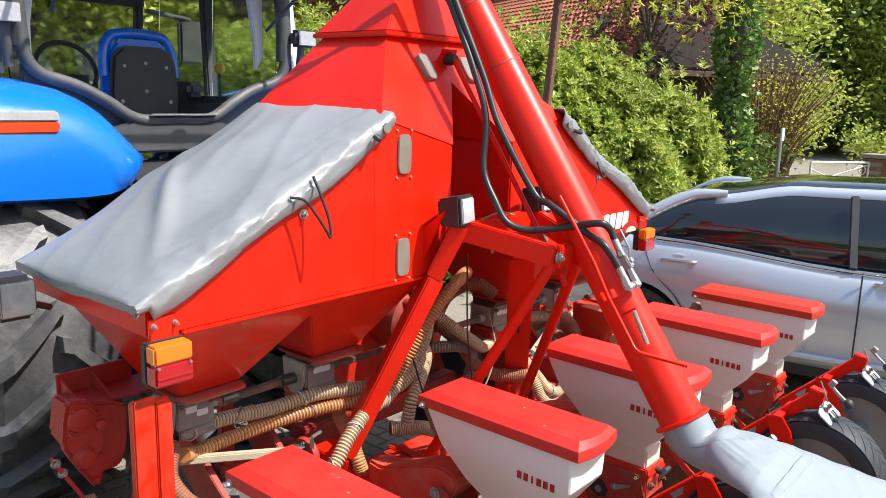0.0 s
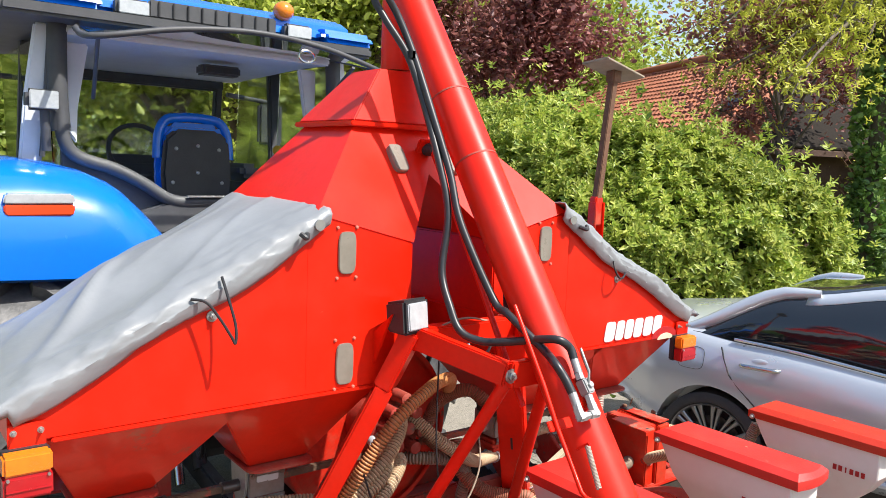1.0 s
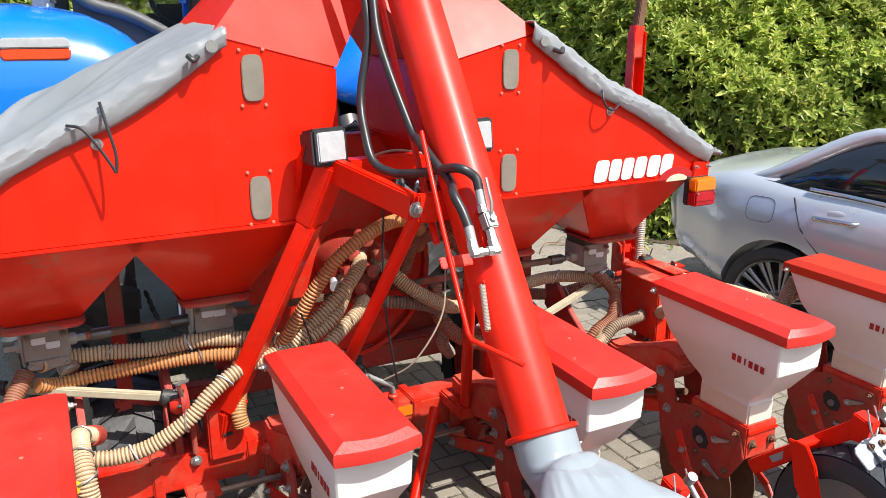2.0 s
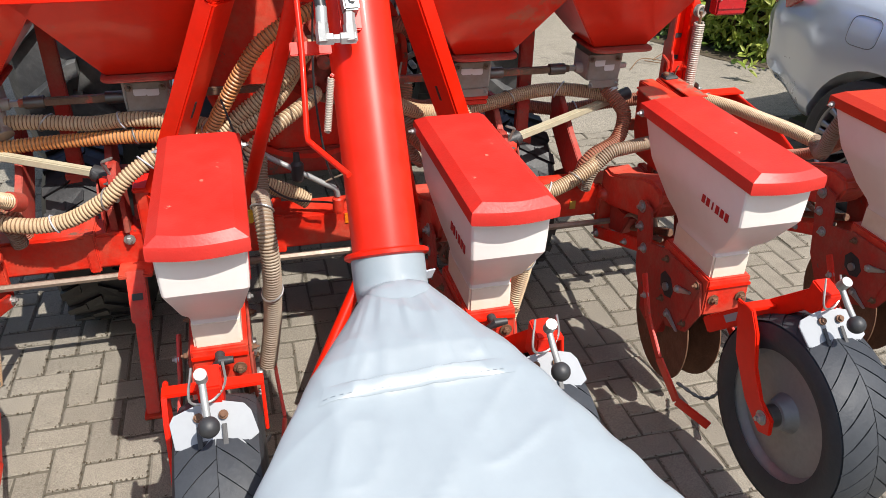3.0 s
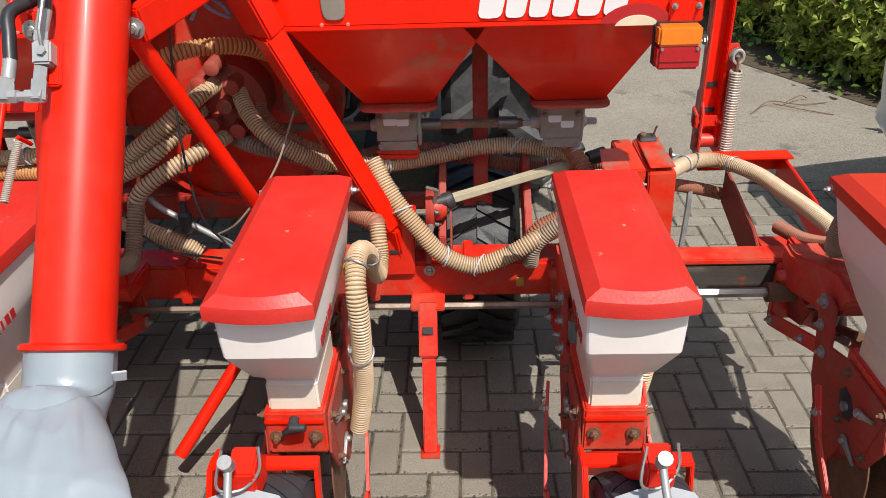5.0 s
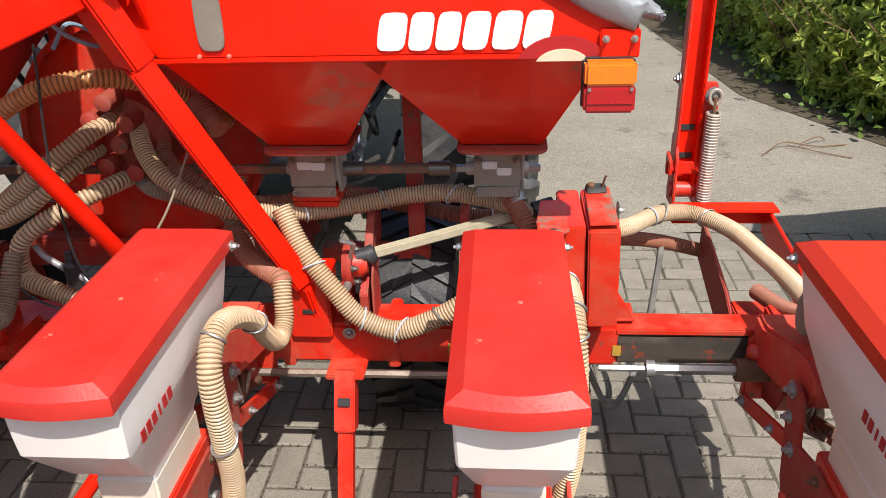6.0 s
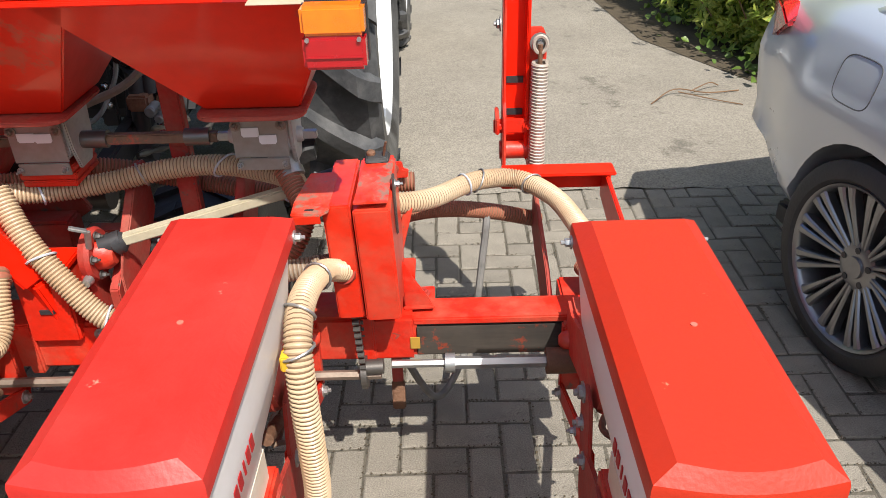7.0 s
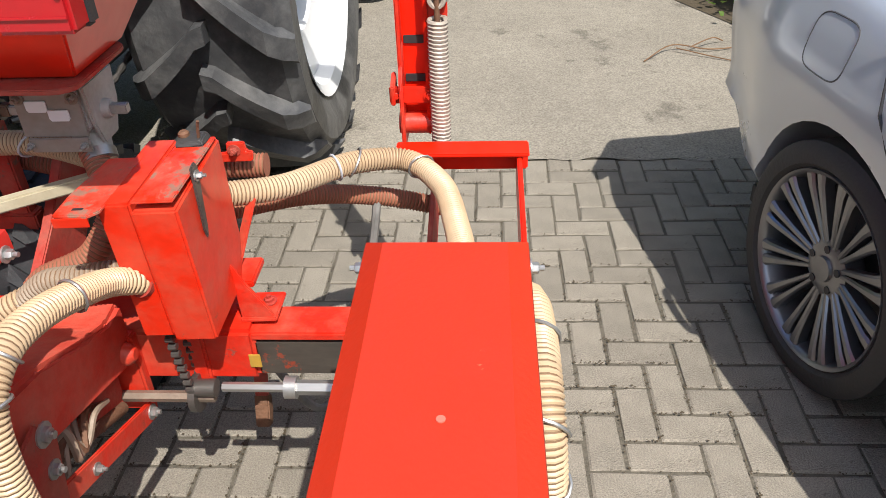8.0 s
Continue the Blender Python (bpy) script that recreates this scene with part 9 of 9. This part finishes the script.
for z in (0.52, 0.82):
    part("scroll", sweep([(gx * (0.88 + 0.012 * k * math.cos(k * 0.6) * 0.6), gy * (0.88 + 0.012 * k * math.cos(k * 0.6) * 0.6), z + 0.008 * k * math.sin(k * 0.6)) for k in range(16)], 0.010, 6), WHITE_METAL, p_)
p_ = thing("gate_pillar", "square brown brick gate pillar with a flat cap", "pillar", (14.15, 1.62, 0))
bm = box((0, 0, 0), (0.21, 0.10, 0.065), 0.004)
brick_me = None
for row in range(14):
    for k in range(4):
        o = [(-0.11, -0.165), (0.11, -0.165), (-0.11, 0.165), (0.11, 0.165)][k]
        if row % 2:
            o = (o[1], o[0])
        rot = 90 if row % 2 else 0
        if brick_me is None:
            b0 = part("brick", bm, BRICK, p_)
            brick_me = b0.data
        else:
            b0 = new("brick", brick_me)
            b0.parent = p_
        b0.location, b0.rotation_euler = (*o, 0.045 + row * 0.075), (0, 0, radians(rot))
part("mortar_core", box((0, 0, 0.53), (0.40, 0.40, 1.05), 0.004), CONCRETE, p_)
part("cap", box((0, 0, 1.10), (0.52, 0.52, 0.07), 0.012), CONCRETE, p_)
p_ = thing("manhole_cover", "flat round blue cover set in the grass", "cover", (6.45, 1.0, 0.0))
part("disc", lathe([(0.0, 0.26), (0.022, 0.26), (0.026, 0.24)], "z", (0, 0, 0), 32), mat("faded_blue_cover", (0.10, 0.28, 0.55), (0.16, 0.33, 0.55), 9, 0.6, fine=0.1), p_)
part("ring", lathe([(0.0, 0.36), (0.014, 0.36), (0.016, 0.27)], "z", (0, 0, 0), 32), CONCRETE, p_)
tag = thing("twig_heap", "thin dry twig lying on the concrete", "twig", (3.05, 3.2, 0))
for k, pts in enumerate(([(-0.3, -0.05, 0.01), (-0.12, 0.12, 0.04), (0.08, 0.10, 0.02), (0.30, 0.16, 0.01)], [(-0.1, 0.1, 0.03), (0.1, -0.02, 0.015), (0.24, -0.1, 0.01)], [(-0.02, 0.11, 0.03), (0.12, 0.2, 0.05), (0.2, 0.26, 0.012)])):
    part("twig", sweep(spline(pts, 5), 0.0038, 6), TWIG, tag)

# ---- ground, lawn and paving ----
gb = bmesh.new()
add(gb, [(-220, -220, -0.035), (220, -220, -0.035), (220, 220, -0.035), (-220, 220, -0.035)], [(0, 1, 2, 3)])
part("ground", gb, CONCRETE, None, "pale sandy concrete yard", kind="structure")
front = [(-9 + 0.06 * k, 2.0 + 0.012 * math.sin(k * 1.3) + 0.010 * math.sin(k * 0.37 + 1) + 0.006 * math.sin(k * 4.1)) for k in range(226)]
sheet("yard_apron", front + [(4.9, 2.05), (4.4, 3.0), (3.6, 4.2), (3.2, 12), (-9, 12)], 0.0032, CONCRETE, "worn sandy concrete strip")
sheet("lawn", [(4.3, 2.3), (4.75, 1.55), (5.42, 0.365), (6.12, -0.31), (8.0, -1.8), (11.0, -1.2), (10.9, 0.6), (10.4, 1.5), (12.5, 5), (4.5, 5.5)], -0.002, GRASS_SOIL, "mossy thin lawn")
sheet("garden_path", [(10.9, 0.6), (11.05, -1.2), (30, -1.5), (30, 1.4), (14.4, 1.35), (12.8, 2.4), (10.42, 1.5)], -0.003, CONCRETE, "grey garden path")
sheet("hedge_bed", [(2.3, 12), (3.0, 4.6), (3.6, 3.3), (4.35, 2.4), (5.3, 1.75), (6.7, 1.5), (8.2, 1.75), (8.5, 4.5), (5, 6), (4.5, 12)], 0.008, SOIL_AND_SHADE, "dark soil bed under the hedge")
rn = np.random.default_rng(17)
n = 26000
gp = np.stack([rn.uniform(4.3, 11, n), rn.uniform(-1.8, 1.9, n), np.zeros(n)], 1)
ok = (gp[:, 1] > 2.3 - (gp[:, 0] - 4.3) * 1.42) & ((gp[:, 0] < 10.6))
gp = gp[ok & (np.hypot(gp[:, 0] - 6.45, gp[:, 1] - 1.0) > 0.36)]
leaf_mesh("grass", gp, 0.055, GRASS, None, "short patchy grass with clover", "stuff", up=1.6, seed=18, wide=0.22)
n = 5200
s_ = rn.uniform(0, 1, n)
b_ = along(HEDGE, s_)
lp = np.stack([b_[:, 0] + rn.normal(0.25, 0.25, n), b_[:, 1] + rn.normal(0.15, 0.20, n), rn.uniform(0.008, 0.10, n)], 1)
leaf_mesh("ground_ivy", lp, 0.06, LEAF_DARK, None, "low weeds along the foot of the hedge", "stuff", seed=19, wide=0.8)

# concrete pavers laid in herringbone; joints are the bed showing between them
sheet("paving", [(-6.5, -6.5), (6.4, -6.5), (6.4, -0.55), (5.42, 0.42), (4.75, 1.55), (4.5, 2.10), (-6.5, 2.10)], -0.0055, JOINT, "sandy bed between the pavers")
paving = bpy.data.objects["paving"]
PW, PLN, GAP = 0.100, 0.200, 0.0042


def paver_verts(cx, cy, along_x, dz, rg=None):
    """One worn paver: chamfered, with corners knocked off a little."""
    lx, ly = (PLN, PW) if along_x else (PW, PLN)
    hx, hy = lx / 2 - GAP / 2, ly / 2 - GAP / 2
    V = []
    for z, c in ((-0.014, -0.001), (dz - 0.004, 0.0), (dz, 0.005)):
        for sx, sy in ((-1, -1), (0, -1), (1, -1), (1, 1), (0, 1), (-1, 1)):
            jx, jy = (rg.uniform(0, 0.005), rg.uniform(0, 0.005)) if rg else (0, 0)
            V.append((cx + sx * (hx - c - jx), cy + sy * (hy - c - jy), z + (rg.uniform(-0.0012, 0.0006) if rg and c > 0 else 0)))
    return V


PF = [(12, 13, 14, 15, 16, 17)] + [(o + k, o + (k + 1) % 6, o + 6 + (k + 1) % 6, o + 6 + k) for o in (0, 6) for k in range(6)]
rg = random.Random(12)
cells = []
u = PW
for i in range(-66, 64):
    for j in range(-66, 22):
        # herringbone: each step along the diagonal starts one flat and one upright paver
        k = (i - j + 1) % 4
        if k == 0:
            cells.append((0.045 + (i + 1) * u, 0.009 + (j + 0.5) * u, True))
        elif k == 3:
            cells.append((0.045 + (i + 0.5) * u, 0.009 + (j + 1) * u, False))
inside = []
for cx, cy, ax_ in cells:
    if cx > 4.75 and cy > 1.55 - (cx - 4.75) * 1.4:
        continue
    if not (-6.4 < cx < 6.3 and -6.4 < cy < 2.04):
        continue
    inside.append((cx, cy, ax_))
near = [c for c in inside if 1.30 < c[0] < 2.80 and -0.1 < c[1] < 2.0]
near = near[:300]
chosen = set(near)
base_me = {}
for ax_ in (True, False):
    for kind_ in range(6):
        me = bpy.data.meshes.new("paver")
        me.from_pydata(paver_verts(0, 0, ax_, 0.0, rg), [], PF)
        me.materials.append(PAVER_ONE)
        base_me[ax_, kind_] = me
for cx, cy, ax_ in near:
    o = new("paver", base_me[ax_, rg.randrange(6)])
    o.parent = paving
    o.location = (cx, cy, rg.uniform(-0.003, 0.002))
    o.rotation_euler = (rg.uniform(-0.008, 0.008), rg.uniform(-0.008, 0.008), rg.uniform(-0.012, 0.012))
V, F = [], []
for c in inside:
    if c in chosen:
        continue
    o = len(V)
    V += paver_verts(c[0] + rg.uniform(-0.001, 0.001), c[1] + rg.uniform(-0.001, 0.001), c[2], rg.uniform(-0.003, 0.002), rg)
    F += [[o + i for i in f] for f in PF]
me = bpy.data.meshes.new("pavers_beyond")
me.from_pydata(V, [], F)
ob = part("pavers_beyond", me, PAVER, paving, kind="stuff")

# grit and moss crumbs along the paver joints
rn = np.random.default_rng(55)
spots = [c for c in inside if -2.8 < c[0] < 3.4 and -2.2 < c[1] < 2.05]
n = 42000
idx = rn.integers(0, len(spots), n)
C = np.array([(c[0], c[1], 1.0 if c[2] else 0.0) for c in spots])[idx]
hx = np.where(C[:, 2] > 0, PLN, PW) / 2
hy = np.where(C[:, 2] > 0, PW, PLN) / 2
edge = rn.integers(0, 4, n)
f = rn.uniform(-1, 1, n)
x = C[:, 0] + np.where(edge < 2, np.where(edge == 0, -hx, hx), f * hx) + rn.normal(0, 0.0035, n)
y = C[:, 1] + np.where(edge < 2, f * hy, np.where(edge == 2, -hy, hy)) + rn.normal(0, 0.0035, n)
keep = (np.sin(x * 5.1 + y * 3.3) + np.sin(x * 2.3 - y * 4.7) + rn.normal(0, 1.0, n)) > -0.3
x, y = x[keep], y[keep]
n = len(x)
size = rn.uniform(0.0018, 0.0055, n)
ang = rn.uniform(0, 2 * math.pi, n)
V = np.empty((n, 4, 3))
for k in range(4):
    V[:, k, 0] = x + np.cos(ang + k * math.pi / 2) * size * (1.0 if k % 2 else 0.6)
    V[:, k, 1] = y + np.sin(ang + k * math.pi / 2) * size * (1.0 if k % 2 else 0.6)
    V[:, k, 2] = 0.0035 + rn.uniform(-0.001, 0.0015, n)
me = bpy.data.meshes.new("joint_grit")
me.from_pydata(V.reshape(-1, 3).tolist(), [], np.arange(n * 4).reshape(-1, 4).tolist())
part("joint_grit", me, SOIL_AND_SHADE, paving, kind="stuff")
